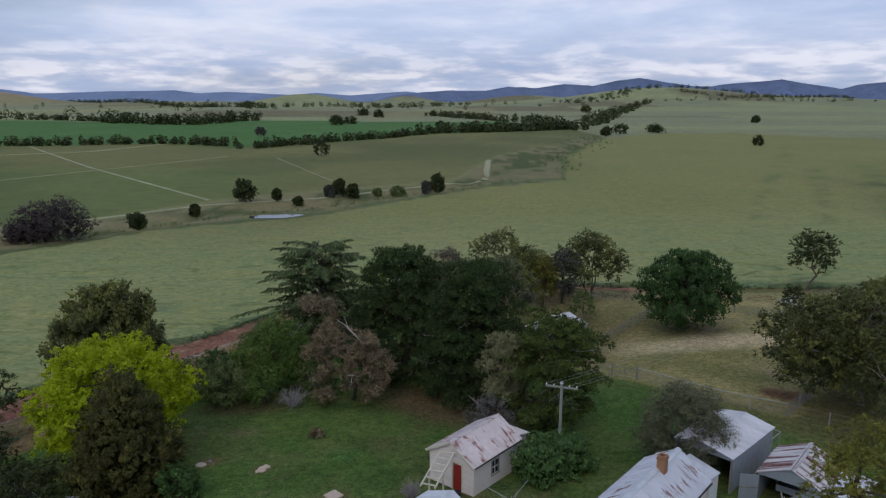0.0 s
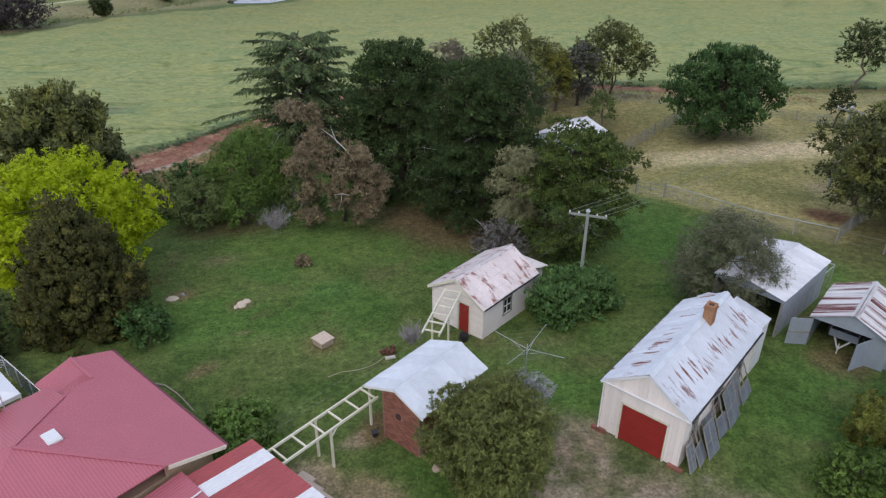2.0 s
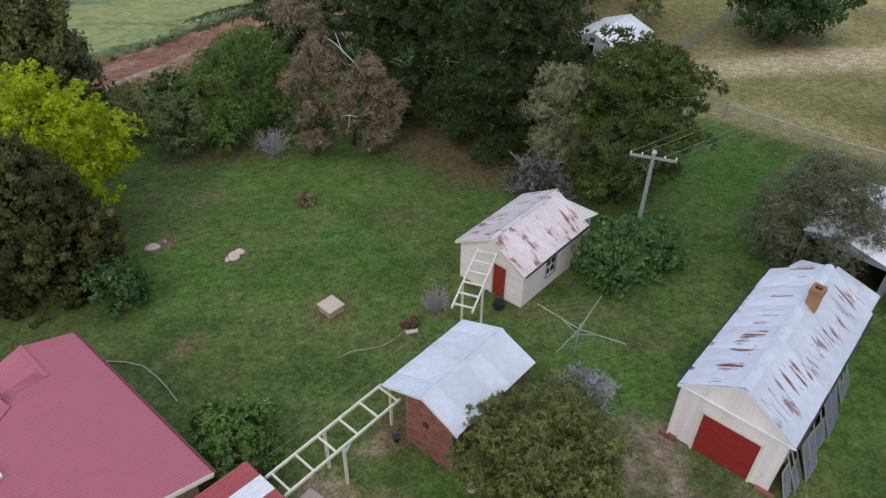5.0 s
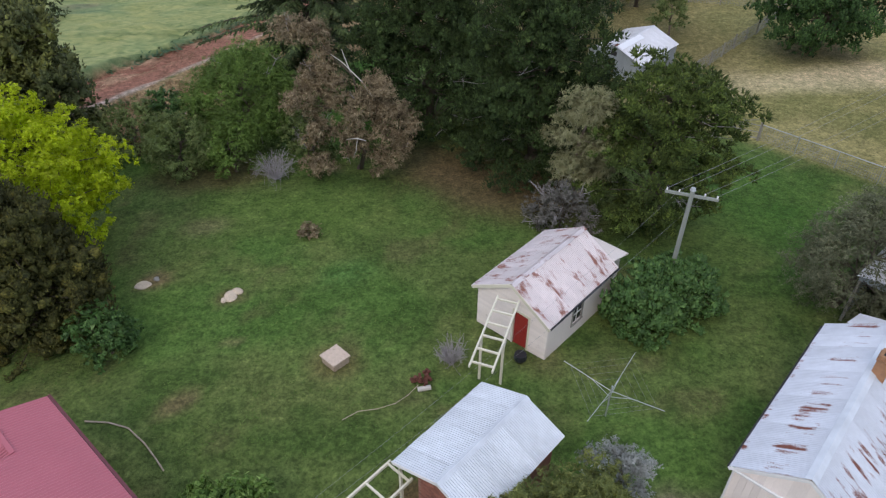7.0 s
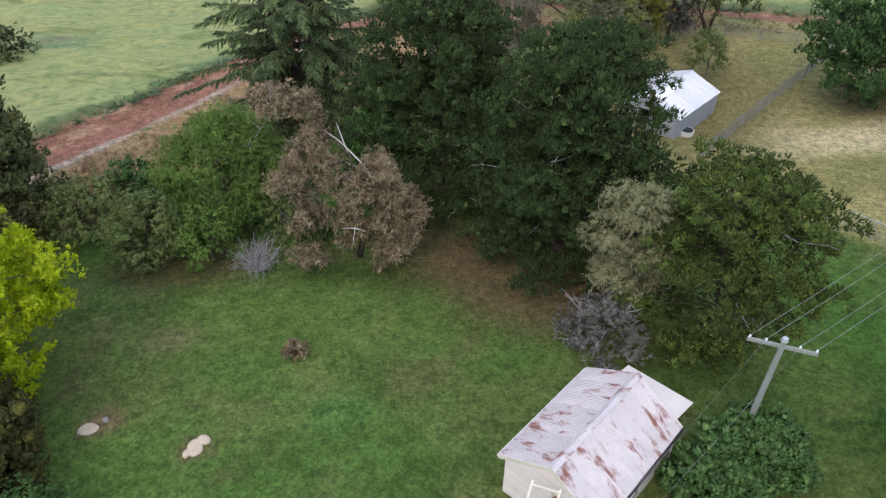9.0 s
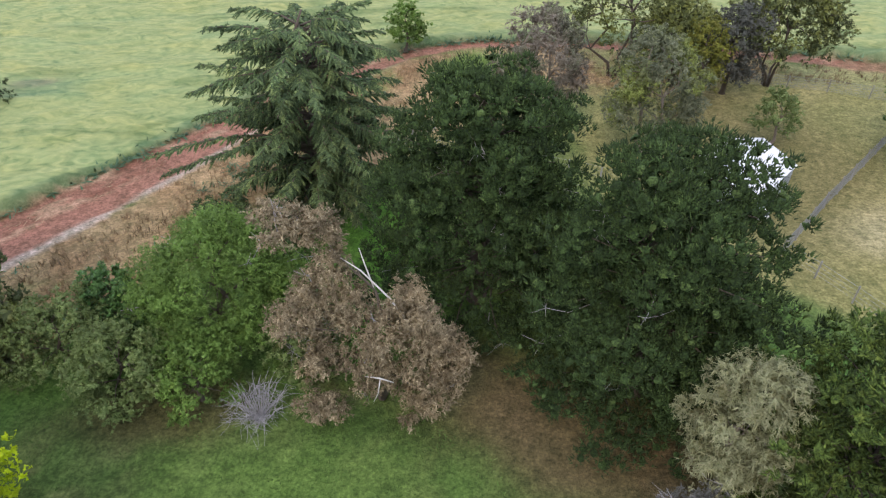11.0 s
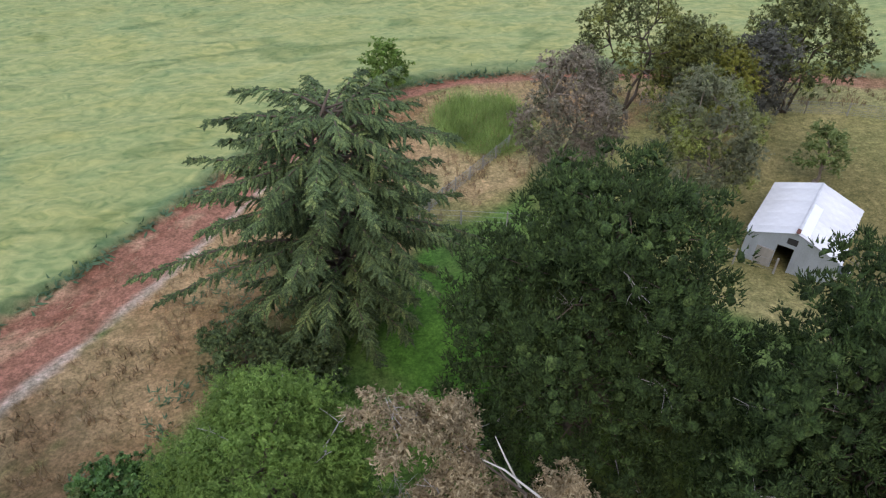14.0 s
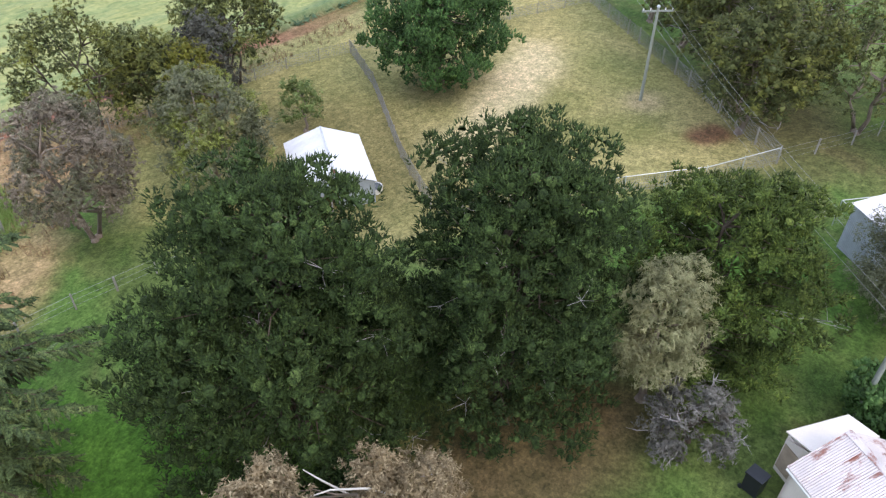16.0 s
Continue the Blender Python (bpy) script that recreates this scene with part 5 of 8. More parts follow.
def ridge_cap(b, y0, y1, ridge, material, w=0.16, rx=0.0):
    g = Geo()
    s = 0.5
    g.v = [(rx - w, y0, ridge - w * s), (rx, y0, ridge + 0.02), (rx + w, y0, ridge - w * s), (rx - w, y1, ridge - w * s), (rx, y1, ridge + 0.02), (rx + w, y1, ridge - w * s)]
    g.v += [(x, y, z - 0.015) for x, y, z in g.v]
    g.f = [(0, 1, 4, 3), (1, 2, 5, 4), (9, 10, 7, 6), (10, 11, 8, 7), (0, 3, 9, 6), (2, 8, 11, 5), (0, 6, 7, 1), (1, 7, 8, 2), (3, 4, 10, 9), (4, 5, 11, 10)]
    part("ridge_cap", g, material, b)


def bargeboard(b, half, y, eave, ridge, material, over=0.18, rx=0.0, w=0.16):
    for side in (-1, 1):
        run = half + rx if side < 0 else half - rx
        k = (run + over) / run
        g = Geo().beam((rx, y, ridge - 0.06), (rx + side * run * k, y, ridge + (eave - ridge) * k - 0.06), 0.035, w)
        part("bargeboard", g, material, b)


# --- small weatherboard cottage
cot = thing("cottage", "small cream weatherboard cottage with pale rusting iron roof", "cottage", at(0.55, 43.2))
CE, CR, CH, CL = 2.36, 3.53, 1.95, 5.32
g = Geo()
g.box(-CH, -CH + 0.12, 0.12, CL, -0.2, CE)
part("side_wall", g, M["cream"], cot)
g = Geo()
g.box(CH - 0.12, CH, 0.12, 2.0, -0.2, CE).box(CH - 0.12, CH, 2.75, CL, -0.2, CE).box(CH - 0.12, CH, 2.0, 2.75, -0.2, 0.85).box(CH - 0.12, CH, 2.0, 2.75, 1.85, CE)
part("side_wall", g, M["cream"], cot)
part("back_wall", gable_wall(Geo(), CH, CL - 0.12, CL, CE, CR - 0.04), M["cream"], cot)
# front: studs behind boards, with a door opening
g = Geo()
g.box(-CH, 0.12, 0.03, 0.12, -0.2, CE).box(0.95, CH, 0.03, 0.12, -0.2, CE).box(0.12, 0.95, 0.03, 0.12, 1.98, CE)
n0 = len(g.v)
g.v += [(-CH, 0.03, CE), (CH, 0.03, CE), (0, 0.03, CR - 0.04), (-CH, 0.12, CE), (CH, 0.12, CE), (0, 0.12, CR - 0.04)]
g.f += [(n0, n0 + 1, n0 + 2), (n0 + 5, n0 + 4, n0 + 3), (n0 + 1, n0 + 4, n0 + 5, n0 + 2), (n0, n0 + 2, n0 + 5, n0 + 3)]
part("front_wall", g, M["cream"], cot)
z = 0.02
while z < CR - 0.22:
    top_z = z + 0.15
    w = CH if top_z <= CE else CH * max(0.05, (CR - 0.08 - top_z) / (CR - CE))
    for x0, x1 in (((-w, 0.06), (1.01, w)) if top_z < 2.05 else ((-w, w),)):
        if x1 - x0 > 0.1:
            bg = Geo()
            bg.v = [(x0, -0.005, z), (x1, -0.005, z), (x1, 0.012, top_z + 0.01), (x0, 0.012, top_z + 0.01), (x0, 0.028, z), (x1, 0.028, z), (x1, 0.028, top_z + 0.01), (x0, 0.028, top_z + 0.01)]
            bg.f = [(0, 1, 2, 3), (5, 4, 7, 6), (0, 4, 5, 1), (3, 2, 6, 7), (1, 5, 6, 2), (0, 3, 7, 4)]
            part("weatherboard", bg, M["cream"], cot)
    z = top_z
d = part("door", Geo().box(0.16, 0.91, 0.06, 0.10, 0.0, 1.95), M["red_door"], cot, "dark red painted timber door")
part("door_panel", Geo().box(0.24, 0.83, 0.045, 0.06, 0.15, 0.85), M["red_door"], d)
part("door_panel", Geo().box(0.24, 0.83, 0.045, 0.06, 1.0, 1.8), M["red_door"], d)
part("door_frame", Geo().box(0.05, 0.15, -0.02, 0.12, 0, 2.06).box(0.92, 1.02, -0.02, 0.12, 0, 2.06).box(0.05, 1.02, -0.02, 0.12, 1.97, 2.09), M["cream_timber"], cot)
wdw = part("window", Geo().box(CH - 0.02, CH + 0.035, 1.93, 2.02, 0.80, 1.92).box(CH - 0.02, CH + 0.035, 2.73, 2.82, 0.80, 1.92).box(CH - 0.02, CH + 0.035, 2.02, 2.73, 1.83, 1.92).box(CH - 0.02, CH + 0.06, 1.9, 2.85, 0.76, 0.83), M["old_wood"], cot, "weathered timber window frame")
part("pane", Geo().box(CH - 0.05, CH - 0.03, 2.02, 2.73, 1.36, 1.83), M["glass"], wdw)
part("pane", Geo().box(CH - 0.05, CH - 0.03, 2.02, 2.73, 0.83, 1.32), M["glass"], wdw)
part("sash", Geo().box(CH - 0.06, CH - 0.01, 2.02, 2.73, 1.31, 1.37).box(CH - 0.06, CH - 0.01, 2.345, 2.395, 0.83, 1.83), M["white"], wdw)
gable_roof(cot, CH, -0.2, CL + 0.06, CE, CR, M["cottage_iron"], 0.18, seed=2)
ridge_cap(cot, -0.22, CL + 0.08, CR + 0.05, M["cottage_iron"])
bargeboard(cot, CH, -0.21, CE, CR, M["cream_timber"], 0.2)
for sx in (-1, 1):
    part("gutter", Geo().tube([(sx * (CH + 0.2), -0.15, CE - 0.14), (sx * (CH + 0.2), CL + 0.05, CE - 0.16)], 0.05, 6), M["dark"] if sx > 0 else M["white"], cot)
part("downpipe", Geo().tube([(CH + 0.06, CL - 0.05, CE - 0.16), (CH + 0.06, CL - 0.05, 0.0)], 0.04, 6), M["white"], cot)
# lean-to on the back gable
lt = part("lean_to", Geo().box(-0.85, 1.5, CL + 0.01, CL + 1.45, -0.3, 1.85), M["cream"], cot, "small cream lean-to with sloping roof")
part("roof_sheet", Geo().slab([(-1.0, CL + 0.12, 2.5), (1.85, CL + 0.12, 2.5), (1.85, CL + 1.5, 2.12), (-1.0, CL + 1.5, 2.12)], 0.05), M["cream"], lt)
part("wall_panel", Geo().box(-0.88, -0.85, CL + 0.08, CL + 1.4, 0.1, 1.45), M["stone"], lt)
part("cheek", Geo().slab([(-0.86, CL + 0.02, 1.5), (-0.86, CL + 1.43, 1.5), (-0.86, CL + 1.43, 1.7), (-0.86, CL + 0.02, 2.38)], 0.03), M["cream"], lt)
part("cheek", Geo().slab([(1.51, CL + 0.02, 1.5), (1.51, CL + 1.43, 1.5), (1.51, CL + 1.43, 1.7), (1.51, CL + 0.02, 2.38)], 0.03), M["cream"], lt)

# --- garage
gar = thing("garage", "long cream garage with rusting iron roof and red roller door", "garage", at(8.79, 32.93, 0, -40.8))
GE, GR, GH, GL = 3.10, 4.42, 2.0, 8.8
part("side_wall", Geo().box(-GH, -GH + 0.12, 0.12, GL, -0.1, GE), M["cream"], gar)
g = Geo()
holes = [(0.9, 1.5), (3.4, 4.4), (6.3, 7.1)]
y = 0.12
for a, b in holes:
    g.box(GH - 0.12, GH, y, a, -0.1, GE).box(GH - 0.12, GH, a, b, -0.1, 1.05).box(GH - 0.12, GH, a, b, 2.15, GE)
    y = b
g.box(GH - 0.12, GH, y, GL, -0.1, GE)
part("side_wall", g, M["cream"], gar)
for a, b in holes:
    wd = part("window", Geo().box(GH - 0.03, GH + 0.03, a - 0.06, a + 0.03, 1.0, 2.2).box(GH - 0.03, GH + 0.03, b - 0.03, b + 0.06, 1.0, 2.2).box(GH - 0.03, GH + 0.03, a, b, 2.12, 2.2).box(GH - 0.03, GH + 0.05, a - 0.06, b + 0.06, 0.98, 1.06), M["old_wood"], gar, "weathered timber window")
    part("pane", Geo().box(GH - 0.07, GH - 0.05, a, b, 1.05, 2.15), M["glass"], wd)
part("back_wall", gable_wall(Geo(), GH, GL - 0.12, GL, GE, GR - 0.05), M["cream"], gar)
g = Geo()
g.box(-GH, -1.02, 0.03, 0.12, 0.1, GE).box(1.22, GH, 0.03, 0.12, 0.1, GE).box(-1.02, 1.22, 0.03, 0.12, 2.12, GE)
n0 = len(g.v)
g.v += [(-GH, 0.03, GE), (GH, 0.03, GE), (0, 0.03, GR - 0.05), (-GH, 0.12, GE), (GH, 0.12, GE), (0, 0.12, GR - 0.05)]
g.f += [(n0, n0 + 1, n0 + 2), (n0 + 5, n0 + 4, n0 + 3), (n0 + 1, n0 + 4, n0 + 5, n0 + 2), (n0, n0 + 2, n0 + 5, n0 + 3)]
part("front_wall", g, M["cream"], gar)
# upright cladding sheets on the front
x = -GH
while x < GH - 0.05:
    x1 = min(GH, x + 0.23)
    xm = (x + x1) / 2
    zt = GE + (GR - GE) * (1 - abs(xm) / GH) - 0.16
    z0 = 0.1 if (x1 <= -1.0 or x >= 1.2) else 2.2
    part("cladding_sheet", Geo().box(x + 0.004, x1 - 0.004, 0.0, 0.028, z0, zt), M["cream"], gar)
    x = x1
rd = part("roller_door", Geo().box(-1.0, 1.2, 0.07, 0.10, 0.02, 2.16), M["red_door"], gar, "red ribbed roller door")
for k in range(14):
    part("slat", Geo().box(-0.99, 1.19, 0.045, 0.07, 0.06 + k * 0.15, 0.175 + k * 0.15), M["red_door"], rd)
part("door_frame", Geo().box(-1.1, -1.0, -0.02, 0.12, 0, 2.22).box(1.2, 1.3, -0.02, 0.12, 0, 2.22).box(-1.1, 1.3, -0.02, 0.12, 2.16, 2.27), M["cream_timber"], gar)
part("gutter", Geo().tube([(-GH - 0.15, -0.07, GE - 0.12), (GH + 0.15, -0.07, GE - 0.16)], 0.055, 8), M["white"], gar)
part("downpipe", Geo().tube([(-GH - 0.02, -0.07, GE - 0.14), (-GH - 0.02, -0.07, 0.1)], 0.04, 6), M["white"], gar)
gable_roof(gar, GH, -0.06, GL + 0.09, GE, GR, M["galv"], 0.19, seed=5, left=M["galv_rows"])
ridge_cap(gar, -0.09, GL + 0.12, GR + 0.05, M["new_iron"], 0.19)
bargeboard(gar, GH, -0.085, GE, GR, M["white"], 0.19, w=0.12)
for sx in (-1, 1):
    part("gutter", Geo().tube([(sx * (GH + 0.22), -0.05, GE - 0.15), (sx * (GH + 0.22), GL, GE - 0.19)], 0.05, 6), M["dark"], gar)
ch = part("chimney", Geo().box(-0.02, 0.46, 5.7, 6.2, GR - 0.5, GR + 0.62), M["tanbrick"], gar, "orange brick chimney with a stepped top")
part("chimney_cap", Geo().box(-0.06, 0.50, 5.66, 6.24, GR + 0.62, GR + 0.70), M["tanbrick"], ch)
part("chimney_rim", Geo().box(-0.02, 0.08, 5.70, 6.2, GR + 0.70, GR + 0.84).box(0.36, 0.46, 5.7, 6.2, GR + 0.70, GR + 0.84).box(0.08, 0.36, 5.7, 5.8, GR + 0.7, GR + 0.84).box(0.08, 0.36, 6.1, 6.2, GR + 0.7, GR + 0.84), M["tanbrick"], ch)
part("flue", Geo().box(0.08, 0.36, 5.8, 6.1, GR + 0.7, GR + 0.71), M["dark"], ch)
for sx, zz in ((-1, 0.24), (1, 0.3)):
    for r_ in range(3):
        for k in range(3):
            part("footing_brick", Geo().box(sx * GH - 0.24 + k * 0.24 - (0.2 if sx > 0 else 0.1), sx * GH - 0.01 + k * 0.24 - (0.2 if sx > 0 else 0.1), -0.16, 0.0, -0.1 + r_ * 0.1, -0.01 + r_ * 0.1), M["brick"], gar)
annex = part("annex", Geo().box(0.25, GH + 0.05, GL + 0.02, GL + 1.6, -0.1, 2.75), M["white"], gar, "low lean-to with a white sheet roof")
part("roof_sheet", Geo().slab([(0.1, GL + 0.12, 3.7), (GH + 0.1, GL + 0.12, 3.05), (GH + 0.1, GL + 1.8, 2.8), (0.1, GL + 1.8, 3.4)], 0.05), M["white_iron"], annex)
part("torn_sheet", Geo().slab([(-1.5, GL + 0.12, 3.55), (0.1, GL + 0.12, 3.85), (0.0, GL + 1.3, 3.6), (-1.3, GL + 1.4, 3.25)], 0.03), M["white_iron"], annex)

# old window frames and gates stacked against the garage
rng = random.Random(7)
for k in range(8):
    y0 = (0.1, 0.8, 1.5, 2.2, 3.1, 4.1, 5.2, 6.2)[k]
    w, h = (0.6, 0.85, 1.0, 1.1, 1.3, 1.25, 1.2, 1.3)[k], (1.4, 1.9, 1.7, 1.9, 2.1, 2.0, 2.1, 1.8)[k]
    lf = thing("old_screen", "grey weathered framed panel leaning on the garage wall", "panel", gar.matrix_basis @ pose(GH + 0.62 + 0.16 * (k % 3), y0, 0.02, 0, (-19, -25, -22, -25, -22, -23, -20, -24)[k], (-2, 4, -3, 3, -4, 2, -2, 3)[k]), "panels leaning on the garage")
    fr = Geo()
    for a, b in (((0, 0, 0), (0, 0, h)), ((0, w, 0), (0, w, h)), ((0, 0, h), (0, w, h)), ((0, 0, 0.04), (0, w, 0.04)), ((0, 0, h * 0.5), (0, w, h * 0.5)), ((0, w * 0.5, 0), (0, w * 0.5, h))):
        fr.beam(a, b, 0.05, 0.05)
    part("frame", fr, M["old_wood"], lf)
    part("infill", Geo().box(-0.01, 0.01, 0.03, w - 0.03, 0.04, h * (0.5 if k % 3 == 1 else 1.0) - 0.02), M["mesh_screen"], lf)

# --- big grey iron shed
s2 = thing("machinery_shed", "tall grey corrugated iron shed with white roof and open front", "shed", at(17.52, 43.15, 0, -46.7))
SE, SR, SH, SL = 2.65, 3.05, 2.03, 6.45
for sx in (-1, 1):
    x = sx * SH - (0.03 if sx > 0 else -0.0)
    n = 7
    for k in range(n):
        part("wall_sheet", corrugated(SL / n + 0.02, SE + 0.15, 0.12, 0.016), M["grey_iron"], s2, m=Matrix.Translation((sx * SH, k * SL / n, SE)) @ pose(0, 0, 0, -90, 0, 90))
part("back_wall", gable_wall(Geo(), SH, SL - 0.05, SL, SE, SR - 0.02), M["grey_iron"], s2)
part("front_gable", Geo().slab([(-SH, 0.02, SE - 0.25), (SH, 0.02, SE - 0.25), (SH, 0.02, SE), (0, 0.02, SR), (-SH, 0.02, SE)], 0.04), M["grey_iron"], s2)
for x in (-SH + 0.05, 0, SH - 0.05):
    part("post", Geo().box(x - 0.06, x + 0.06, 0.03, 0.15, -0.1, SE - 0.1), M["old_wood"], s2)
gable_roof(s2, SH, -0.1, SL + 0.12, SE, SR, M["white_iron"], 0.12, seed=9)
ridge_cap(s2, -0.12, SL + 0.14, SR + 0.05, M["white_iron"])
for k in range(5):
    part("roof_rafter", Geo().beam((-SH + 0.05, 0.4 + k * 1.2, SE - 0.1), (SH - 0.05, 0.4 + k * 1.2, SE - 0.1), 0.06, 0.12), M["old_wood"], s2)
# mesh cage behind the shed
cage = thing("mesh_cage", "wire mesh cage frame at the back of the shed", "cage", s2.matrix_basis @ pose(0, SL + 0.1, 0))
fr = Geo()
for a, b in (((-1.2, 0, 0), (-1.2, 0, 1.7)), ((2.0, 0, 0), (2.0, 0, 1.7)), ((-1.2, 1.6, 0), (-1.2, 1.6, 1.7)), ((2.0, 1.6, 0), (2.0, 1.6, 1.7)), ((-1.2, 0, 1.7), (2, 0, 1.7)), ((-1.2, 1.6, 1.7), (2, 1.6, 1.7)), ((-1.2, 0, 1.7), (-1.2, 1.6, 1.7)), ((2, 0, 1.7), (2, 1.6, 1.7))):
    fr.tube([a, b], 0.025, 5)
part("frame", fr, M["metal"], cage)
wm = Geo()
for k in range(17):
    wm.tube([(-1.2 + k * 0.2, 1.6, 0), (-1.2 + k * 0.2, 1.6, 1.7)], 0.005, 3)
for k in range(9):
    wm.tube([(-1.2, 1.6, 0.1 + k * 0.2), (2, 1.6, 0.1 + k * 0.2)], 0.005, 3)
    wm.tube([(2, 0, 0.1 + k * 0.2), (2, 1.6, 0.1 + k * 0.2)], 0.005, 3)
part("mesh", wm, M["wire"], cage)
part("board", Geo().box(1.2, 1.98, 0.02, 0.05, 0, 1.2), M["cream_timber"], cage)

# --- rust-striped shed with open doors and a trailer inside
s3 = thing("trailer_shed", "small iron shed with rust-striped roof and open doors", "shed", at(21.75, 39.55))
TE, TR, TH, TL = 1.95, 2.85, 1.95, 4.4
part("side_wall", Geo().box(-TH, -TH + 0.06, 0.05, TL, -0.1, TE), M["grey_iron"], s3)
part("side_wall", Geo().box(TH - 0.06, TH, 0.05, TL, -0.1, TE), M["grey_iron"], s3)
part("back_wall", gable_wall(Geo(), TH, TL - 0.06, TL, TE, TR - 0.03), M["grey_iron"], s3)
g = Geo().box(1.05, TH, 0.0, 0.05, -0.1, TE)
n0 = len(g.v)
g.v += [(-TH, 0, TE - 0.12), (TH, 0, TE - 0.12), (TH, 0, TE), (0, 0, TR - 0.03), (-TH, 0, TE), (-TH, 0.05, TE - 0.12), (TH, 0.05, TE - 0.12), (TH, 0.05, TE), (0, 0.05, TR - 0.03), (-TH, 0.05, TE)]
g.f += [tuple(n0 + i for i in range(5)), tuple(n0 + 5 + i for i in reversed(range(5))), (n0, n0 + 5, n0 + 6, n0 + 1)]
part("front_gable", g, M["grey_iron"], s3)
gable_roof(s3, TH, -0.15, TL + 0.1, TE, TR, M["striped_iron"], 0.15, sheet=0.4, seed=11)
ridge_cap(s3, -0.17, TL + 0.12, TR + 0.05, M["striped_iron"], 0.2)
for x, ang in ((-TH + 0.05, 35), (1.05, -115)):
    dr = part("door", Geo().box(0 if x > 0 else -1.15, 1.15 if x > 0 else 0, -0.02, 0.02, 0.05, 1.8), M["grey_iron"], s3, "open grey iron door", m=Matrix.Translation((x, -0.03, 0)) @ pose(0, 0, 0, 0, 0, ang))
    part("brace", Geo().box(0 if x > 0 else -1.15, 1.15 if x > 0 else 0, -0.05, -0.02, 0.85, 0.93), M["old_wood"], dr)
an3 = part("side_lean_to", Geo().box(TH + 0.01, TH + 1.9, 0.3, TL - 0.2, -0.1, 1.55), M["grey_iron"], s3, "lean-to with a pale sheet roof")
part("roof_sheet", Geo().slab([(TH + 0.0, 0.15, 1.92), (TH + 2.05, 0.15, 1.62), (TH + 2.05, TL - 0.1, 1.62), (TH + 0.0, TL - 0.1, 1.92)], 0.04), M["white_iron"], an3)
trl = thing("box_trailer", "grey steel box trailer with white drawbar parked in shed", "trailer", s3.matrix_basis @ pose(-0.35, 1.1, 0))
part("tray", Geo().box(-0.75, 0.75, 0, 2.2, 0.5, 0.55).box(-0.75, -0.71, 0, 2.2, 0.55, 0.95).box(0.71, 0.75, 0, 2.2, 0.55, 0.95).box(-0.71, 0.71, 0, 0.04, 0.55, 0.95).box(-0.71, 0.71, 2.16, 2.2, 0.55, 0.95), M["grey_iron"], trl)
part("rail", Geo().tube([(-0.72, 0.05, 0.95), (-0.72, 0.05, 1.25), (0.72, 0.05, 1.25), (0.72, 0.05, 0.95)], 0.025, 6), M["metal"], trl)
part("drawbar", Geo().beam((-0.4, 0, 0.48), (0, -1.0, 0.42), 0.07, 0.07).beam((0.4, 0, 0.48), (0, -1.0, 0.42), 0.07, 0.07), M["white"], trl)
part("jockey_stand", Geo().tube([(0, -0.85, 0.7), (0, -0.85, 0.0)], 0.035, 6), M["white"], trl)
for sx in (-1, 1):
    wh = part("wheel", Geo().tube([(sx * 0.8, 1.2, 0.3), (sx * 0.97, 1.2, 0.3)], 0.3, 16), M["black"], trl)
    part("rim", Geo().tube([(sx * 0.975, 1.2, 0.3), (sx * 0.985, 1.2, 0.3)], 0.16, 12), M["white"], wh)

# --- brick shed
bs = thing("brick_shed", "small red brick shed with bright galvanised iron roof", "shed", at(-2.42, 33.42))
BE, BR, BH, BL = 2.84, 3.42, 1.4, 4.5
part("side_wall", Geo().box(-1.0, -0.78, 0.22, BL, -0.1, 2.85), M["brick"], bs)
part("side_wall", Geo().box(BH - 0.22, BH, 0.22, BL, -0.1, BE - 0.05), M["brick"], bs)


def lopsided(g, y0, y1):
    n = len(g.v)
    prof = [(-1.0, -0.15), (BH - 0.02, -0.15), (BH - 0.02, BE - 0.05), (0, BR - 0.05), (-1.0, BR - 0.05 - 1.0 * (BR - BE) / BH)]
    g.v += [(x, y0, z) for x, z in prof] + [(x, y1, z) for x, z in prof]
    g.f += [tuple(n + k for k in range(5)), tuple(n + 5 + k for k in reversed(range(5)))]
    for k in range(5):
        m = (k + 1) % 5
        g.f.append((n + m, n + k, n + 5 + k, n + 5 + m))
    return g


part("back_wall", lopsided(Geo(), BL - 0.22, BL), M["brick"], bs)
fw = part("front_wall", lopsided(Geo(), 0.02, 0.2), M["mortar"], bs, "red brick gable wall")
gable_roof(bs, BH, -0.14, BL + 0.1, BE, BR, M["new_iron"], 0.34, seed=13, left_extra=0.34)
ridge_cap(bs, -0.16, BL + 0.12, BR + 0.045, M["new_iron"], 0.17)
BS = (BR - BE) / BH
part("bargeboard", Geo().beam((0, -0.15, BR - 0.05), (BH + 0.34, -0.15, BR - 0.05 - BS * (BH + 0.34)), 0.035, 0.13), M["white"], bs)
part("bargeboard", Geo().beam((0, -0.15, BR - 0.05), (-BH - 0.68, -0.15, BR - 0.05 - BS * (BH + 0.68)), 0.035, 0.13), M["white"], bs)
vent = part("wall_vent", Geo().tube([(0.05, 0.03, 1.75), (0.05, -0.02, 1.75)], 0.16, 14), M["dark"], bs, "dark round iron vent")
for k in range(4):
    part("vent_bar", Geo().box(-0.1 + k * 0.09, -0.07 + k * 0.09, -0.035, -0.021, 1.62, 1.88), M["rustmetal"], vent)
part("post", Geo().box(-BH - 0.6, -BH - 0.5, 0.05, 0.15, -0.1, 2.5), M["cream_timber"], bs)
part("post", Geo().box(-BH - 0.6, -BH - 0.5, BL - 0.15, BL - 0.05, -0.1, 2.5), M["cream_timber"], bs)
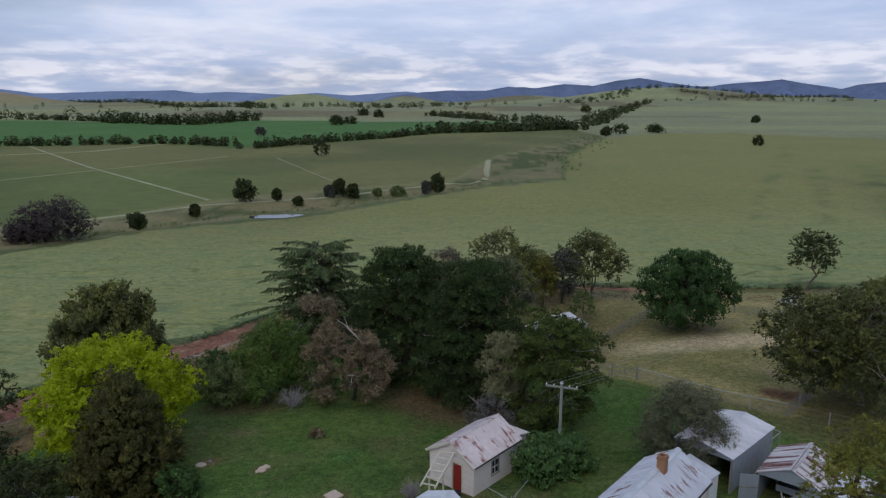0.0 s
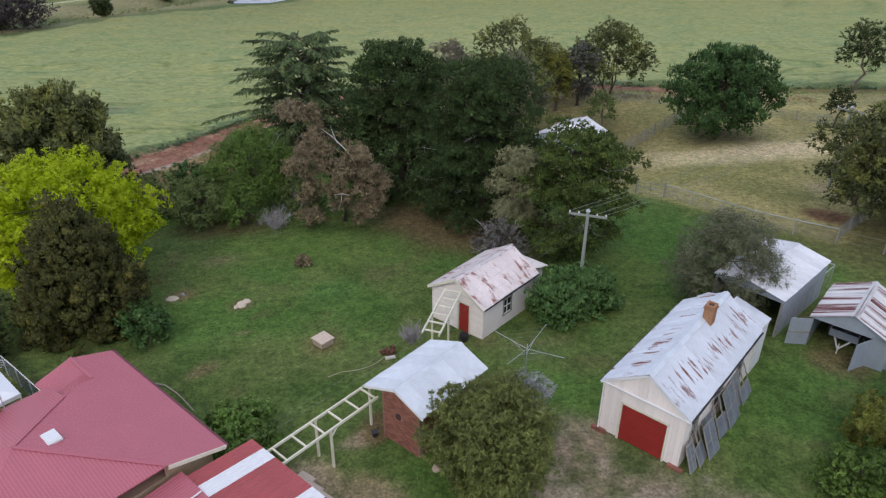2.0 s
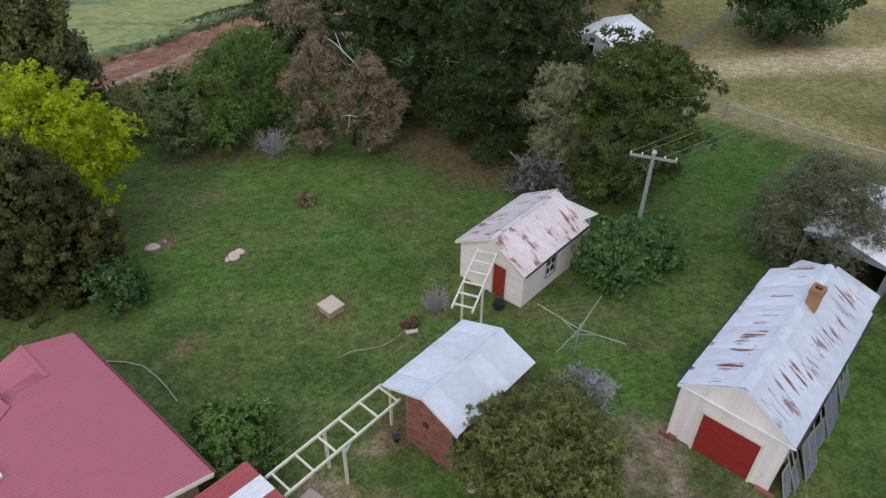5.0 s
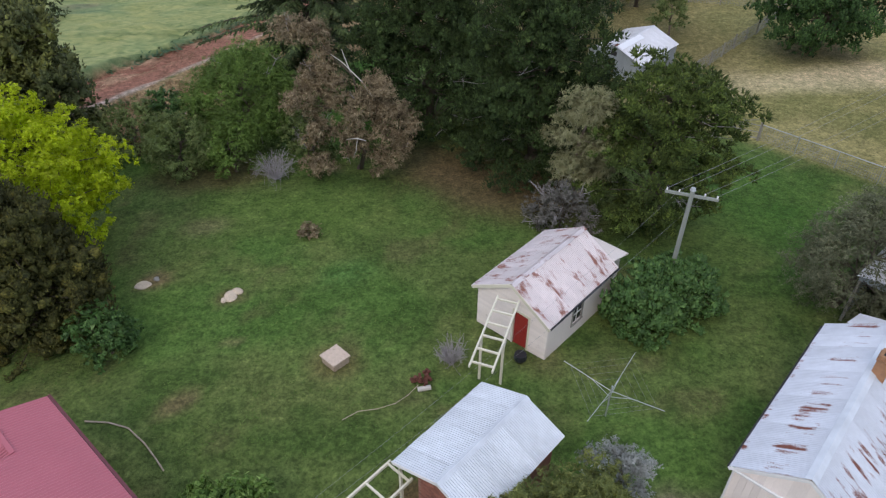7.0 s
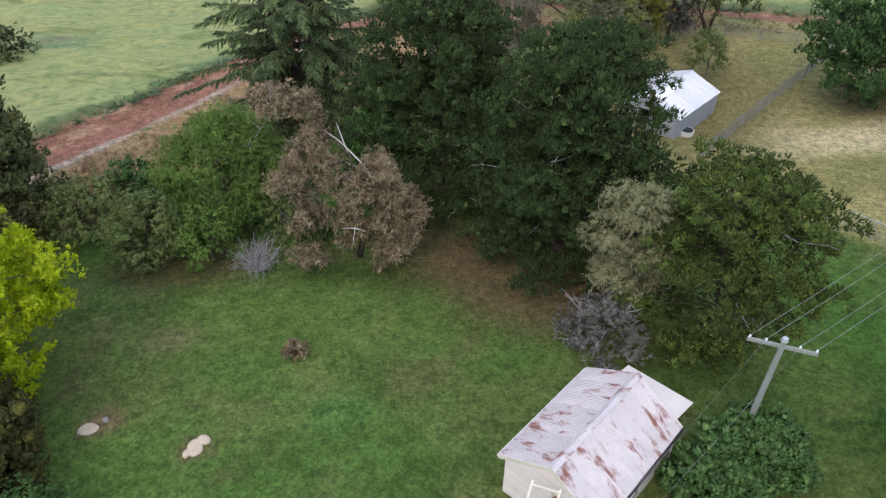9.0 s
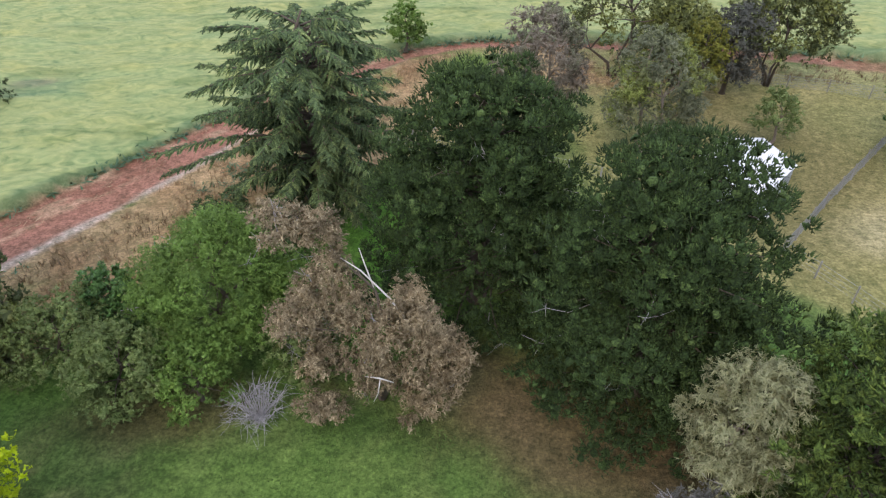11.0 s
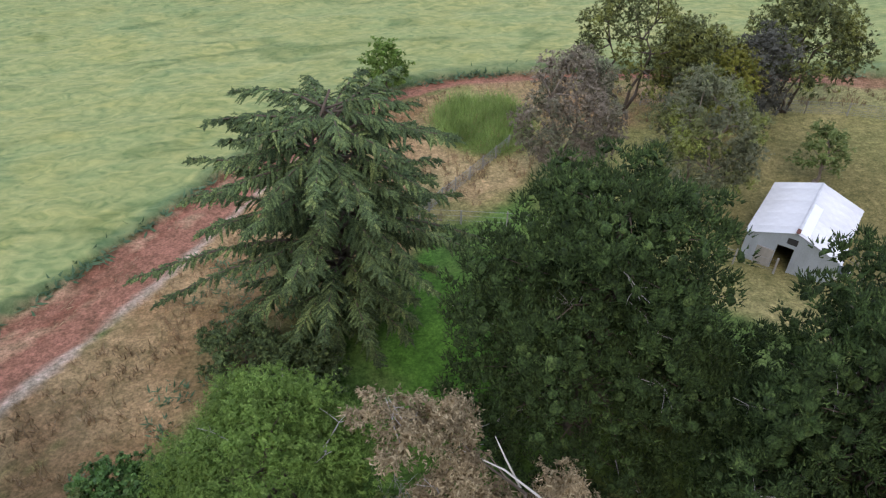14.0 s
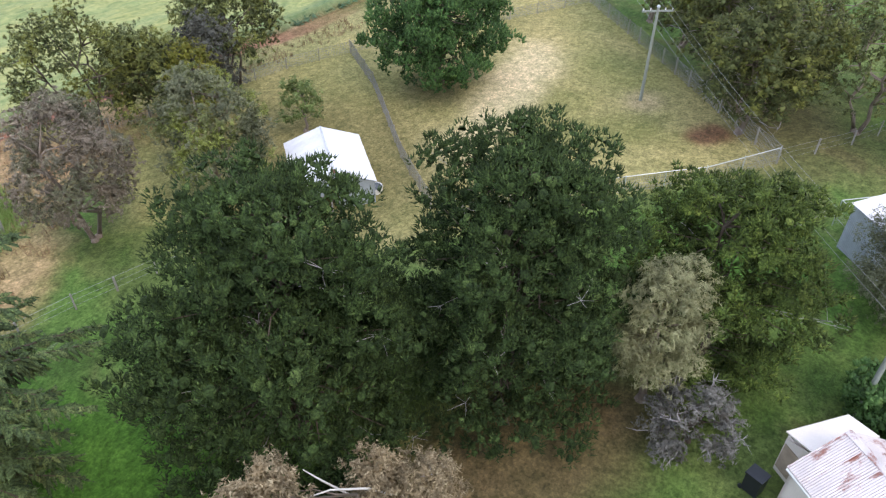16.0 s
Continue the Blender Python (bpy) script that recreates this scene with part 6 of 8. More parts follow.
tub = thing("bucket", "dark blue plastic bucket by the brick wall", "bucket", bs.matrix_basis @ pose(-BH + 0.15, -0.35, 0))
part("bucket_body", Geo().tube([(0, 0, 0), (0, 0, 0.26)], [0.12, 0.16], 12), M["black"], tub)
part("rim", Geo().tube([(0, 0, 0.26), (0, 0, 0.285)], 0.17, 12), M["black"], tub)

# --- covered walk: two stretches of open pergola beams
def pergola(x0, y0, length, posts, z=2.3, width=1.05, tilt=0.0, label="open cream-painted timber pergola over the garden walk", rungs=6, yaw=YAW):
    p = thing("pergola", label, "pergola", at(x0, y0, 0, yaw), "walk pergolas")
    for sx in (-1, 1):
        part("rail", Geo().beam((sx * width / 2, 0, z), (sx * width / 2, length, z + tilt), 0.07, 0.13), M["cream_timber"], p)
    for k in range(rungs):
        yy = 0.25 + (length - 0.4) * k / (rungs - 1)
        part("cross_bar", Geo().beam((-width / 2, yy, z + 0.02 + tilt * yy / length), (width / 2, yy, z + 0.02 + tilt * yy / length), 0.07, 0.08), M["cream_timber"], p)
    for yy in posts:
        for sx in (-1, 1):
            part("post", Geo().box(sx * width / 2 - 0.05, sx * width / 2 + 0.05, yy - 0.05, yy + 0.05, -0.15, z + tilt * yy / length - 0.05), M["cream_timber"], p)
        part("brace", Geo().beam((width / 2, yy, z - 0.45), (width / 2, yy + 0.4, z - 0.03), 0.05, 0.06), M["cream_timber"], p)
    return p


pergola(-7.45, 30.4, 5.6, (2.65,))
pergola(-0.96, 39.15, 3.9, (1.6,), z=2.3, width=0.95, tilt=0.42, rungs=6, yaw=-19)

# --- homestead with red roof, in its own frame: x along the garden eave, y from that eave into the house
HX, HY = -17.0, 36.85
house = thing("homestead", "low homestead with hipped dull red iron roof and tan walls", "house", pose(HX, HY, 0.0, 0, 0, YAW))
HZ = 2.95
SL_ = 0.30


def hp(a, b, z):
    return (a, -b, z)


def pz1(b):
    return HZ + SL_ * b


apex = (5.75, 6.2)
# roof planes as ribbed sheets under cut polygons
def ribbed_plane(name, poly, dirv, material, parent, pitch=0.13, label=""):
    """A roof plane cut to a polygon, with raised ribs that run along dirv."""
    g = Geo().slab(poly, 0.05)
    ob = part(name, g, material, parent, label)
    P = [Vector(p) for p in poly]
    nrm = (P[1] - P[0]).cross(P[2] - P[0]).normalized()
    if nrm.z < 0:
        nrm = -nrm
    dv = Vector(dirv)
    dv = (dv - nrm * dv.dot(nrm)).normalized()
    sv = nrm.cross(dv)
    s_all = [p.dot(sv) for p in P]
    ribs = Geo()
    s = min(s_all) + pitch * 0.5
    while s < max(s_all):
        hits = []
        for i in range(len(P)):
            a, b = P[i], P[(i + 1) % len(P)]
            sa, sb = a.dot(sv) - s, b.dot(sv) - s
            if sa * sb < 0:
                hits.append(a + (b - a) * (sa / (sa - sb)))
        hits.sort(key=lambda q: q.dot(dv))
        for a, b in zip(hits[::2], hits[1::2]):
            n = len(ribs.v)
            w, h = 0.03, 0.016
            for q in (a, b):
                ribs.v += [tuple(q - sv * w + nrm * 0.001), tuple(q + nrm * h), tuple(q + sv * w + nrm * 0.001)]
            ribs.f += [(n, n + 3, n + 4, n + 1), (n + 1, n + 4, n + 5, n + 2)]
        s += pitch
    if ribs.v:
        # ribs coloured paler than the sheet, as if they caught the light
        part("roof_ribs", ribs, M["lit_rib"], ob)
    return ob


az = pz1(apex[1])
P1 = [hp(0, -0.15, pz1(-0.15)), hp(9.85, -0.15, pz1(-0.15)), hp(9.85, 2.35, pz1(2.35)), hp(apex[0], apex[1], az), hp(3.1, 3.3, pz1(3.3)), hp(2.2, 1.75, pz1(1.75)), hp(-0.1, 1.75, pz1(1.75))]
ribbed_plane("roof_plane", P1, (0, 1, 0), M["red_roof"], house)
ez2 = pz1(2.35)
P2 = [hp(9.85, 2.35, ez2), hp(9.85, 10.2, ez2), hp(apex[0], apex[1], az)]
ribbed_plane("roof_plane", P2, (1, 0, 0), M["red_roof"], house)
ribbed_plane("roof_plane", [hp(9.85, 10.2, ez2), hp(1.4, 10.2, ez2), hp(apex[0], apex[1], az)], (0, 1, 0), M["red_roof"], house)
ribbed_plane("roof_plane", [hp(1.4, 10.2, ez2), hp(1.4, 3.4, ez2 - 0.1), hp(3.1, 3.3, pz1(3.3)), hp(apex[0], apex[1], az)], (1, 0, 0), M["red_roof"], house)
ribbed_plane("roof_plane", [hp(-0.1, 1.75, pz1(1.75)), hp(2.2, 1.75, pz1(1.75)), hp(3.1, 3.3, pz1(3.3) - 0.02), hp(1.4, 3.4, HZ + 0.02), hp(-0.1, 3.5, HZ)], (0, 1, 0), M["red_roof"], house)
for a, b in ((P1[3], P1[2]), (P1[3], P1[4]), (P1[6], P1[5])):
    part("ridge_cap", Geo().beam(Vector(a) + Vector((0, 0, 0.03)), Vector(b) + Vector((0, 0, 0.03)), 0.16, 0.03), M["red_roof"], house)
part("fascia", Geo().beam(Vector(P1[1]) + Vector((0.03, 0, -0.1)), Vector(P1[2]) + Vector((0.03, 0, -0.1)), 0.04, 0.18), M["cream_timber"], house)
part("gutter", Geo().beam(hp(-0.05, -0.22, HZ - 0.12), hp(9.9, -0.22, HZ - 0.12), 0.11, 0.1), M["maroon"], house)
part("gutter", Geo().beam(hp(-0.18, 1.75, HZ + 0.1), hp(-0.18, 3.5, HZ - 0.08), 0.1, 0.1), M["dark"], house)
part("house_wall", Geo().box(0.35, 9.5, -9.8, -0.35, -0.3, HZ - 0.12), M["tan_wall"], house)
part("gable_infill", Geo().slab([hp(9.52, 0.3, HZ - 0.1), hp(9.52, 2.4, HZ - 0.1), hp(9.52, 2.4, ez2 - 0.12)], 0.03), M["tan_wall"], house)
sk = part("skylight", Geo().beam(hp(5.5, 4.9, pz1(4.9) + 0.05), hp(6.3, 4.9, pz1(4.9) + 0.05), 0.55, 0.10), M["white"], house, "white framed roof skylight")
part("skylight_pane", Geo().beam(hp(5.58, 4.9, pz1(4.9) + 0.12), hp(6.22, 4.9, pz1(4.9) + 0.12), 0.42, 0.02), M["clear_ver"], sk)
hc = part("chimney", Geo().box(1.15, 1.75, -6.2, -5.4, 2.2, 4.35), M["tanbrick"], house, "squat brick chimney with concrete cap")
part("chimney_cap", Geo().box(1.05, 1.85, -6.3, -5.3, 4.35, 4.45), M["concrete"], hc)
part("chimney_pot", Geo().tube([(1.45, -5.8, 4.45), (1.45, -5.8, 4.75)], [0.28, 0.22], 8), M["concrete"], hc)
an = part("aerial", Geo().tube([(1.95, -5.3, 3.4), (1.95, -5.3, 6.2)], 0.02, 5).tube([(1.95, -5.3, 5.9), (1.4, -4.7, 5.9)], 0.014, 4), M["metal"], house, "thin metal television aerial")
for k in range(5):
    part("aerial_rod", Geo().tube([(1.85 - 0.1 * k - 0.25, -5.2 + 0.11 * k - 0.22, 5.9), (1.85 - 0.1 * k + 0.25, -5.2 + 0.11 * k + 0.22, 5.9)], 0.008, 4), M["metal"], an)
# side verandah roof, red with milky sheets
ver = part("side_verandah", Geo().box(10.05, 16.6, -1.9, -1.8, 2.55, 2.72), M["cream_timber"], house, "side verandah roofed in red and milky sheets")
xs = 10.05
while xs < 16.9:
    milky = 10.75 <= xs < 11.5 or 13.85 <= xs < 14.6
    w = 0.40
    part("roof_sheet", corrugated(w + 0.02, 3.25, 0.12, 0.014), M["clear_ver"] if milky else M["red_ver"], ver, m=Matrix.Translation((xs, -1.95, 2.80)) @ pose(0, 0, 0, -5.0, 0, 0))
    xs += w
for xx in (10.2, 13.0, 16.0):
    part("post", Geo().box(xx, xx + 0.1, 1.02, 1.12, -0.3, 2.5), M["cream_timber"], ver)
part("beam", Geo().box(10.05, 16.9, 1.0, 1.1, 2.38, 2.52), M["cream_timber"], ver)
low = part("rear_verandah", Geo().box(9.9, 14.5, -6.9, -6.8, 2.3, 2.45), M["cream_timber"], house, "lower dark red lean-to roof")
ribbed_plane("roof_plane", [hp(9.75, 1.85, 2.88), hp(13.4, 1.85, 2.78), hp(13.4, 7.2, 2.42), hp(9.75, 7.2, 2.52)], (0, 1, 0), M["red_roof"], low, 0.14)
part("capping", Geo().beam(hp(11.3, 1.9, 2.92), hp(11.3, 6.8, 2.6), 0.05, 0.05), M["white"], low)
part("post", Geo().box(13.2, 13.3, -7.1, -7.0, -0.3, 2.4), M["cream_timber"], low)

# white gazebo and smoked panel fence beside the homestead
gz = thing("gazebo", "white canvas pop-up gazebo on thin steel legs", "gazebo", pose(-22.9, 34.9, ground(-22.9, 34.9), 0, 0, YAW))
cg = Geo()
cg.v = [(-1.5, -1.5, 2.1), (1.5, -1.5, 2.1), (1.5, 1.5, 2.1), (-1.5, 1.5, 2.1), (-0.6, -0.6, 2.42), (0.6, -0.6, 2.42), (0.6, 0.6, 2.42), (-0.6, 0.6, 2.42), (0, 0, 2.75), (-1.5, -1.5, 1.88), (1.5, -1.5, 1.88), (1.5, 1.5, 1.88), (-1.5, 1.5, 1.88)]
cg.f = [(0, 1, 5, 4), (1, 2, 6, 5), (2, 3, 7, 6), (3, 0, 4, 7), (4, 5, 8), (5, 6, 8), (6, 7, 8), (7, 4, 8), (9, 10, 1, 0), (10, 11, 2, 1), (11, 12, 3, 2), (12, 9, 0, 3)]
part("canopy", cg, M["pvc"], gz)
for sx in (-1, 1):
    for sy in (-1, 1):
        part("leg", Geo().tube([(sx * 1.46, sy * 1.46, 0), (sx * 1.46, sy * 1.46, 2.08)], 0.025, 6), M["white"], gz)
pf = thing("panel_fence", "smoked grey panel fence with a pale top rail", "fence", pose(0, 0, 0))
a, b = Vector((-30.5, 44.2, 0)), Vector((-20.3, 35.9, 0))
for k in range(8):
    p, q = a.lerp(b, k / 8), a.lerp(b, (k + 1) / 8)
    zp, zq = ground(p.x, p.y), ground(q.x, q.y)
    part("fence_panel", Geo().slab([(p.x, p.y, zp + 0.05), (q.x, q.y, zq + 0.05), (q.x, q.y, zq + 1.25), (p.x, p.y, zp + 1.25)], 0.02), M["fence_glass"], pf)
    part("post", Geo().box(q.x - 0.03, q.x + 0.03, q.y - 0.03, q.y + 0.03, zq - 0.1, zq + 1.3), M["metal"], pf)
    part("top_rail", Geo().tube([(p.x, p.y, zp + 1.3), (q.x, q.y, zq + 1.3)], 0.025, 5), M["white"], pf)

# --- small white stable in the far paddock
st = thing("stable", "small grey stable with bright white iron roof", "shed", at(11.2, 76.7, -0.1, -41.7))
WE, WR, WH, WL = 1.92, 2.85, 2.5, 6.2
part("side_wall", Geo().box(-WH, -WH + 0.06, 0.05, WL, -0.3, WE), M["grey_iron"], st)
part("side_wall", Geo().box(WH - 0.06, WH, 0.05, WL, -0.3, WE), M["grey_iron"], st)
part("back_wall", gable_wall(Geo(), WH, WL - 0.06, WL, WE, WR - 0.03), M["grey_iron"], st)
g = Geo().box(-WH, -0.75, 0.0, 0.05, -0.3, WE).box(0.15, WH, 0.0, 0.05, -0.3, WE).box(-0.75, 0.15, 0.0, 0.05, 1.75, WE)
n0 = len(g.v)
g.v += [(-WH, 0, WE), (WH, 0, WE), (0, 0, WR - 0.03), (-WH, 0.05, WE), (WH, 0.05, WE), (0, 0.05, WR - 0.03)]
g.f += [(n0, n0 + 1, n0 + 2), (n0 + 5, n0 + 4, n0 + 3)]
part("front_wall", g, M["grey_iron"], st)
part("loft_hatch", Geo().box(-0.35, 0.2, -0.02, -0.003, 2.0, 2.4), M["dark"], st)
gable_roof(st, WH, -0.1, WL + 0.1, WE, WR, M["white_iron"], 0.12, seed=17)
ridge_cap(st, -0.12, WL + 0.12, WR + 0.045, M["white_iron"])
part("ridge_light", Geo().slab([(0.12, 0.1, WR + 0.03), (0.62, 0.1, WR - 0.16), (0.62, 3.6, WR - 0.16), (0.12, 3.6, WR + 0.03)], 0.04), M["pvc"], st, "white translucent roof strip beside the ridge")
part("rusted_flashing", Geo().slab([(-0.1, -0.14, WR + 0.09), (0.12, -0.14, WR + 0.08), (0.12, 0.35, WR + 0.08), (-0.1, 0.35, WR + 0.09)], 0.02), M["rustmetal"], st)
sd = part("door", Geo().box(-1.75, -0.8, -0.07, -0.03, -0.2, 1.3), M["old_wood"], st, "weathered timber half door swung back")
for k in range(4):
    part("board", Geo().box(-1.73 + k * 0.235, -1.52 + k * 0.235, -0.085, -0.07, -0.18, 1.28), M["old_wood"], sd)
tank = thing("water_trough", "small round white trough beside the stable", "trough", at(14.1, 75.9, 0.0))
part("trough_body", Geo().tube([(0, 0, 0), (0, 0, 0.45)], [0.5, 0.55], 16), M["white"], tank)
part("water_surface", Geo().tube([(0, 0, 0.452), (0, 0, 0.456)], 0.48, 16), M["water"], tank)


# ---------------------------------------------------------------- yard things
hz = 1.7
hst = thing("clothes_hoist", "rotary clothes hoist with four bare steel arms", "clothes hoist", at(4.2, 38.75, 0, 0))
part("mast", Geo().tube([(0, 0, -0.1), (0, 0, hz + 0.15)], 0.03, 8), M["metal"], hst)
for k in range(4):
    a = radians(90 * k + 55)
    part("arm", Geo().tube([(0, 0, hz - 0.15), (2.15 * math.cos(a), 2.15 * math.sin(a), hz + 0.2)], 0.014, 6), M["metal"], hst)
    part("strut", Geo().tube([(0, 0, hz - 0.5), (0.9 * math.cos(a), 0.9 * math.sin(a), hz)], 0.012, 5), M["metal"], hst)
for rr in (0.7, 1.1, 1.5, 1.85):
    wl_ = Geo()
    for k in range(4):
        a, b = radians(90 * k + 55), radians(90 * k + 145)
        zz = hz - 0.15 + 0.35 * rr / 2.05
        wl_.tube([(rr * math.cos(a), rr * math.sin(a), zz), (rr * math.cos(b), rr * math.sin(b), zz)], 0.004, 3)
    part("line", wl_, M["wire"], hst)

well = thing("well_cap", "square brick well box with pale concrete lid on lawn", "well", at(-7.25, 41.75, 0, -43) @ Matrix.Diagonal((0.82, 0.82, 0.9, 1)))
part("well_box", Geo().box(-0.52, 0.52, -0.5, 0.5, -0.15, 0.42), M["mortar"], well)
part("lid", Geo().box(-0.6, 0.6, -0.58, 0.58, 0.42, 0.5), M["concrete"], well, "pale concrete lid")
wb = Geo().box(-0.112, 0.112, -0.02, 0.02, -0.038, 0.038).mesh("brick")
wb.materials.append(M["stone"])
for r_ in range(6):
    for k in range(4):
        for (ox, oy, tz) in ((-0.39 + 0.25 * k + 0.06 * (r_ % 2) - 0.03, -0.51, 0), (-0.39 + 0.25 * k + 0.06 * (r_ % 2) - 0.03, 0.51, 0), (-0.53, -0.375 + 0.25 * k, 90), (0.53, -0.375 + 0.25 * k, 90)):
            part("brick", wb, None, well, m=pose(ox, oy, -0.06 + 0.086 * r_, 0, 0, tz))


def boulder(x, y, w, h, seed, label, mat="stone"):
    rng = np.random.default_rng(seed)
    bm = bmesh.new()
    bmesh.ops.create_icosphere(bm, subdivisions=3, radius=1.0)
    for v in bm.verts:
        k = 1 + 0.22 * (noise.noise(v.co * 0.8 + Vector((seed, 0, 0))))
        v.co = Vector((v.co.x * w * k, v.co.y * w * 0.75 * k, v.co.z * h * k))
    me = bpy.data.meshes.new("boulder")
    bm.to_mesh(me)
    bm.free()
    me.materials.append(M[mat])
    ob = new("boulder", me)
    ob.matrix_basis = at(x, y, 0.02, seed * 37)
    return tagged(ob, label, "stone")


boulder(-13.2, 46.25, 0.42, 0.13, 3, "flat pale broken stone lying in the lawn", "pale_slab")
boulder(-12.95, 46.65, 0.30, 0.14, 4, "small flat pale stone in the lawn", "pale_slab")
boulder(-13.45, 45.95, 0.2, 0.10, 8, "small flat pale stone in the lawn", "pale_slab")
boulder(-17.9, 47.1, 0.42, 0.10, 5, "low pale stone half sunk in grass", "pale_slab")
boulder(-17.4, 47.6, 0.18, 0.12, 9, "dark stone beside the sunken slab", "old_wood")
boulder(-0.55, 31.9, 0.3, 0.22, 6, "rough grey stone by the brick shed")

slab_rng = random.Random(23)
for k, (x, y) in enumerate(((-6.55, 31.35), (-6.1, 30.75), (-5.55, 30.2), (-5.0, 29.6), (-4.45, 29.05), (-3.9, 28.5), (-3.3, 27.9))):
    sg = Geo().box(-0.42, 0.42, -0.3, 0.3, -0.06, 0.05)
    sl = part("paving_slab", sg, M["concrete"], None, m=at(x, y, 0, -41 + slab_rng.uniform(-7, 7)))
    tagged(sl, "pale worn concrete paving slab set in bare earth", "paving slab", "slab path")
scrap = thing("scrap_heap", "small heap of rusted scrap and a pale log on grass", "scrap", at(-3.3, 40.6))
rng = random.Random(4)
for k in range(20):
    a = (rng.uniform(-0.34, 0.34), rng.uniform(-0.34, 0.34), rng.uniform(0.03, 0.2))
    b = (a[0] + rng.uniform(-0.2, 0.2), a[1] + rng.uniform(-0.2, 0.2), rng.uniform(0.15, 0.5))
    part("rusted_bar", Geo().tube([a, b], rng.uniform(0.04, 0.09), 6), M["rustmetal"], scrap)
part("log", Geo().tube([(0.2, -0.55, 0.1), (0.55, -0.1, 0.14)], 0.11, 8), M["deadbark"], scrap, "short bleached log")
hose = thing("garden_hose", "pale hose lying in a curve on the lawn", "hose", at(-4.4, 39.2, 0, 0))
part("hose_run", Geo().tube([(0.9, 1.1, 0.06), (0.5, 0.55, 0.05), (0.0, 0.1, 0.05), (-0.7, -0.2, 0.05), (-1.5, -0.35, 0.05), (-2.1, -0.8, 0.05)], 0.012, 6), M["concrete"], hose)
edge_strip = thing("path_edging", "worn pale edging strip beside the homestead", "edging", at(-15.1, 37.9, 0, 0))
part("edging_strip", Geo().tube([(-1.9, 0.3, 0.03), (-0.9, 0.25, 0.04), (0.0, 0.0, 0.04), (0.9, -0.7, 0.04), (1.6, -1.4, 0.04), (2.1, -1.95, 0.03)], 0.035, 6), M["stone"], edge_strip)
pot = thing("garden_pot", "dark iron pot beside the cottage door", "pot", at(0.95, 41.9))
part("pot_body", Geo().tube([(0, 0, 0), (0, 0, 0.2), (0, 0, 0.42)], [0.2, 0.3, 0.27], 12), M["black"], pot)
bin_ = thing("wheelie_bin", "dark wheeled rubbish bin behind the cottage", "bin", at(2.9, 49.35, 0, -20))
part("bin_body", Geo().slab([(-0.28, -0.32, 0.95), (0.28, -0.32, 0.95), (0.28, 0.32, 0.95), (-0.28, 0.32, 0.95)], 0.9), M["black"], bin_)
part("lid", Geo().box(-0.31, 0.31, -0.36, 0.36, 0.95, 1.03), M["black"], bin_)
for sx in (-1, 1):
    part("wheel", Geo().tube([(sx * 0.24, 0.34, 0.1), (sx * 0.3, 0.34, 0.1)], 0.1, 12), M["black"], bin_)


# ---------------------------------------------------------------- poles, wires, fences
def power_pole(x, y, h, arm_dir, lean=(0, 0), label="grey timber power pole with crossarm and insulators"):
    p = thing("power_pole", label, "power pole", at(x, y, 0, 0))
    part("pole", Geo().tube([(0, 0, -0.3), (lean[0] * 0.5, lean[1] * 0.5, h * 0.5), (lean[0], lean[1], h)], [0.13, 0.11, 0.095], 10), M["pole_wood"], p)
    ax, ay = math.cos(radians(arm_dir)), math.sin(radians(arm_dir))
    zt = h - 0.28
    part("crossarm", Geo().beam((lean[0] - ax * 1.15, lean[1] - ay * 1.15, zt), (lean[0] + ax * 1.15, lean[1] + ay * 1.15, zt), 0.1, 0.12), M["pole_wood"], p)
    ends = []
    for s in (-1.08, -0.55, 0.55, 1.08):
        q = (lean[0] + ax * s, lean[1] + ay * s, zt + 0.06)
        part("insulator", Geo().tube([q, (q[0], q[1], q[2] + 0.07), (q[0], q[1], q[2] + 0.14)], [0.02, 0.045, 0.03], 8), M["white"], p)
        ends.append(Vector((x + q[0], y + q[1], ground(x, y) + q[2] + 0.12)))
    part("pole_cap", Geo().tube([(lean[0], lean[1], h), (lean[0], lean[1], h + 0.12)], [0.14, 0.10], 10), M["metal"], p)
    return ends


ends1 = power_pole(8.45, 46.55, 6.15, -18, (0.0, 0.0))
ends2 = power_pole(33.6, 64.8, 7.2, -52)


def cable(a, b, sag, label, r=0.009):
    pts = [tuple(a.lerp(b, t / 14) - Vector((0, 0, sag * 4 * (t / 14) * (1 - t / 14)))) for t in range(15)]
    ob = part("overhead_wire", Geo().tube(pts, r, 4), M["wire"], None)
    tagged(ob, label, "wire", "overhead wires")


for a, b in zip(ends1, ends2):
    cable(a, b, 0.5, "thin slack overhead power wire between the poles")
for k, b in enumerate(ends2):
    cable(b, Vector((75 + k * 0.6, 92 - k * 0.8, 6.5)), 0.5, "thin overhead power wire leaving the paddock pole")
for k in (1, 2):
    cable(ends1[k], Vector((-9.1 + 0.5 * k, 30.7, 3.05)), 0.5, "thin slack service wire to the homestead", 0.004)


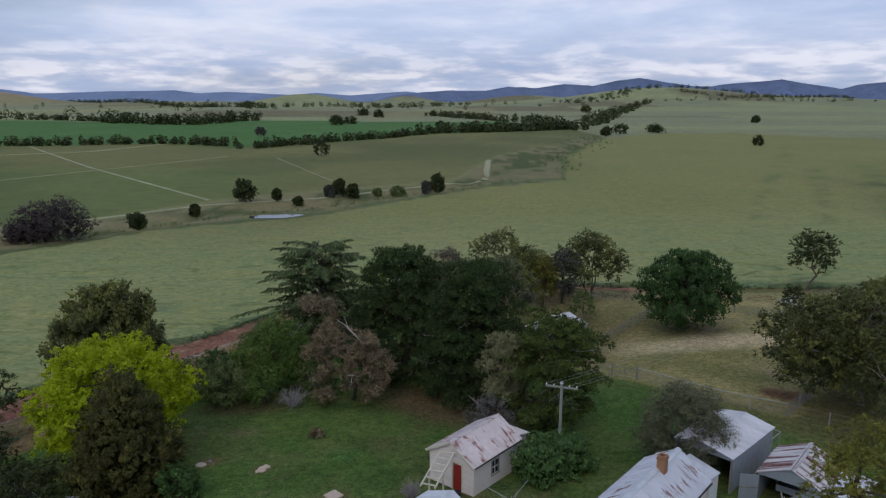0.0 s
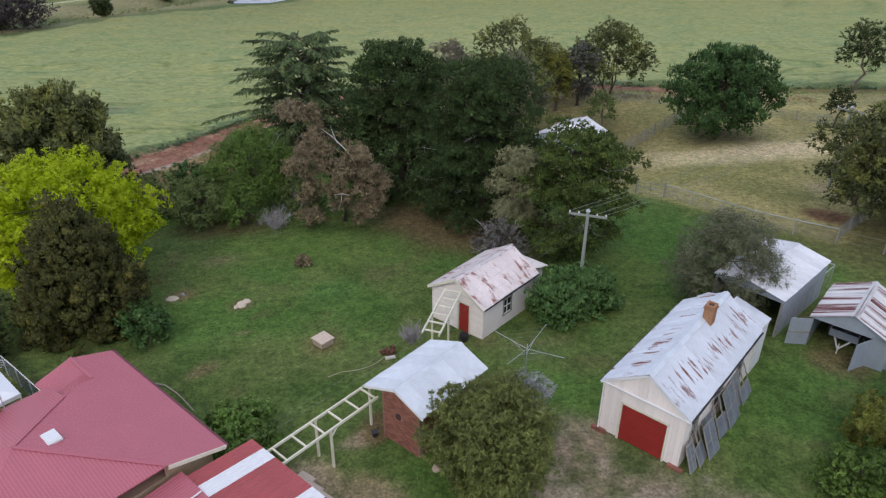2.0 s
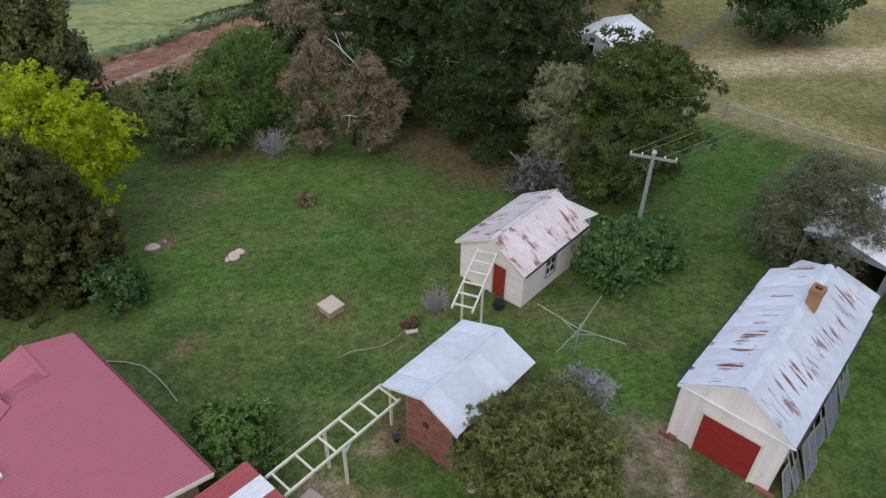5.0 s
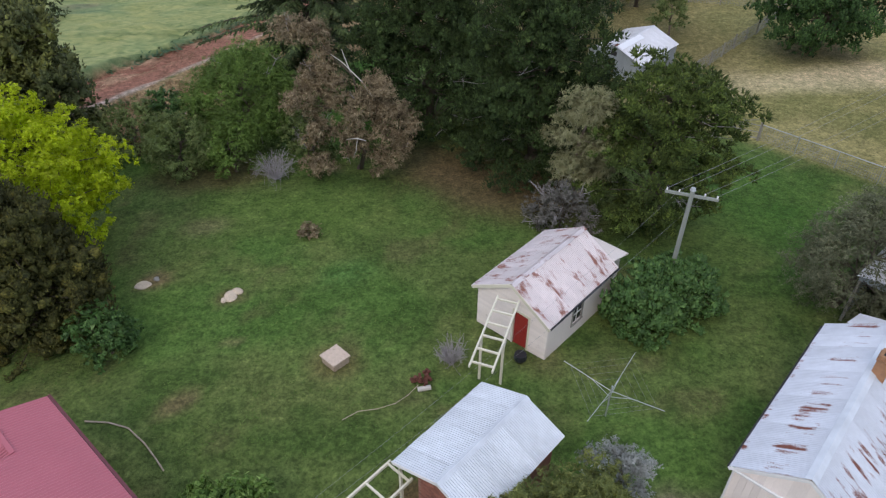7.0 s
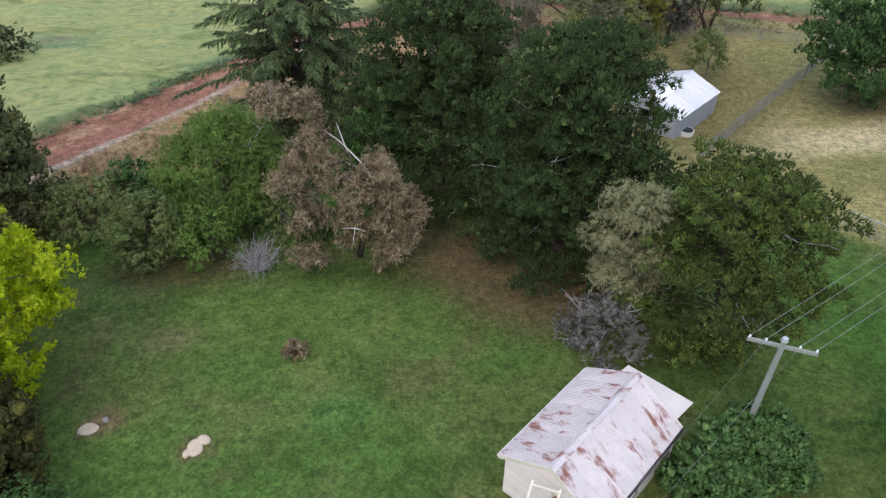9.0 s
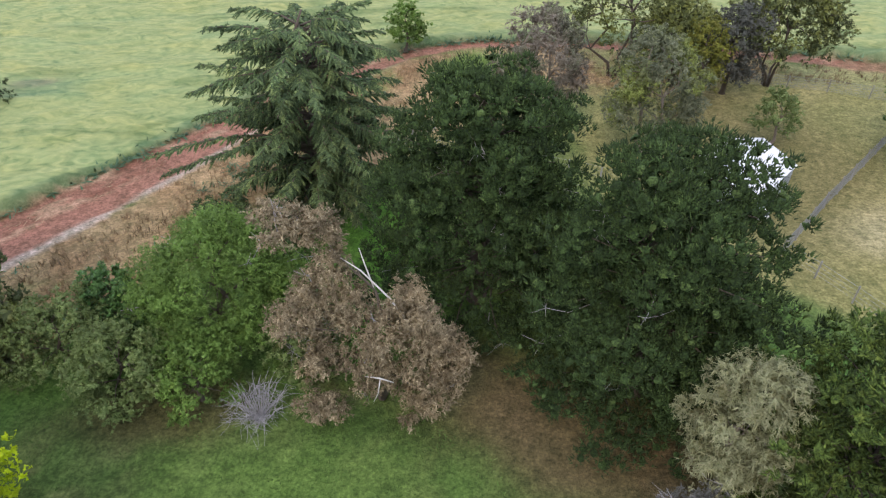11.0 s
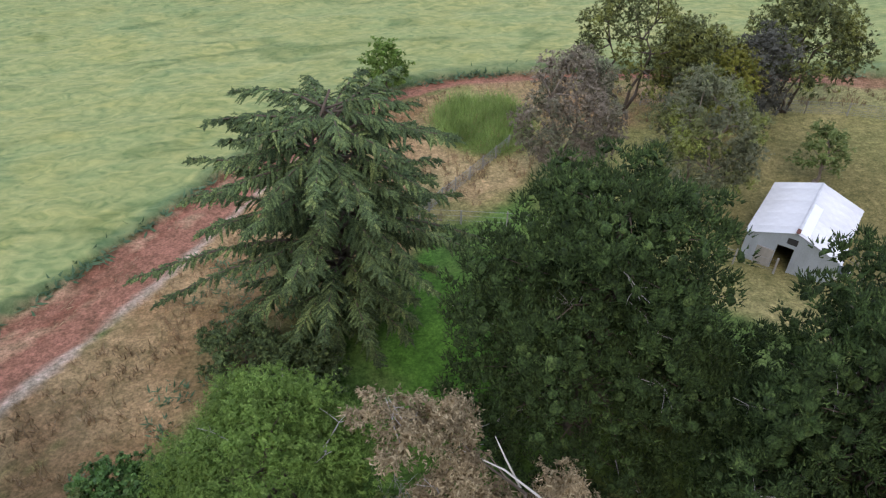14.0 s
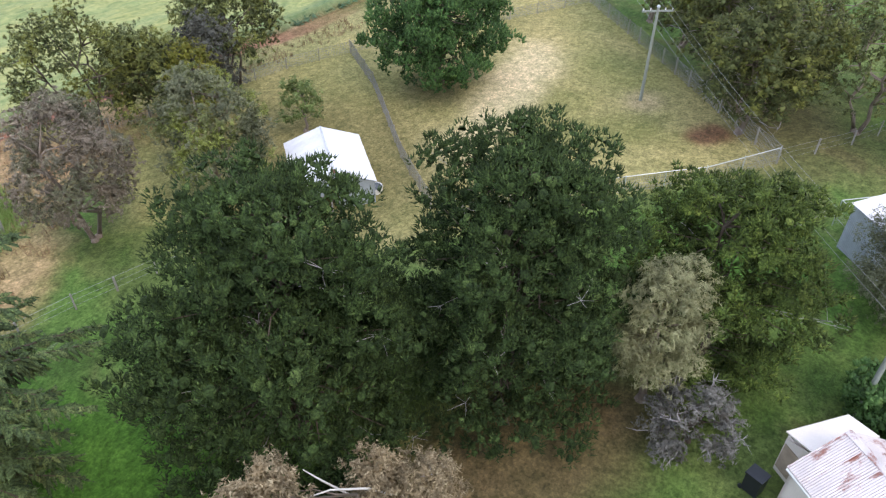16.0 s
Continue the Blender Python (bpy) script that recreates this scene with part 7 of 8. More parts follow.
def fence(label, pts, gap=3.0, h=1.15, wires=4, mesh=False, post="old_wood", pr=0.05, rail=False):
    f = thing("fence", label, "fence", Matrix.Identity(4), "paddock fences")
    P = [Vector((x, y, 0)) for x, y in pts]
    posts = []
    for a, b in zip(P, P[1:]):
        n = max(1, round((b - a).length / gap))
        posts += [a.lerp(b, k / n) for k in range(n)]
    posts.append(P[-1])
    posts = [Vector((p.x, p.y, ground(p.x, p.y))) for p in posts]
    rng = random.Random(len(pts))
    for k, p in enumerate(posts):
        hh = h * rng.uniform(0.97, 1.12)
        part("post", Geo().tube([(p.x, p.y, p.z - 0.2), (p.x + rng.uniform(-0.03, 0.03), p.y + rng.uniform(-0.03, 0.03), p.z + hh)], pr * rng.uniform(0.8, 1.3), 6), M[post], f)
    for j in range(wires):
        zz = h * (0.25 + 0.72 * j / max(1, wires - 1))
        part("wire", Geo().tube([(p.x, p.y, p.z + zz) for p in posts], 0.011 if j == wires - 1 else 0.007, 3), M["wire"], f)
    if rail:
        part("top_rail", Geo().tube([(p.x, p.y, p.z + h) for p in posts], 0.028, 5), M["metal"], f)
    if mesh:
        g = Geo()
        for a, b in zip(posts, posts[1:]):
            n = max(2, int((b - a).length / 0.15))
            for k in range(n):
                q = a.lerp(b, k / n)
                g.tube([(q.x, q.y, q.z + 0.05), (q.x, q.y, q.z + h)], 0.011, 3)
        for j in range(7):
            g.tube([(p.x, p.y, p.z + 0.1 + h * 0.13 * j) for p in posts], 0.006, 3)
        tagged(part("wire_mesh", g, M["wire"], f), kind="stuff")
    return f


fence("wire fence on dark timber posts between two paddocks", [(13.6, 71.1), (18.4, 76.8), (26.0, 84.9), (31.0, 91.3)], 2.4, 1.25, 5, True)
fence("wire mesh fence with pipe rail between lawn and paddock", [(18.7, 63.2), (23.9, 57.2), (28.6, 53.8)], 2.6, 1.2, 4, True, "metal", 0.035, True)
fence("short wire fence running to the gate", [(13.6, 71.1), (16.6, 64.4)], 2.2, 1.1, 4, False)
fence("mesh fence along the edge of the gum trees", [(28.6, 53.8), (32.4, 57.4), (43.0, 67.3), (53.4, 77.3)], 2.6, 1.35, 5, True)
fence("post and wire fence at the far side of the paddock", [(53.4, 77.3), (42.4, 84.0), (31.0, 91.3), (25.4, 94.0), (10.0, 98.0)], 3.0, 1.1, 4, True)
fence("post and wire fence running past the sheds", [(28.6, 53.8), (33.5, 50.0), (40.0, 46.0)], 2.8, 1.1, 3, False)
fence("old post and wire fence by the dry verge", [(-9.5, 83.2), (-6.6, 86.5), (-2.0, 92.0)], 1.6, 1.0, 3, True)
fence("old post and wire fence behind the pines", [(-9.5, 83.2), (-4.0, 82.0), (4.5, 79.5), (10.5, 76.5)], 2.5, 1.0, 3, False)
gate = thing("field_gate", "grey steel mesh field gate, closed", "gate", Matrix.Identity(4))
ga_, gb_ = Vector((16.6, 64.4, ground(16.6, 64.4))), Vector((18.7, 63.2, ground(18.7, 63.2)))
fr = Geo()
for zz in (0.15, 0.6, 1.1):
    fr.tube([(ga_.x, ga_.y, ga_.z + zz), (gb_.x, gb_.y, gb_.z + zz)], 0.025, 6)
for t in (0.02, 0.5, 0.98):
    q = ga_.lerp(gb_, t)
    fr.tube([(q.x, q.y, q.z + 0.15), (q.x, q.y, q.z + 1.1)], 0.025, 6)
part("gate_frame", fr, M["wire"], gate)
g = Geo()
for k in range(20):
    q = ga_.lerp(gb_, (k + 0.5) / 20)
    g.tube([(q.x, q.y, q.z + 0.15), (q.x, q.y, q.z + 1.1)], 0.006, 3)
part("gate_mesh", g, M["wire"], gate)
for p in (ga_, gb_):
    part("gate_post", Geo().tube([(p.x, p.y, p.z - 0.2), (p.x, p.y, p.z + 1.4)], 0.09, 8), M["old_wood"], gate)


# ---------------------------------------------------------------- trees
cedar("cedar_tree", "tall blue-green cedar with tiered drooping limbs", -13.8, 75.3, 13.1, ((0.0, 4.0), (0.25, 5.4), (0.5, 6.1), (0.66, 6.2), (0.8, 5.8), (0.92, 4.8), (1.0, 3.0)), "leaf_cedar", 5, 13, 13, long_branch=((-9.6, -1.4, 4.1), (-8.2, -2.8, 3.8), (6.9, -1.5, 5.4)))
pad_tree("pine_tree", "broad dark green pine with dense rounded head", -3.9, 66.4, 12.9, ((0.0, 5.2), (0.2, 5.7), (0.5, 5.4), (0.68, 4.8), (0.84, 3.9), (0.95, 2.9), (1.0, 2.2)), 11, "leaf_pine", pad=1.5, rows=9, dens=4.0, per=15, size=0.33, ll=0.24, lw=0.036, core=0.5, inner=0.05)
pad_tree("pine_tree", "broad dark green pine beside the paddock fence", 3.0, 60.2, 13.0, ((0.0, 4.4), (0.2, 5.0), (0.45, 4.9), (0.7, 4.3), (0.86, 3.8), (0.95, 3.0), (1.0, 2.4)), 12, "leaf_pine", pad=1.4, rows=9, dens=4.0, per=15, size=0.33, ll=0.24, lw=0.036, core=0.5, inner=0.05)
# tree with dry brown leaves and a bleached broken limb
DEAD_LOBES = []
dl_rng = random.Random(17)
for lx, ly, lz, lr in ((-2.6, 0.9, 8.9, 0.95), (-3.2, 0.5, 8.3, 0.85), (-1.8, 1.1, 8.3, 0.8), (-2.5, 0.4, 7.4, 0.95), (-1.9, 0.3, 6.2, 0.95), (-2.6, 0.1, 5.2, 1.0), (-3.3, -0.3, 4.0, 1.0), (-1.2, -0.2, 4.6, 1.0), (-0.5, -0.6, 3.2, 1.1), (-2.2, -0.9, 3.0, 1.1), (1.4, 0.2, 5.7, 0.8), (2.1, -0.2, 5.2, 0.85), (2.7, -0.6, 4.8, 0.75), (2.0, -0.7, 4.0, 0.95), (2.9, -1.0, 3.5, 0.8), (1.2, -0.9, 2.6, 1.1), (2.6, -1.2, 2.2, 1.0), (-2.4, -1.4, 1.1, 0.9), (0.6, 0.3, 4.2, 0.9), (1.4, -1.2, 1.2, 0.8), (0.2, -0.8, 3.9, 1.0), (0.3, -1.0, 2.3, 0.9), (-1.0, -0.4, 5.7, 0.8), (0.7, -0.6, 5.0, 0.8)):
    for _ in range(3):
        DEAD_LOBES.append((lx + dl_rng.gauss(0, 0.5) * lr, ly + dl_rng.gauss(0, 0.5) * lr, lz + dl_rng.gauss(0, 0.4) * lr, lr * dl_rng.uniform(0.42, 0.68)))
dead = tree("dying_tree", "half-dead tree with dry brown leaves and bleached limb", -8.2, 59.4, 9.0, 4.0, "leaf_dead", "bark", 21, count=62000, ll=0.15, lw=0.05, droop=0.6, trunk=0.16, sub=0.34, per=44, twigs=14, core=0.04,
            lobes=DEAD_LOBES)
sn = Geo()
sn.tube([(1.3, -0.3, 5.0), (0.5, 0.0, 6.1), (-0.6, 0.4, 7.1), (-1.8, 0.6, 7.9)], [0.048, 0.04, 0.028, 0.012], 7)
sn.tube([(-0.1, 0.2, 6.4), (-0.5, 0.8, 7.1), (-0.75, 1.2, 7.6)], [0.035, 0.028, 0.014], 6)
part("bare_limb", sn, M["deadbark"], dead, "bleached bare limb", smooth=True)
s2b = Geo().tube([(-0.5, -1.3, 2.9), (0.2, -1.6, 3.15), (0.75, -1.7, 3.05)], [0.02, 0.035, 0.018], 6)
s2b.tube([(0.2, -1.6, 3.12), (0.1, -1.75, 2.4), (-0.1, -1.8, 1.9)], [0.022, 0.02, 0.01], 5)
part("bare_limb", s2b, M["deadbark"], dead, "bleached bare forked branch", smooth=True)
tree("green_tree", "fresh green broad-leaved tree beside the lawn", -16.2, 63.4, 6.9, 4.3, "leaf_green", seed=31, n=80, lobe=0.75, count=84000, ll=0.13, lw=0.042, low=-0.7, base=0.12, sub=0.34, droop=0.15, twigs=8)
tree("shrub", "tangled dusty green shrub at the lawn edge", -19.6, 59.2, 3.9, 2.6, "leaf_scrub", seed=32, n=26, lobe=0.7, count=19000, ll=0.13, lw=0.06, low=-0.7, base=0.05, category="shrub", group="lawn edge scrub")
tree("shrub", "tangled dusty green shrub at the lawn edge", -23.4, 61.2, 3.6, 2.6, "leaf_scrub", seed=33, n=26, lobe=0.7, count=19000, ll=0.13, lw=0.06, low=-0.7, base=0.05, category="shrub", group="lawn edge scrub")
tree("shrub", "dark green shrub at the lawn edge", -21.8, 63.8, 3.8, 1.7, "leaf_laurel", seed=34, n=18, count=7000, ll=0.17, lw=0.09, low=-0.6, base=0.05, category="shrub", group="lawn edge scrub")
tree("shrub", "leafy green shrub at the lawn edge", -16.2, 59.0, 3.4, 2.2, "leaf_green", seed=35, n=20, count=14000, ll=0.13, lw=0.06, low=-0.7, base=0.05, category="shrub", group="lawn edge scrub")
tree("shrub", "dusty shrub below the brown tree", -11.8, 60.8, 3.6, 2.0, "leaf_scrub", seed=36, n=18, count=7000, ll=0.15, lw=0.07, low=-0.7, base=0.05, category="shrub", group="lawn edge scrub")
tree("shrub", "dusty olive shrub by the dry verge", -27.0, 60.5, 3.4, 2.6, "leaf_olive", seed=37, n=20, count=14000, ll=0.13, lw=0.06, low=-0.7, base=0.05, category="shrub", group="lawn edge scrub")


tree("shrub", "blue-green shrub below the cedar", -18.4, 71.6, 2.6, 2.4, "leaf_cedar", seed=38, n=26, lobe=0.6, count=11000, ll=0.16, lw=0.08, low=-0.7, base=0.0, category="shrub")
tree("shrub", "blue-green shrub below the cedar", -15.8, 70.0, 2.2, 2.2, "leaf_cedar", seed=39, n=22, lobe=0.6, count=9000, ll=0.16, lw=0.08, low=-0.7, base=0.0, category="shrub")


def bare_shrub(x, y, h, r, seed, label, n=70):
    rng = np.random.default_rng(seed)
    top = thing("bare_shrub", label, "shrub", at(x, y))
    g = Geo()
    for k in range(n):
        a = rng.uniform(0, 2 * math.pi)
        e = np.array([r * math.cos(a) * rng.uniform(0.3, 1), r * math.sin(a) * rng.uniform(0.3, 1), h * rng.uniform(0.35, 1)])
        pts = limb(g, (0.1 * math.cos(a), 0.1 * math.sin(a), 0), e, 0.02, 0.006, rng, 0.1, 4, 4)
        for _ in range(4):
            limb(g, pts[2], np.array(pts[2]) + rng.normal(0, 0.25, 3) * r, 0.009, 0.004, rng, 0, 3, 3)
    tagged(part("twig_tangle", g, M["twig"], top), kind="stuff")
    return top


bare_shrub(-13.4, 58.0, 1.9, 1.7, 41, "leafless grey tangle of dead twigs")
bare_shrub(-11.6, 61.6, 3.4, 1.8, 42, "leafless grey tangle of dead twigs below trees")
bare_shrub(-2.1, 41.7, 1.5, 0.85, 43, "small leafless grey shrub by the pergola")
pad_tree("broad_tree", "dense dark green tree beside the cottage lawn", 8.7, 53.2, 9.9, ((0.0, 2.4), (0.2, 3.7), (0.45, 4.5), (0.68, 4.2), (0.85, 3.2), (1.0, 1.6)), 51, "leaf_broad", pad=1.15, rows=7, dens=4.2, per=13, size=0.28, tall=0.6, rise=0.3, ll=0.25, lw=0.045, core=0.6, dome=0.35, trunk=0.24, lean=(0.5, -0.2), inner=0.08, dead=14, bare=0.06, skip=0.26)
tree("weeping_tree", "pale weeping tree beside the dark pine", 5.1, 54.5, 8.0, 1.9, "leaf_pale", "gumbark", seed=52, n=20, lobe=0.75, count=26000, ll=0.24, lw=0.035, low=-0.8, base=0.18, droop=0.9, sub=0.34)
tree("silver_shrub", "grey silvery shrub on bare ground", 3.9, 52.1, 3.0, 2.1, "leaf_ghost", seed=53, n=24, lobe=0.6, count=11000, ll=0.12, lw=0.05, low=-0.6, base=0.0, category="shrub", twigs=24)
pad_tree("elm_tree", "rounded fresh green elm shading the paddock", 29.3, 80.6, 9.4, ((0.0, 1.0), (0.14, 3.9), (0.32, 5.7), (0.6, 5.5), (0.82, 4.0), (1.0, 1.8)), 54, "leaf_elm", pad=1.15, rows=8, dens=2.6, per=11, size=0.38, tall=1.0, rise=0.7, ll=0.34, lw=0.08, core=0.42, dome=0.6, trunk=0.4, inner=0.06, dead=0, bare=0.1, skip=0.28)
tree("gum_tree", "grey-brown gum with open twiggy crown", 0.65, 86.6, 9.6, 4.1, "leaf_grey", "gumbark", seed=55, n=48, lobe=0.8, count=50000, ll=0.16, lw=0.055, core=0.08, low=-0.7, base=0.16, droop=0.5, stems=2)
tree("gum_tree", "olive green gum in the small paddock", 8.2, 83.8, 9.3, 4.0, "leaf_olive", "gumbark", seed=56, n=48, lobe=0.85, count=52000, ll=0.16, lw=0.06, core=0.08, low=-0.7, base=0.2, droop=0.4, stems=2)
tree("gum_tree", "tall open gum behind the paddock", 8.0, 97.0, 10.5, 5.4, "leaf_belt", "bark", seed=57, n=44, lobe=0.9, count=28000, ll=0.18, lw=0.07, core=0.04, low=-0.3, base=0.3, droop=0.3, stems=3)
tree("gum_tree", "dark leafy gum behind the paddock", 12.6, 95.4, 7.6, 3.4, "leaf_belt", "bark", seed=58, n=28, lobe=1.3, count=26000, ll=0.22, lw=0.08, low=-0.4, base=0.26, droop=0.3, stems=2)
tree("gum_tree", "grey-green gum behind the paddock", 16.6, 93.6, 7.8, 2.5, "leaf_plum", "bark", seed=59, n=26, lobe=0.95, count=20000, ll=0.2, lw=0.07, low=-0.7, base=0.14, droop=0.4)
tree("gum_tree", "many-stemmed dark gum beside the stable paddock", 20.8, 95.4, 9.6, 4.8, "leaf_belt", "bark", seed=60, n=30, lobe=1.25, count=26000, ll=0.22, lw=0.09, low=-0.2, base=0.38, droop=0.3, stems=4)
tree("gum_tree", "slender yellow-green gum among the paddock trees", 13.6, 91.6, 7.4, 2.3, "leaf_wattle", "bark", seed=65, n=26, lobe=0.7, count=12000, ll=0.18, lw=0.06, low=-0.6, base=0.2, droop=0.3)
tree("small_tree", "small olive tree close behind the stable", 17.8, 85.2, 4.4, 1.8, "leaf_scrub", "gumbark", seed=61, n=16, lobe=0.6, count=6000, ll=0.18, lw=0.06, low=-0.5, base=0.25, droop=0.3)
tree("small_tree", "young green tree at the crop edge", -10.5, 102.6, 4.8, 1.8, "leaf_green", seed=62, n=18, lobe=0.8, count=7000, ll=0.2, lw=0.1, low=-0.6, base=0.16, lift=0.2)
tree("small_tree", "slender dark tree by the far fence", 43.2, 83.0, 4.6, 1.5, "leaf_dark", seed=63, n=14, lobe=0.6, count=5000, ll=0.18, lw=0.07, low=-0.3, base=0.35)
tree("gum_tree", "lone gum with high crown at the crop edge", 53.0, 97.5, 9.0, 3.4, "leaf_dark", "gumbark", seed=64, n=24, lobe=1.2, count=10000, ll=0.26, lw=0.09, low=-0.2, base=0.45, droop=0.3)
for k, (x, y, h, r, lm) in enumerate([(31.6, 57.0, 9.4, 3.9, "leaf_olive"), (36.0, 56.0, 9.8, 4.6, "leaf_dark"), (40.0, 61.0, 10.0, 4.6, "leaf_olive"), (45.5, 65.5, 9.6, 4.4, "leaf_dark"), (50.5, 70.0, 10.0, 4.2, "leaf_dark"), (35.5, 50.0, 8.6, 4.0, "leaf_dark"), (43.0, 54.0, 9.0, 4.6, "leaf_olive"), (50.0, 60.0, 9.8, 5.0, "leaf_dark"), (57.0, 72.0, 9.8, 5.0, "leaf_dark"), (33.6, 44.5, 6.6, 3.4, "leaf_olive"), (41.5, 47.0, 8.2, 4.2, "leaf_dark")]):
    if k < 3:
        pad_tree("gum_tree", "olive gum in the belt beyond the mesh fence", x, y, h, ((0.0, r * 0.35), (0.3, r * 0.8), (0.55, r), (0.8, r * 0.8), (1.0, r * 0.3)), 70 + k, "leaf_belt", pad=0.85, rows=8, dens=3.2, per=9, size=0.34, tall=1.0, rise=-0.1, ll=0.3, lw=0.05, core=0.5, dome=0.7, trunk=0.22, bark="gumbark", inner=0.1, dead=10, bare=0.22, skip=0.2, group="gum belt")
        continue
    tree("gum_tree", "olive gum in the belt beyond the mesh fence" if lm == "leaf_olive" else "dark gum in the belt beyond the mesh fence", x, y, h, r, "leaf_belt", "gumbark", seed=70 + k, n=44, lobe=0.9, count=26000 if k < 5 else 11000, ll=0.18, lw=0.065, low=-0.6, base=0.22, droop=0.45, stems=2, group="gum belt")
tree("golden_tree", "broad golden-leaved tree in full leaf", -24.7, 48.9, 9.7, 6.5, "leaf_yellow", seed=90, n=130, lobe=0.85, count=80000, ll=0.16, lw=0.095, low=-0.75, base=0.02, sub=0.33, per=40)
pad_tree("bronze_conifer", "dense bronze-green conifer before the golden tree", -21.9, 44.1, 8.5, ((0.0, 3.2), (0.15, 3.5), (0.4, 3.15), (0.62, 2.5), (0.82, 1.7), (1.0, 0.7)), 91, "leaf_dkcon", pad=0.55, rows=20, dens=5, per=8, size=0.3, tall=1.4, rise=0.7, ll=0.17, lw=0.06, core=0.75, dome=0.8, trunk=0.24, inner=0.3, dead=0, bare=0.0, skip=0.1)
pad_tree("dark_tree", "large dark green tree behind the golden tree", -30.6, 60.6, 10.7, ((0.0, 4.3), (0.25, 5.0), (0.5, 4.9), (0.72, 4.2), (0.9, 3.1), (1.0, 1.8)), 92, "leaf_belt", pad=0.85, rows=14, dens=3.0, per=8, size=0.32, tall=1.4, rise=0.4, ll=0.26, lw=0.08, core=0.7, dome=0.6, trunk=0.3, inner=0.25, dead=0, bare=0.02)
tree("dark_tree", "dark green tree at the garden corner", -38.5, 50.5, 6.5, 5.0, "leaf_dark", seed=93, n=36, lobe=1.4, count=16000, ll=0.22, lw=0.09, low=-0.85, base=0.04)
tree("shrub", "dark shrub below the golden tree", -27.0, 40.6, 3.4, 2.6, "leaf_dark", seed=94, n=22, count=9000, ll=0.16, lw=0.08, low=-0.7, base=0.03, category="shrub")
tree("shrub", "dark shrub below the golden tree", -31.8, 43.6, 3.8, 3.0, "leaf_dark", seed=95, n=22, count=9000, ll=0.16, lw=0.08, low=-0.7, base=0.03, category="shrub")
tree("shrub", "blue-green shrub at the conifer's foot", -17.6, 42.3, 2.6, 1.6, "leaf_laurel", seed=96, n=16, count=5000, ll=0.15, lw=0.09, low=-0.6, base=0.0, category="shrub")
pad_tree("shrub", "glossy round green shrub beside the cottage", 6.75, 44.4, 2.35, ((0.0, 1.55), (0.35, 1.8), (0.7, 1.65), (1.0, 0.9)), 97, "leaf_laurel", pad=0.55, rows=6, dens=9, per=10, size=0.2, tall=1.0, rise=0.6, ll=0.17, lw=0.085, core=0.7, dome=0.6, trunk=0.06, inner=0.1, dead=0, bare=0.0, skip=0.05, category="shrub", group="cottage shrubs")
pad_tree("shrub", "glossy round green shrub below the power pole", 8.85, 45.5, 2.35, ((0.0, 1.55), (0.35, 1.8), (0.7, 1.65), (1.0, 0.9)), 98, "leaf_laurel", pad=0.55, rows=6, dens=9, per=10, size=0.2, tall=1.0, rise=0.6, ll=0.17, lw=0.085, core=0.7, dome=0.6, trunk=0.06, inner=0.1, dead=0, bare=0.0, skip=0.05, category="shrub", group="cottage shrubs")
tree("shrub", "large dusty olive shrub against the brick shed", 1.9, 31.3, 5.1, 3.1, "leaf_bush", seed=99, n=70, lobe=0.7, count=60000, ll=0.2, lw=0.04, low=-0.85, base=0.0, droop=0.35, category="shrub")
tree("silver_shrub", "silver-leaved shrub beside the yard", 3.9, 35.0, 2.9, 1.3, "leaf_silver", seed=100, n=16, lobe=0.35, count=9000, ll=0.12, lw=0.04, low=-0.6, base=0.0, category="shrub")
tree("shrub", "leafy green shrub at the homestead corner", -9.75, 33.2, 2.4, 1.85, "leaf_fresh", seed=101, n=26, lobe=0.5, count=15000, ll=0.16, lw=0.1, low=-0.7, base=0.0, category="shrub")
tree("wispy_tree", "wispy grey-green tree beside the machinery shed", 16.35, 45.75, 6.2, 3.4, "leaf_wisp", seed=102, n=60, lobe=0.75, count=62000, ll=0.13, lw=0.04, low=-0.8, base=0.05, droop=0.3, core=0.05, sub=0.42, per=48, lean=(0.4, -0.3), offset=(0.55, -0.5))
tree("wattle_tree", "tall yellow-olive wattle at the yard edge", 19.0, 27.5, 12.5, 3.4, "leaf_wattle", "bark", seed=107, n=50, lobe=0.9, count=30000, ll=0.16, lw=0.05, low=-0.6, base=0.3, droop=0.2, stems=2)
tree("shrub", "yellow-green shrub at the yard edge", 20.3, 32.6, 3.0, 2.2, "leaf_wattle", seed=103, n=28, lobe=0.65, count=11000, ll=0.14, lw=0.07, low=-0.7, base=0.0, category="shrub", group="yard shrubs")
tree("shrub", "green shrub at the yard edge", 17.6, 30.3, 2.0, 1.7, "leaf_green", seed=104, n=24, lobe=0.5, count=9000, ll=0.14, lw=0.07, low=-0.7, base=0.0, category="shrub", group="yard shrubs")
tree("shrub", "dry tussock shrub on the open lawn", -10.2, 51.6, 0.7, 0.6, "leaf_dead", seed=105, n=10, lobe=0.2, count=1400, ll=0.14, lw=0.04, low=-0.5, base=0.0, category="shrub")
tree("shrub", "low green thicket at the crop edge", -44.5, 88.0, 3.0, 3.4, "leaf_dark", seed=106, n=22, count=8000, ll=0.2, lw=0.08, low=-0.7, base=0.0, category="shrub", lift=0.3)

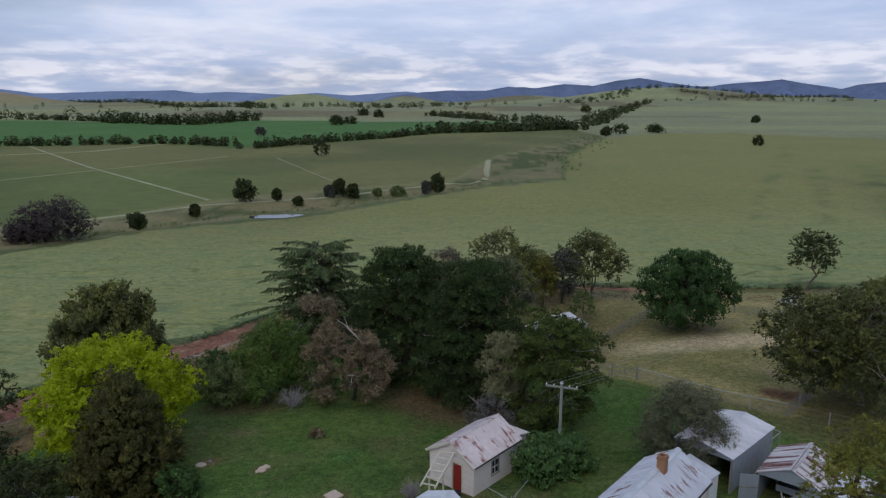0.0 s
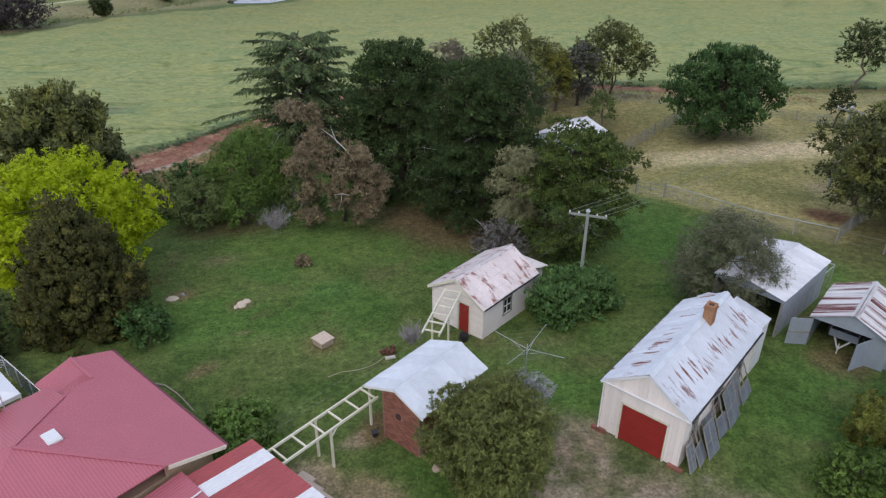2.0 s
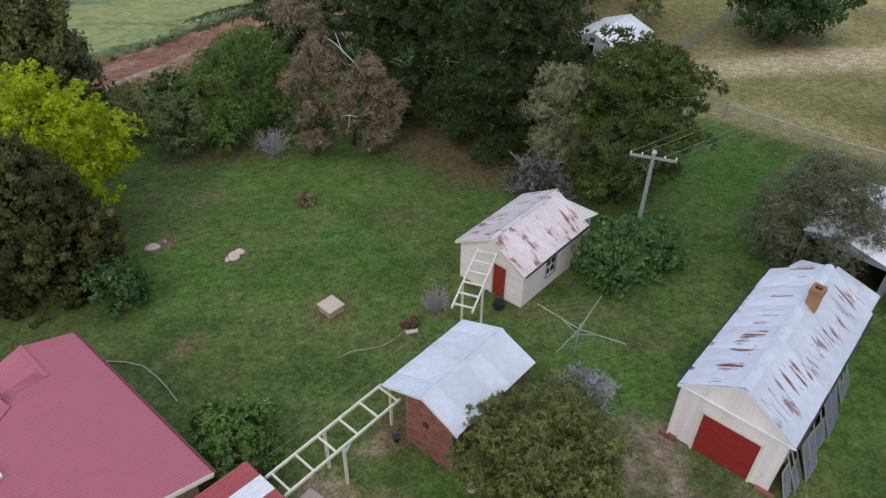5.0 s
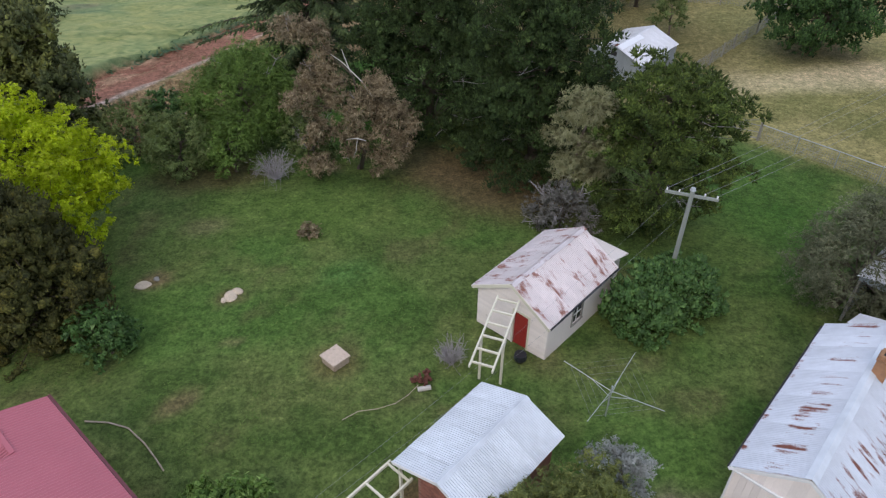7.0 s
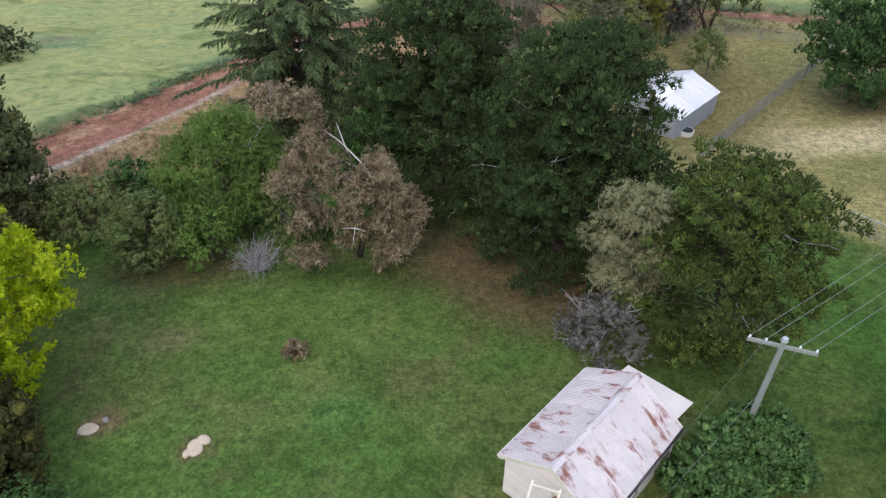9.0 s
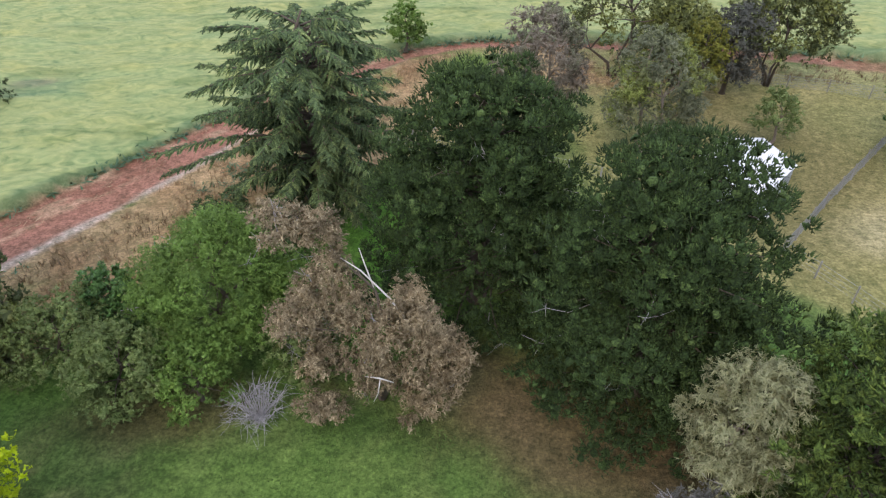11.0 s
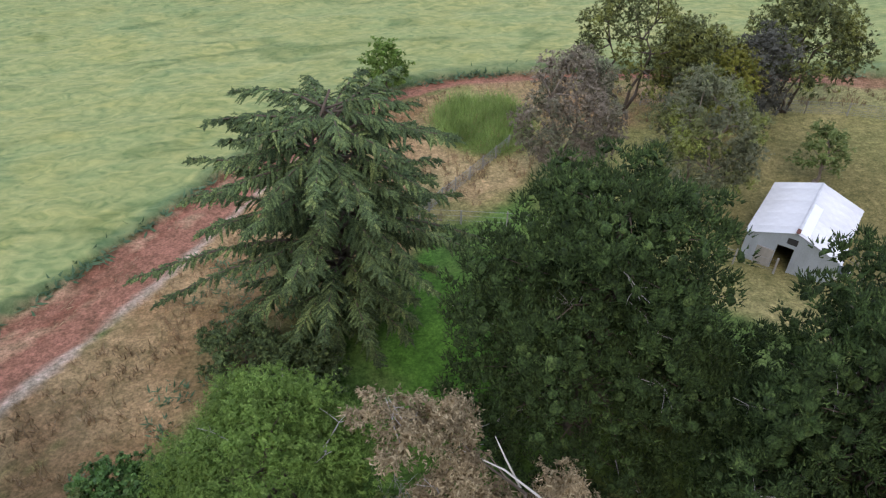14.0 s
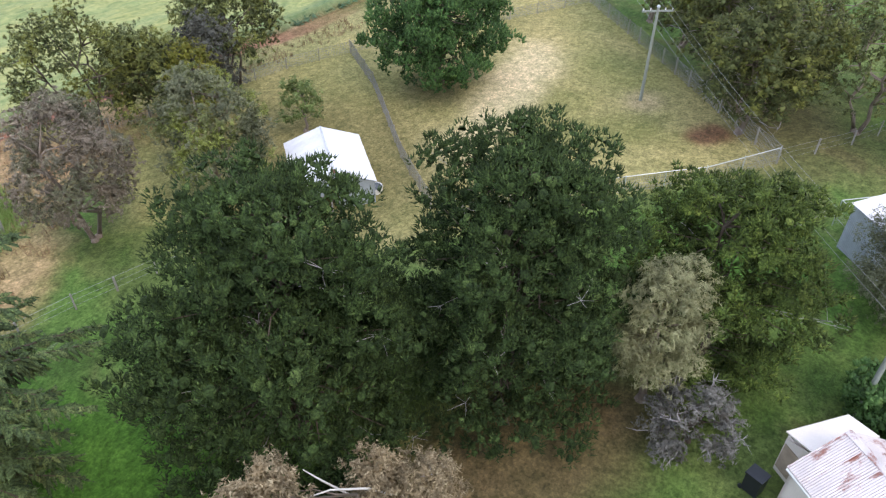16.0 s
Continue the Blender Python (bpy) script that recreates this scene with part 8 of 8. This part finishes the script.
# scattered bushes of the creek and far paddocks
for k, (x, y, h, r, lm) in enumerate([(-90, 158, 8.0, 8.6, "leaf_maroon"), (-78, 175, 4.6, 2.4, "leaf_dark"), (-73, 203, 3.6, 1.6, "leaf_dark"), (-65, 228, 7.4, 3.4, "leaf_dark"), (-55, 230, 4.6, 1.5, "leaf_dark"), (-47, 225, 3.0, 1.5, "leaf_dark"), (-39, 239, 4.4, 1.8, "leaf_plum"), (-36, 241, 6.2, 2.2, "leaf_dark"), (-31, 239, 5.0, 2.2, "leaf_dark"), (-16, 245, 3.2, 2.6, "leaf_scrub"), (-6, 248, 5.0, 1.8, "leaf_plum"), (-2, 249, 7.2, 2.6, "leaf_dark"), (-72, 416, 9, 5.2, "leaf_dark"), (210, 470, 6.5, 4.0, "leaf_dark"), (136, 592, 7, 4.5, "leaf_dark"), (157, 628, 9, 7, "leaf_dark"), (194, 648, 7, 8, "leaf_dark"), (-160, 620, 9, 5, "leaf_plum"), (-134, 892, 9, 9, "leaf_dark"), (-122, 930, 8, 10, "leaf_dark"), (309, 1540, 16, 11, "leaf_dark"), (402, 913, 9, 6, "leaf_dark"), (-97, 161, 4.6, 5.0, "leaf_maroon"), (-23, 244, 2.6, 1.4, "leaf_scrub"), (-143, 947, 11, 8, "leaf_dark"), (-111, 1227, 13, 10, "leaf_dark"), (-152, 1346, 13, 11, "leaf_dark"), (143, 620, 7, 5, "leaf_dark"), (200, 668, 6, 6, "leaf_dark")]):
    tree("paddock_tree", "dark paddock tree standing alone in far pasture" if y > 300 else "dark bush beside the creek", x, y, h, r, lm, seed=200 + k, n=22, lobe=r * 0.34, count=(14000 if r > 4.5 else 6500) if y < 260 else 2200, ll=0.24 + y / 1000, lw=0.13 + y / 1500, low=-0.7, base=0.08, category="tree" if h > 4.5 else "bush", limbs=False, group="creek and paddock trees", sub=r * 0.16, per=20)


def tree_line(label, pts, gap, h, leafm, seed, per=60, width=3.0):
    """A far belt of trees as one mass of leaf clumps with an uneven top."""
    rng = np.random.default_rng(seed)
    ps, ds = [], []
    for (ax, ay), (bx, by) in zip(pts, pts[1:]):
        n = max(1, int(math.hypot(bx - ax, by - ay) / gap))
        for k in range(n):
            t = (k + rng.uniform(0, 1)) / n
            if rng.uniform() < 0.12:
                continue
            x, y = ax + (bx - ax) * t + rng.normal(0, width), ay + (by - ay) * t + rng.normal(0, width)
            hh, rr = h * rng.uniform(0.5, 1.25), h * rng.uniform(0.28, 0.55)
            d = rng.normal(0, 1, (per, 3))
            d /= np.linalg.norm(d, axis=1, keepdims=True)
            ps.append(np.array([x, y, ground(x, y) + hh * 0.5]) + d * np.array([rr, rr, hh * 0.5]) * rng.uniform(0.75, 1.05, (per, 1)))
            ds.append(d)
    me = leaves("tree_line", np.concatenate(ps), np.concatenate(ds), h * 0.26, h * 0.22, rng, 0.7)
    me.materials.append(M[leafm])
    tagged(new("tree_line", me), label, "trees", "far tree lines", "stuff")


tree_line("dark hedge of trees along the green paddock", [(-420, 500), (-311, 498), (-204, 528), (-148, 497)], 2.0, 5.8, "leaf_dark", 301, 62)
tree_line("dark hedge of trees along the green paddock", [(-131, 474), (-96, 533), (-50, 601), (-13, 667), (62, 672), (137, 731)], 2.1, 6.0, "leaf_dark", 302, 62)
tree_line("dark belt of trees beyond the green paddock", [(-720, 1127), (-597, 1096), (-474, 1018)], 9, 13, "leaf_dark", 303, 40)
tree_line("dense dark plantation beyond the green paddock", [(-470, 1000), (-400, 940), (-329, 909), (-290, 1080)], 4, 13, "leaf_dark", 304, 50, 8)
tree_line("dark belt of trees across far pasture", [(-26, 1368), (69, 1006), (116, 934), (133, 772)], 5, 10, "leaf_dark", 305, 40)
tree_line("dark belt of trees climbing to the hill", [(161, 788), (306, 1298), (500, 1900), (700, 2450)], 12, 13, "leaf_dark", 306, 30, 8)
tree_line("scattered dark trees on far pasture", [(-900, 1600), (-400, 1700), (0, 1900), (300, 2100)], 55, 13, "leaf_dark", 307, 30, 60)
tree_line("scattered dark trees on far pasture", [(700, 2450), (1030, 2514), (1400, 2700), (1715, 2900)], 30, 12, "leaf_dark", 308, 30, 20)
tree_line("scattered dark trees on the far hills", [(-1500, 2300), (-700, 2500), (0, 2700), (500, 2800)], 60, 14, "leaf_dark", 309, 30, 120)
tree_line("dark trees along the hill crest", [(420, 2450), (620, 2700), (800, 2950), (1000, 3050), (1300, 3000)], 9, 14, "leaf_dark", 310, 30, 30)
tree_line("dense dark plantation beyond the olive paddock", [(-2, 717), (39, 682), (90, 700), (140, 743)], 1.7, 9, "leaf_dark", 313, 60, 9)
tree_line("dark belt of trees on the far left slope", [(-1900, 3600), (-1250, 2900), (-567, 1988), (-450, 1750)], 9, 15, "leaf_dark", 314, 30, 14)
tree_line("broken dark belt of trees on far pasture", [(-493, 1824), (-296, 2230), (-145, 1911), (63, 2509)], 16, 14, "leaf_dark", 315, 30, 25)
tree_line("dark line of trees along the hill foot", [(896, 2782), (1068, 2609), (1400, 2900), (1900, 3300)], 11, 13, "leaf_dark", 316, 30, 12)
tree_line("low creek reeds and rushes", [(-95, 150), (-69, 195), (-50, 208), (-20, 238), (10, 262)], 1.2, 1.3, "leaf_scrub", 311, 16, 4)
tree_line("dark scrub along the creek bend", [(50, 300), (64, 380), (92, 460), (126, 570)], 3.0, 2.0, "leaf_scrub", 312, 20, 7)


# ---------------------------------------------------------------- grass and crop stuff
def tufts(name, label, material, n, box, keep, length, width, blades, seed, up=1.0, spread=0.5, lift=0.0):
    rng = np.random.default_rng(seed)
    x, y = rng.uniform(box[0], box[1], n), rng.uniform(box[2], box[3], n)
    k = keep(x, y, rng)
    x, y = x[k], y[k]
    z = land(x, y) + lift
    p = np.repeat(np.stack([x, y, z - 0.02], -1), blades, 0)
    p[:, :2] += rng.normal(0, length * 0.25, (len(p), 2))
    d = np.zeros_like(p)
    d[:, 2] = up
    me = leaves(name, p, d, length, width, rng, spread, blade=up > 0.9, lie=0.5)
    me.materials.append(material)
    tagged(new(name, me), label, "grass", kind="stuff")


def on_lawn(x, y, rng):
    c, crop = zones(x, y)
    green = c[:, 1] > c[:, 0] * 1.12
    return green & (crop < 0.1) & (rng.uniform(0, 1, len(x)) < 0.25 + 0.75 * smooth(fractal(x, y, 2.2, 3, 131), 0.4, 0.6))


def on_dry(x, y, rng):
    verge, road = np.interp(x, EDGE_X, VERGE_Y), np.interp(x, EDGE_X, ROAD_Y)
    return (y > verge + 0.5) & (y < road - 0.5) & (x < 50) & (fractal(x, y, 3, 3, 133) > 0.42)


def on_weedy(x, y, rng):
    verge, road = np.interp(x, EDGE_X, VERGE_Y), np.interp(x, EDGE_X, ROAD_Y)
    return (y > verge) & (y < road - 1.0) & (fractal(x, y, 2.2, 3, 137) > 0.655)


def on_edge(x, y, rng):
    e = np.interp(x, EDGE_X, EDGE_Y)
    return (y > e - 0.7) & (y < e + 1.1) & (fractal(x, y, 2, 3, 135) > 0.36)


def on_reed(x, y, rng):
    return blob(x, y, -3.2, 96.5, 4.2, 6.2, 0.5, 0, 15) > 0.4


tufts("lawn_grass", "short uneven green lawn grass", M["grass"], 46000, (-28, 26, 27, 64), on_lawn, 0.19, 0.05, 3, 401, 0.6)
tufts("dry_grass", "tall dry straw-coloured grass on the verge", M["drygrass"], 16000, (-36, 46, 44, 104), on_dry, 0.5, 0.05, 6, 402, 1.0, 0.4)
tufts("verge_weeds", "low blue-green weed clumps in the dry verge", M["weeds"], 9000, (-36, -16, 46, 82), on_weedy, 0.42, 0.09, 5, 406, 0.8, 0.7)
tufts("roadside_weeds", "blue-green weeds along the crop edge", M["weeds"], 34000, (-48, 62, 44, 108), on_edge, 0.62, 0.15, 6, 403, 0.8, 0.6, 0.15)
rl_rng = np.random.default_rng(405)
rx = rl_rng.uniform(-46, -14, 15000)
ry = rl_rng.uniform(44, 104, 15000)
r_lane = (ry - np.interp(rx, EDGE_X, ROAD_Y)) / (np.interp(rx, EDGE_X, EDGE_Y) - np.interp(rx, EDGE_X, ROAD_Y))
rk = (r_lane > 0.45) & (r_lane < 0.85) & (fractal(rx * 0.6 + ry * 0.2, ry * 0.6, 1.6, 3, 77) > 0.5)
rx, ry = rx[rk], ry[rk]
straw = leaves("road_straw", np.stack([rx, ry, land(rx, ry) + 0.0], -1), np.tile((0.53, 0.85, 0.06), (len(rx), 1)), 0.42, 0.045, rl_rng, 0.3, blade=True)
straw.materials.append(M["drygrass"])
tagged(new("road_straw", straw), "dry straw scattered along the red earth road", "straw", kind="stuff")
tufts("reeds", "tall soft green reeds in the verge", M["reed"], 2200, (-9, 3, 88, 104), on_reed, 1.1, 0.035, 9, 404, 1.0, 0.5)

# ---------------------------------------------------------------- bricks of the shed front
bk = Geo().box(-0.112, 0.112, -0.012, 0.02, -0.037, 0.037).mesh("brick")
bk.materials.append(M["brick"])
row = 0
z = 0.02
while z < BR - 0.18:
    room = (BR - 0.12 - z) / BS
    x = -min(0.99, room) + (0.118 if row % 2 else 0.0) + 0.116
    while x < min(BH - 0.03, room) - 0.1:
        if math.hypot(x - 0.05, z - 1.75) > 0.2:
            part("brick", bk, None, fw, m=pose(x, 0.01, z, 0, 0, 0))
        x += 0.236
    z += 0.0845
    row += 1
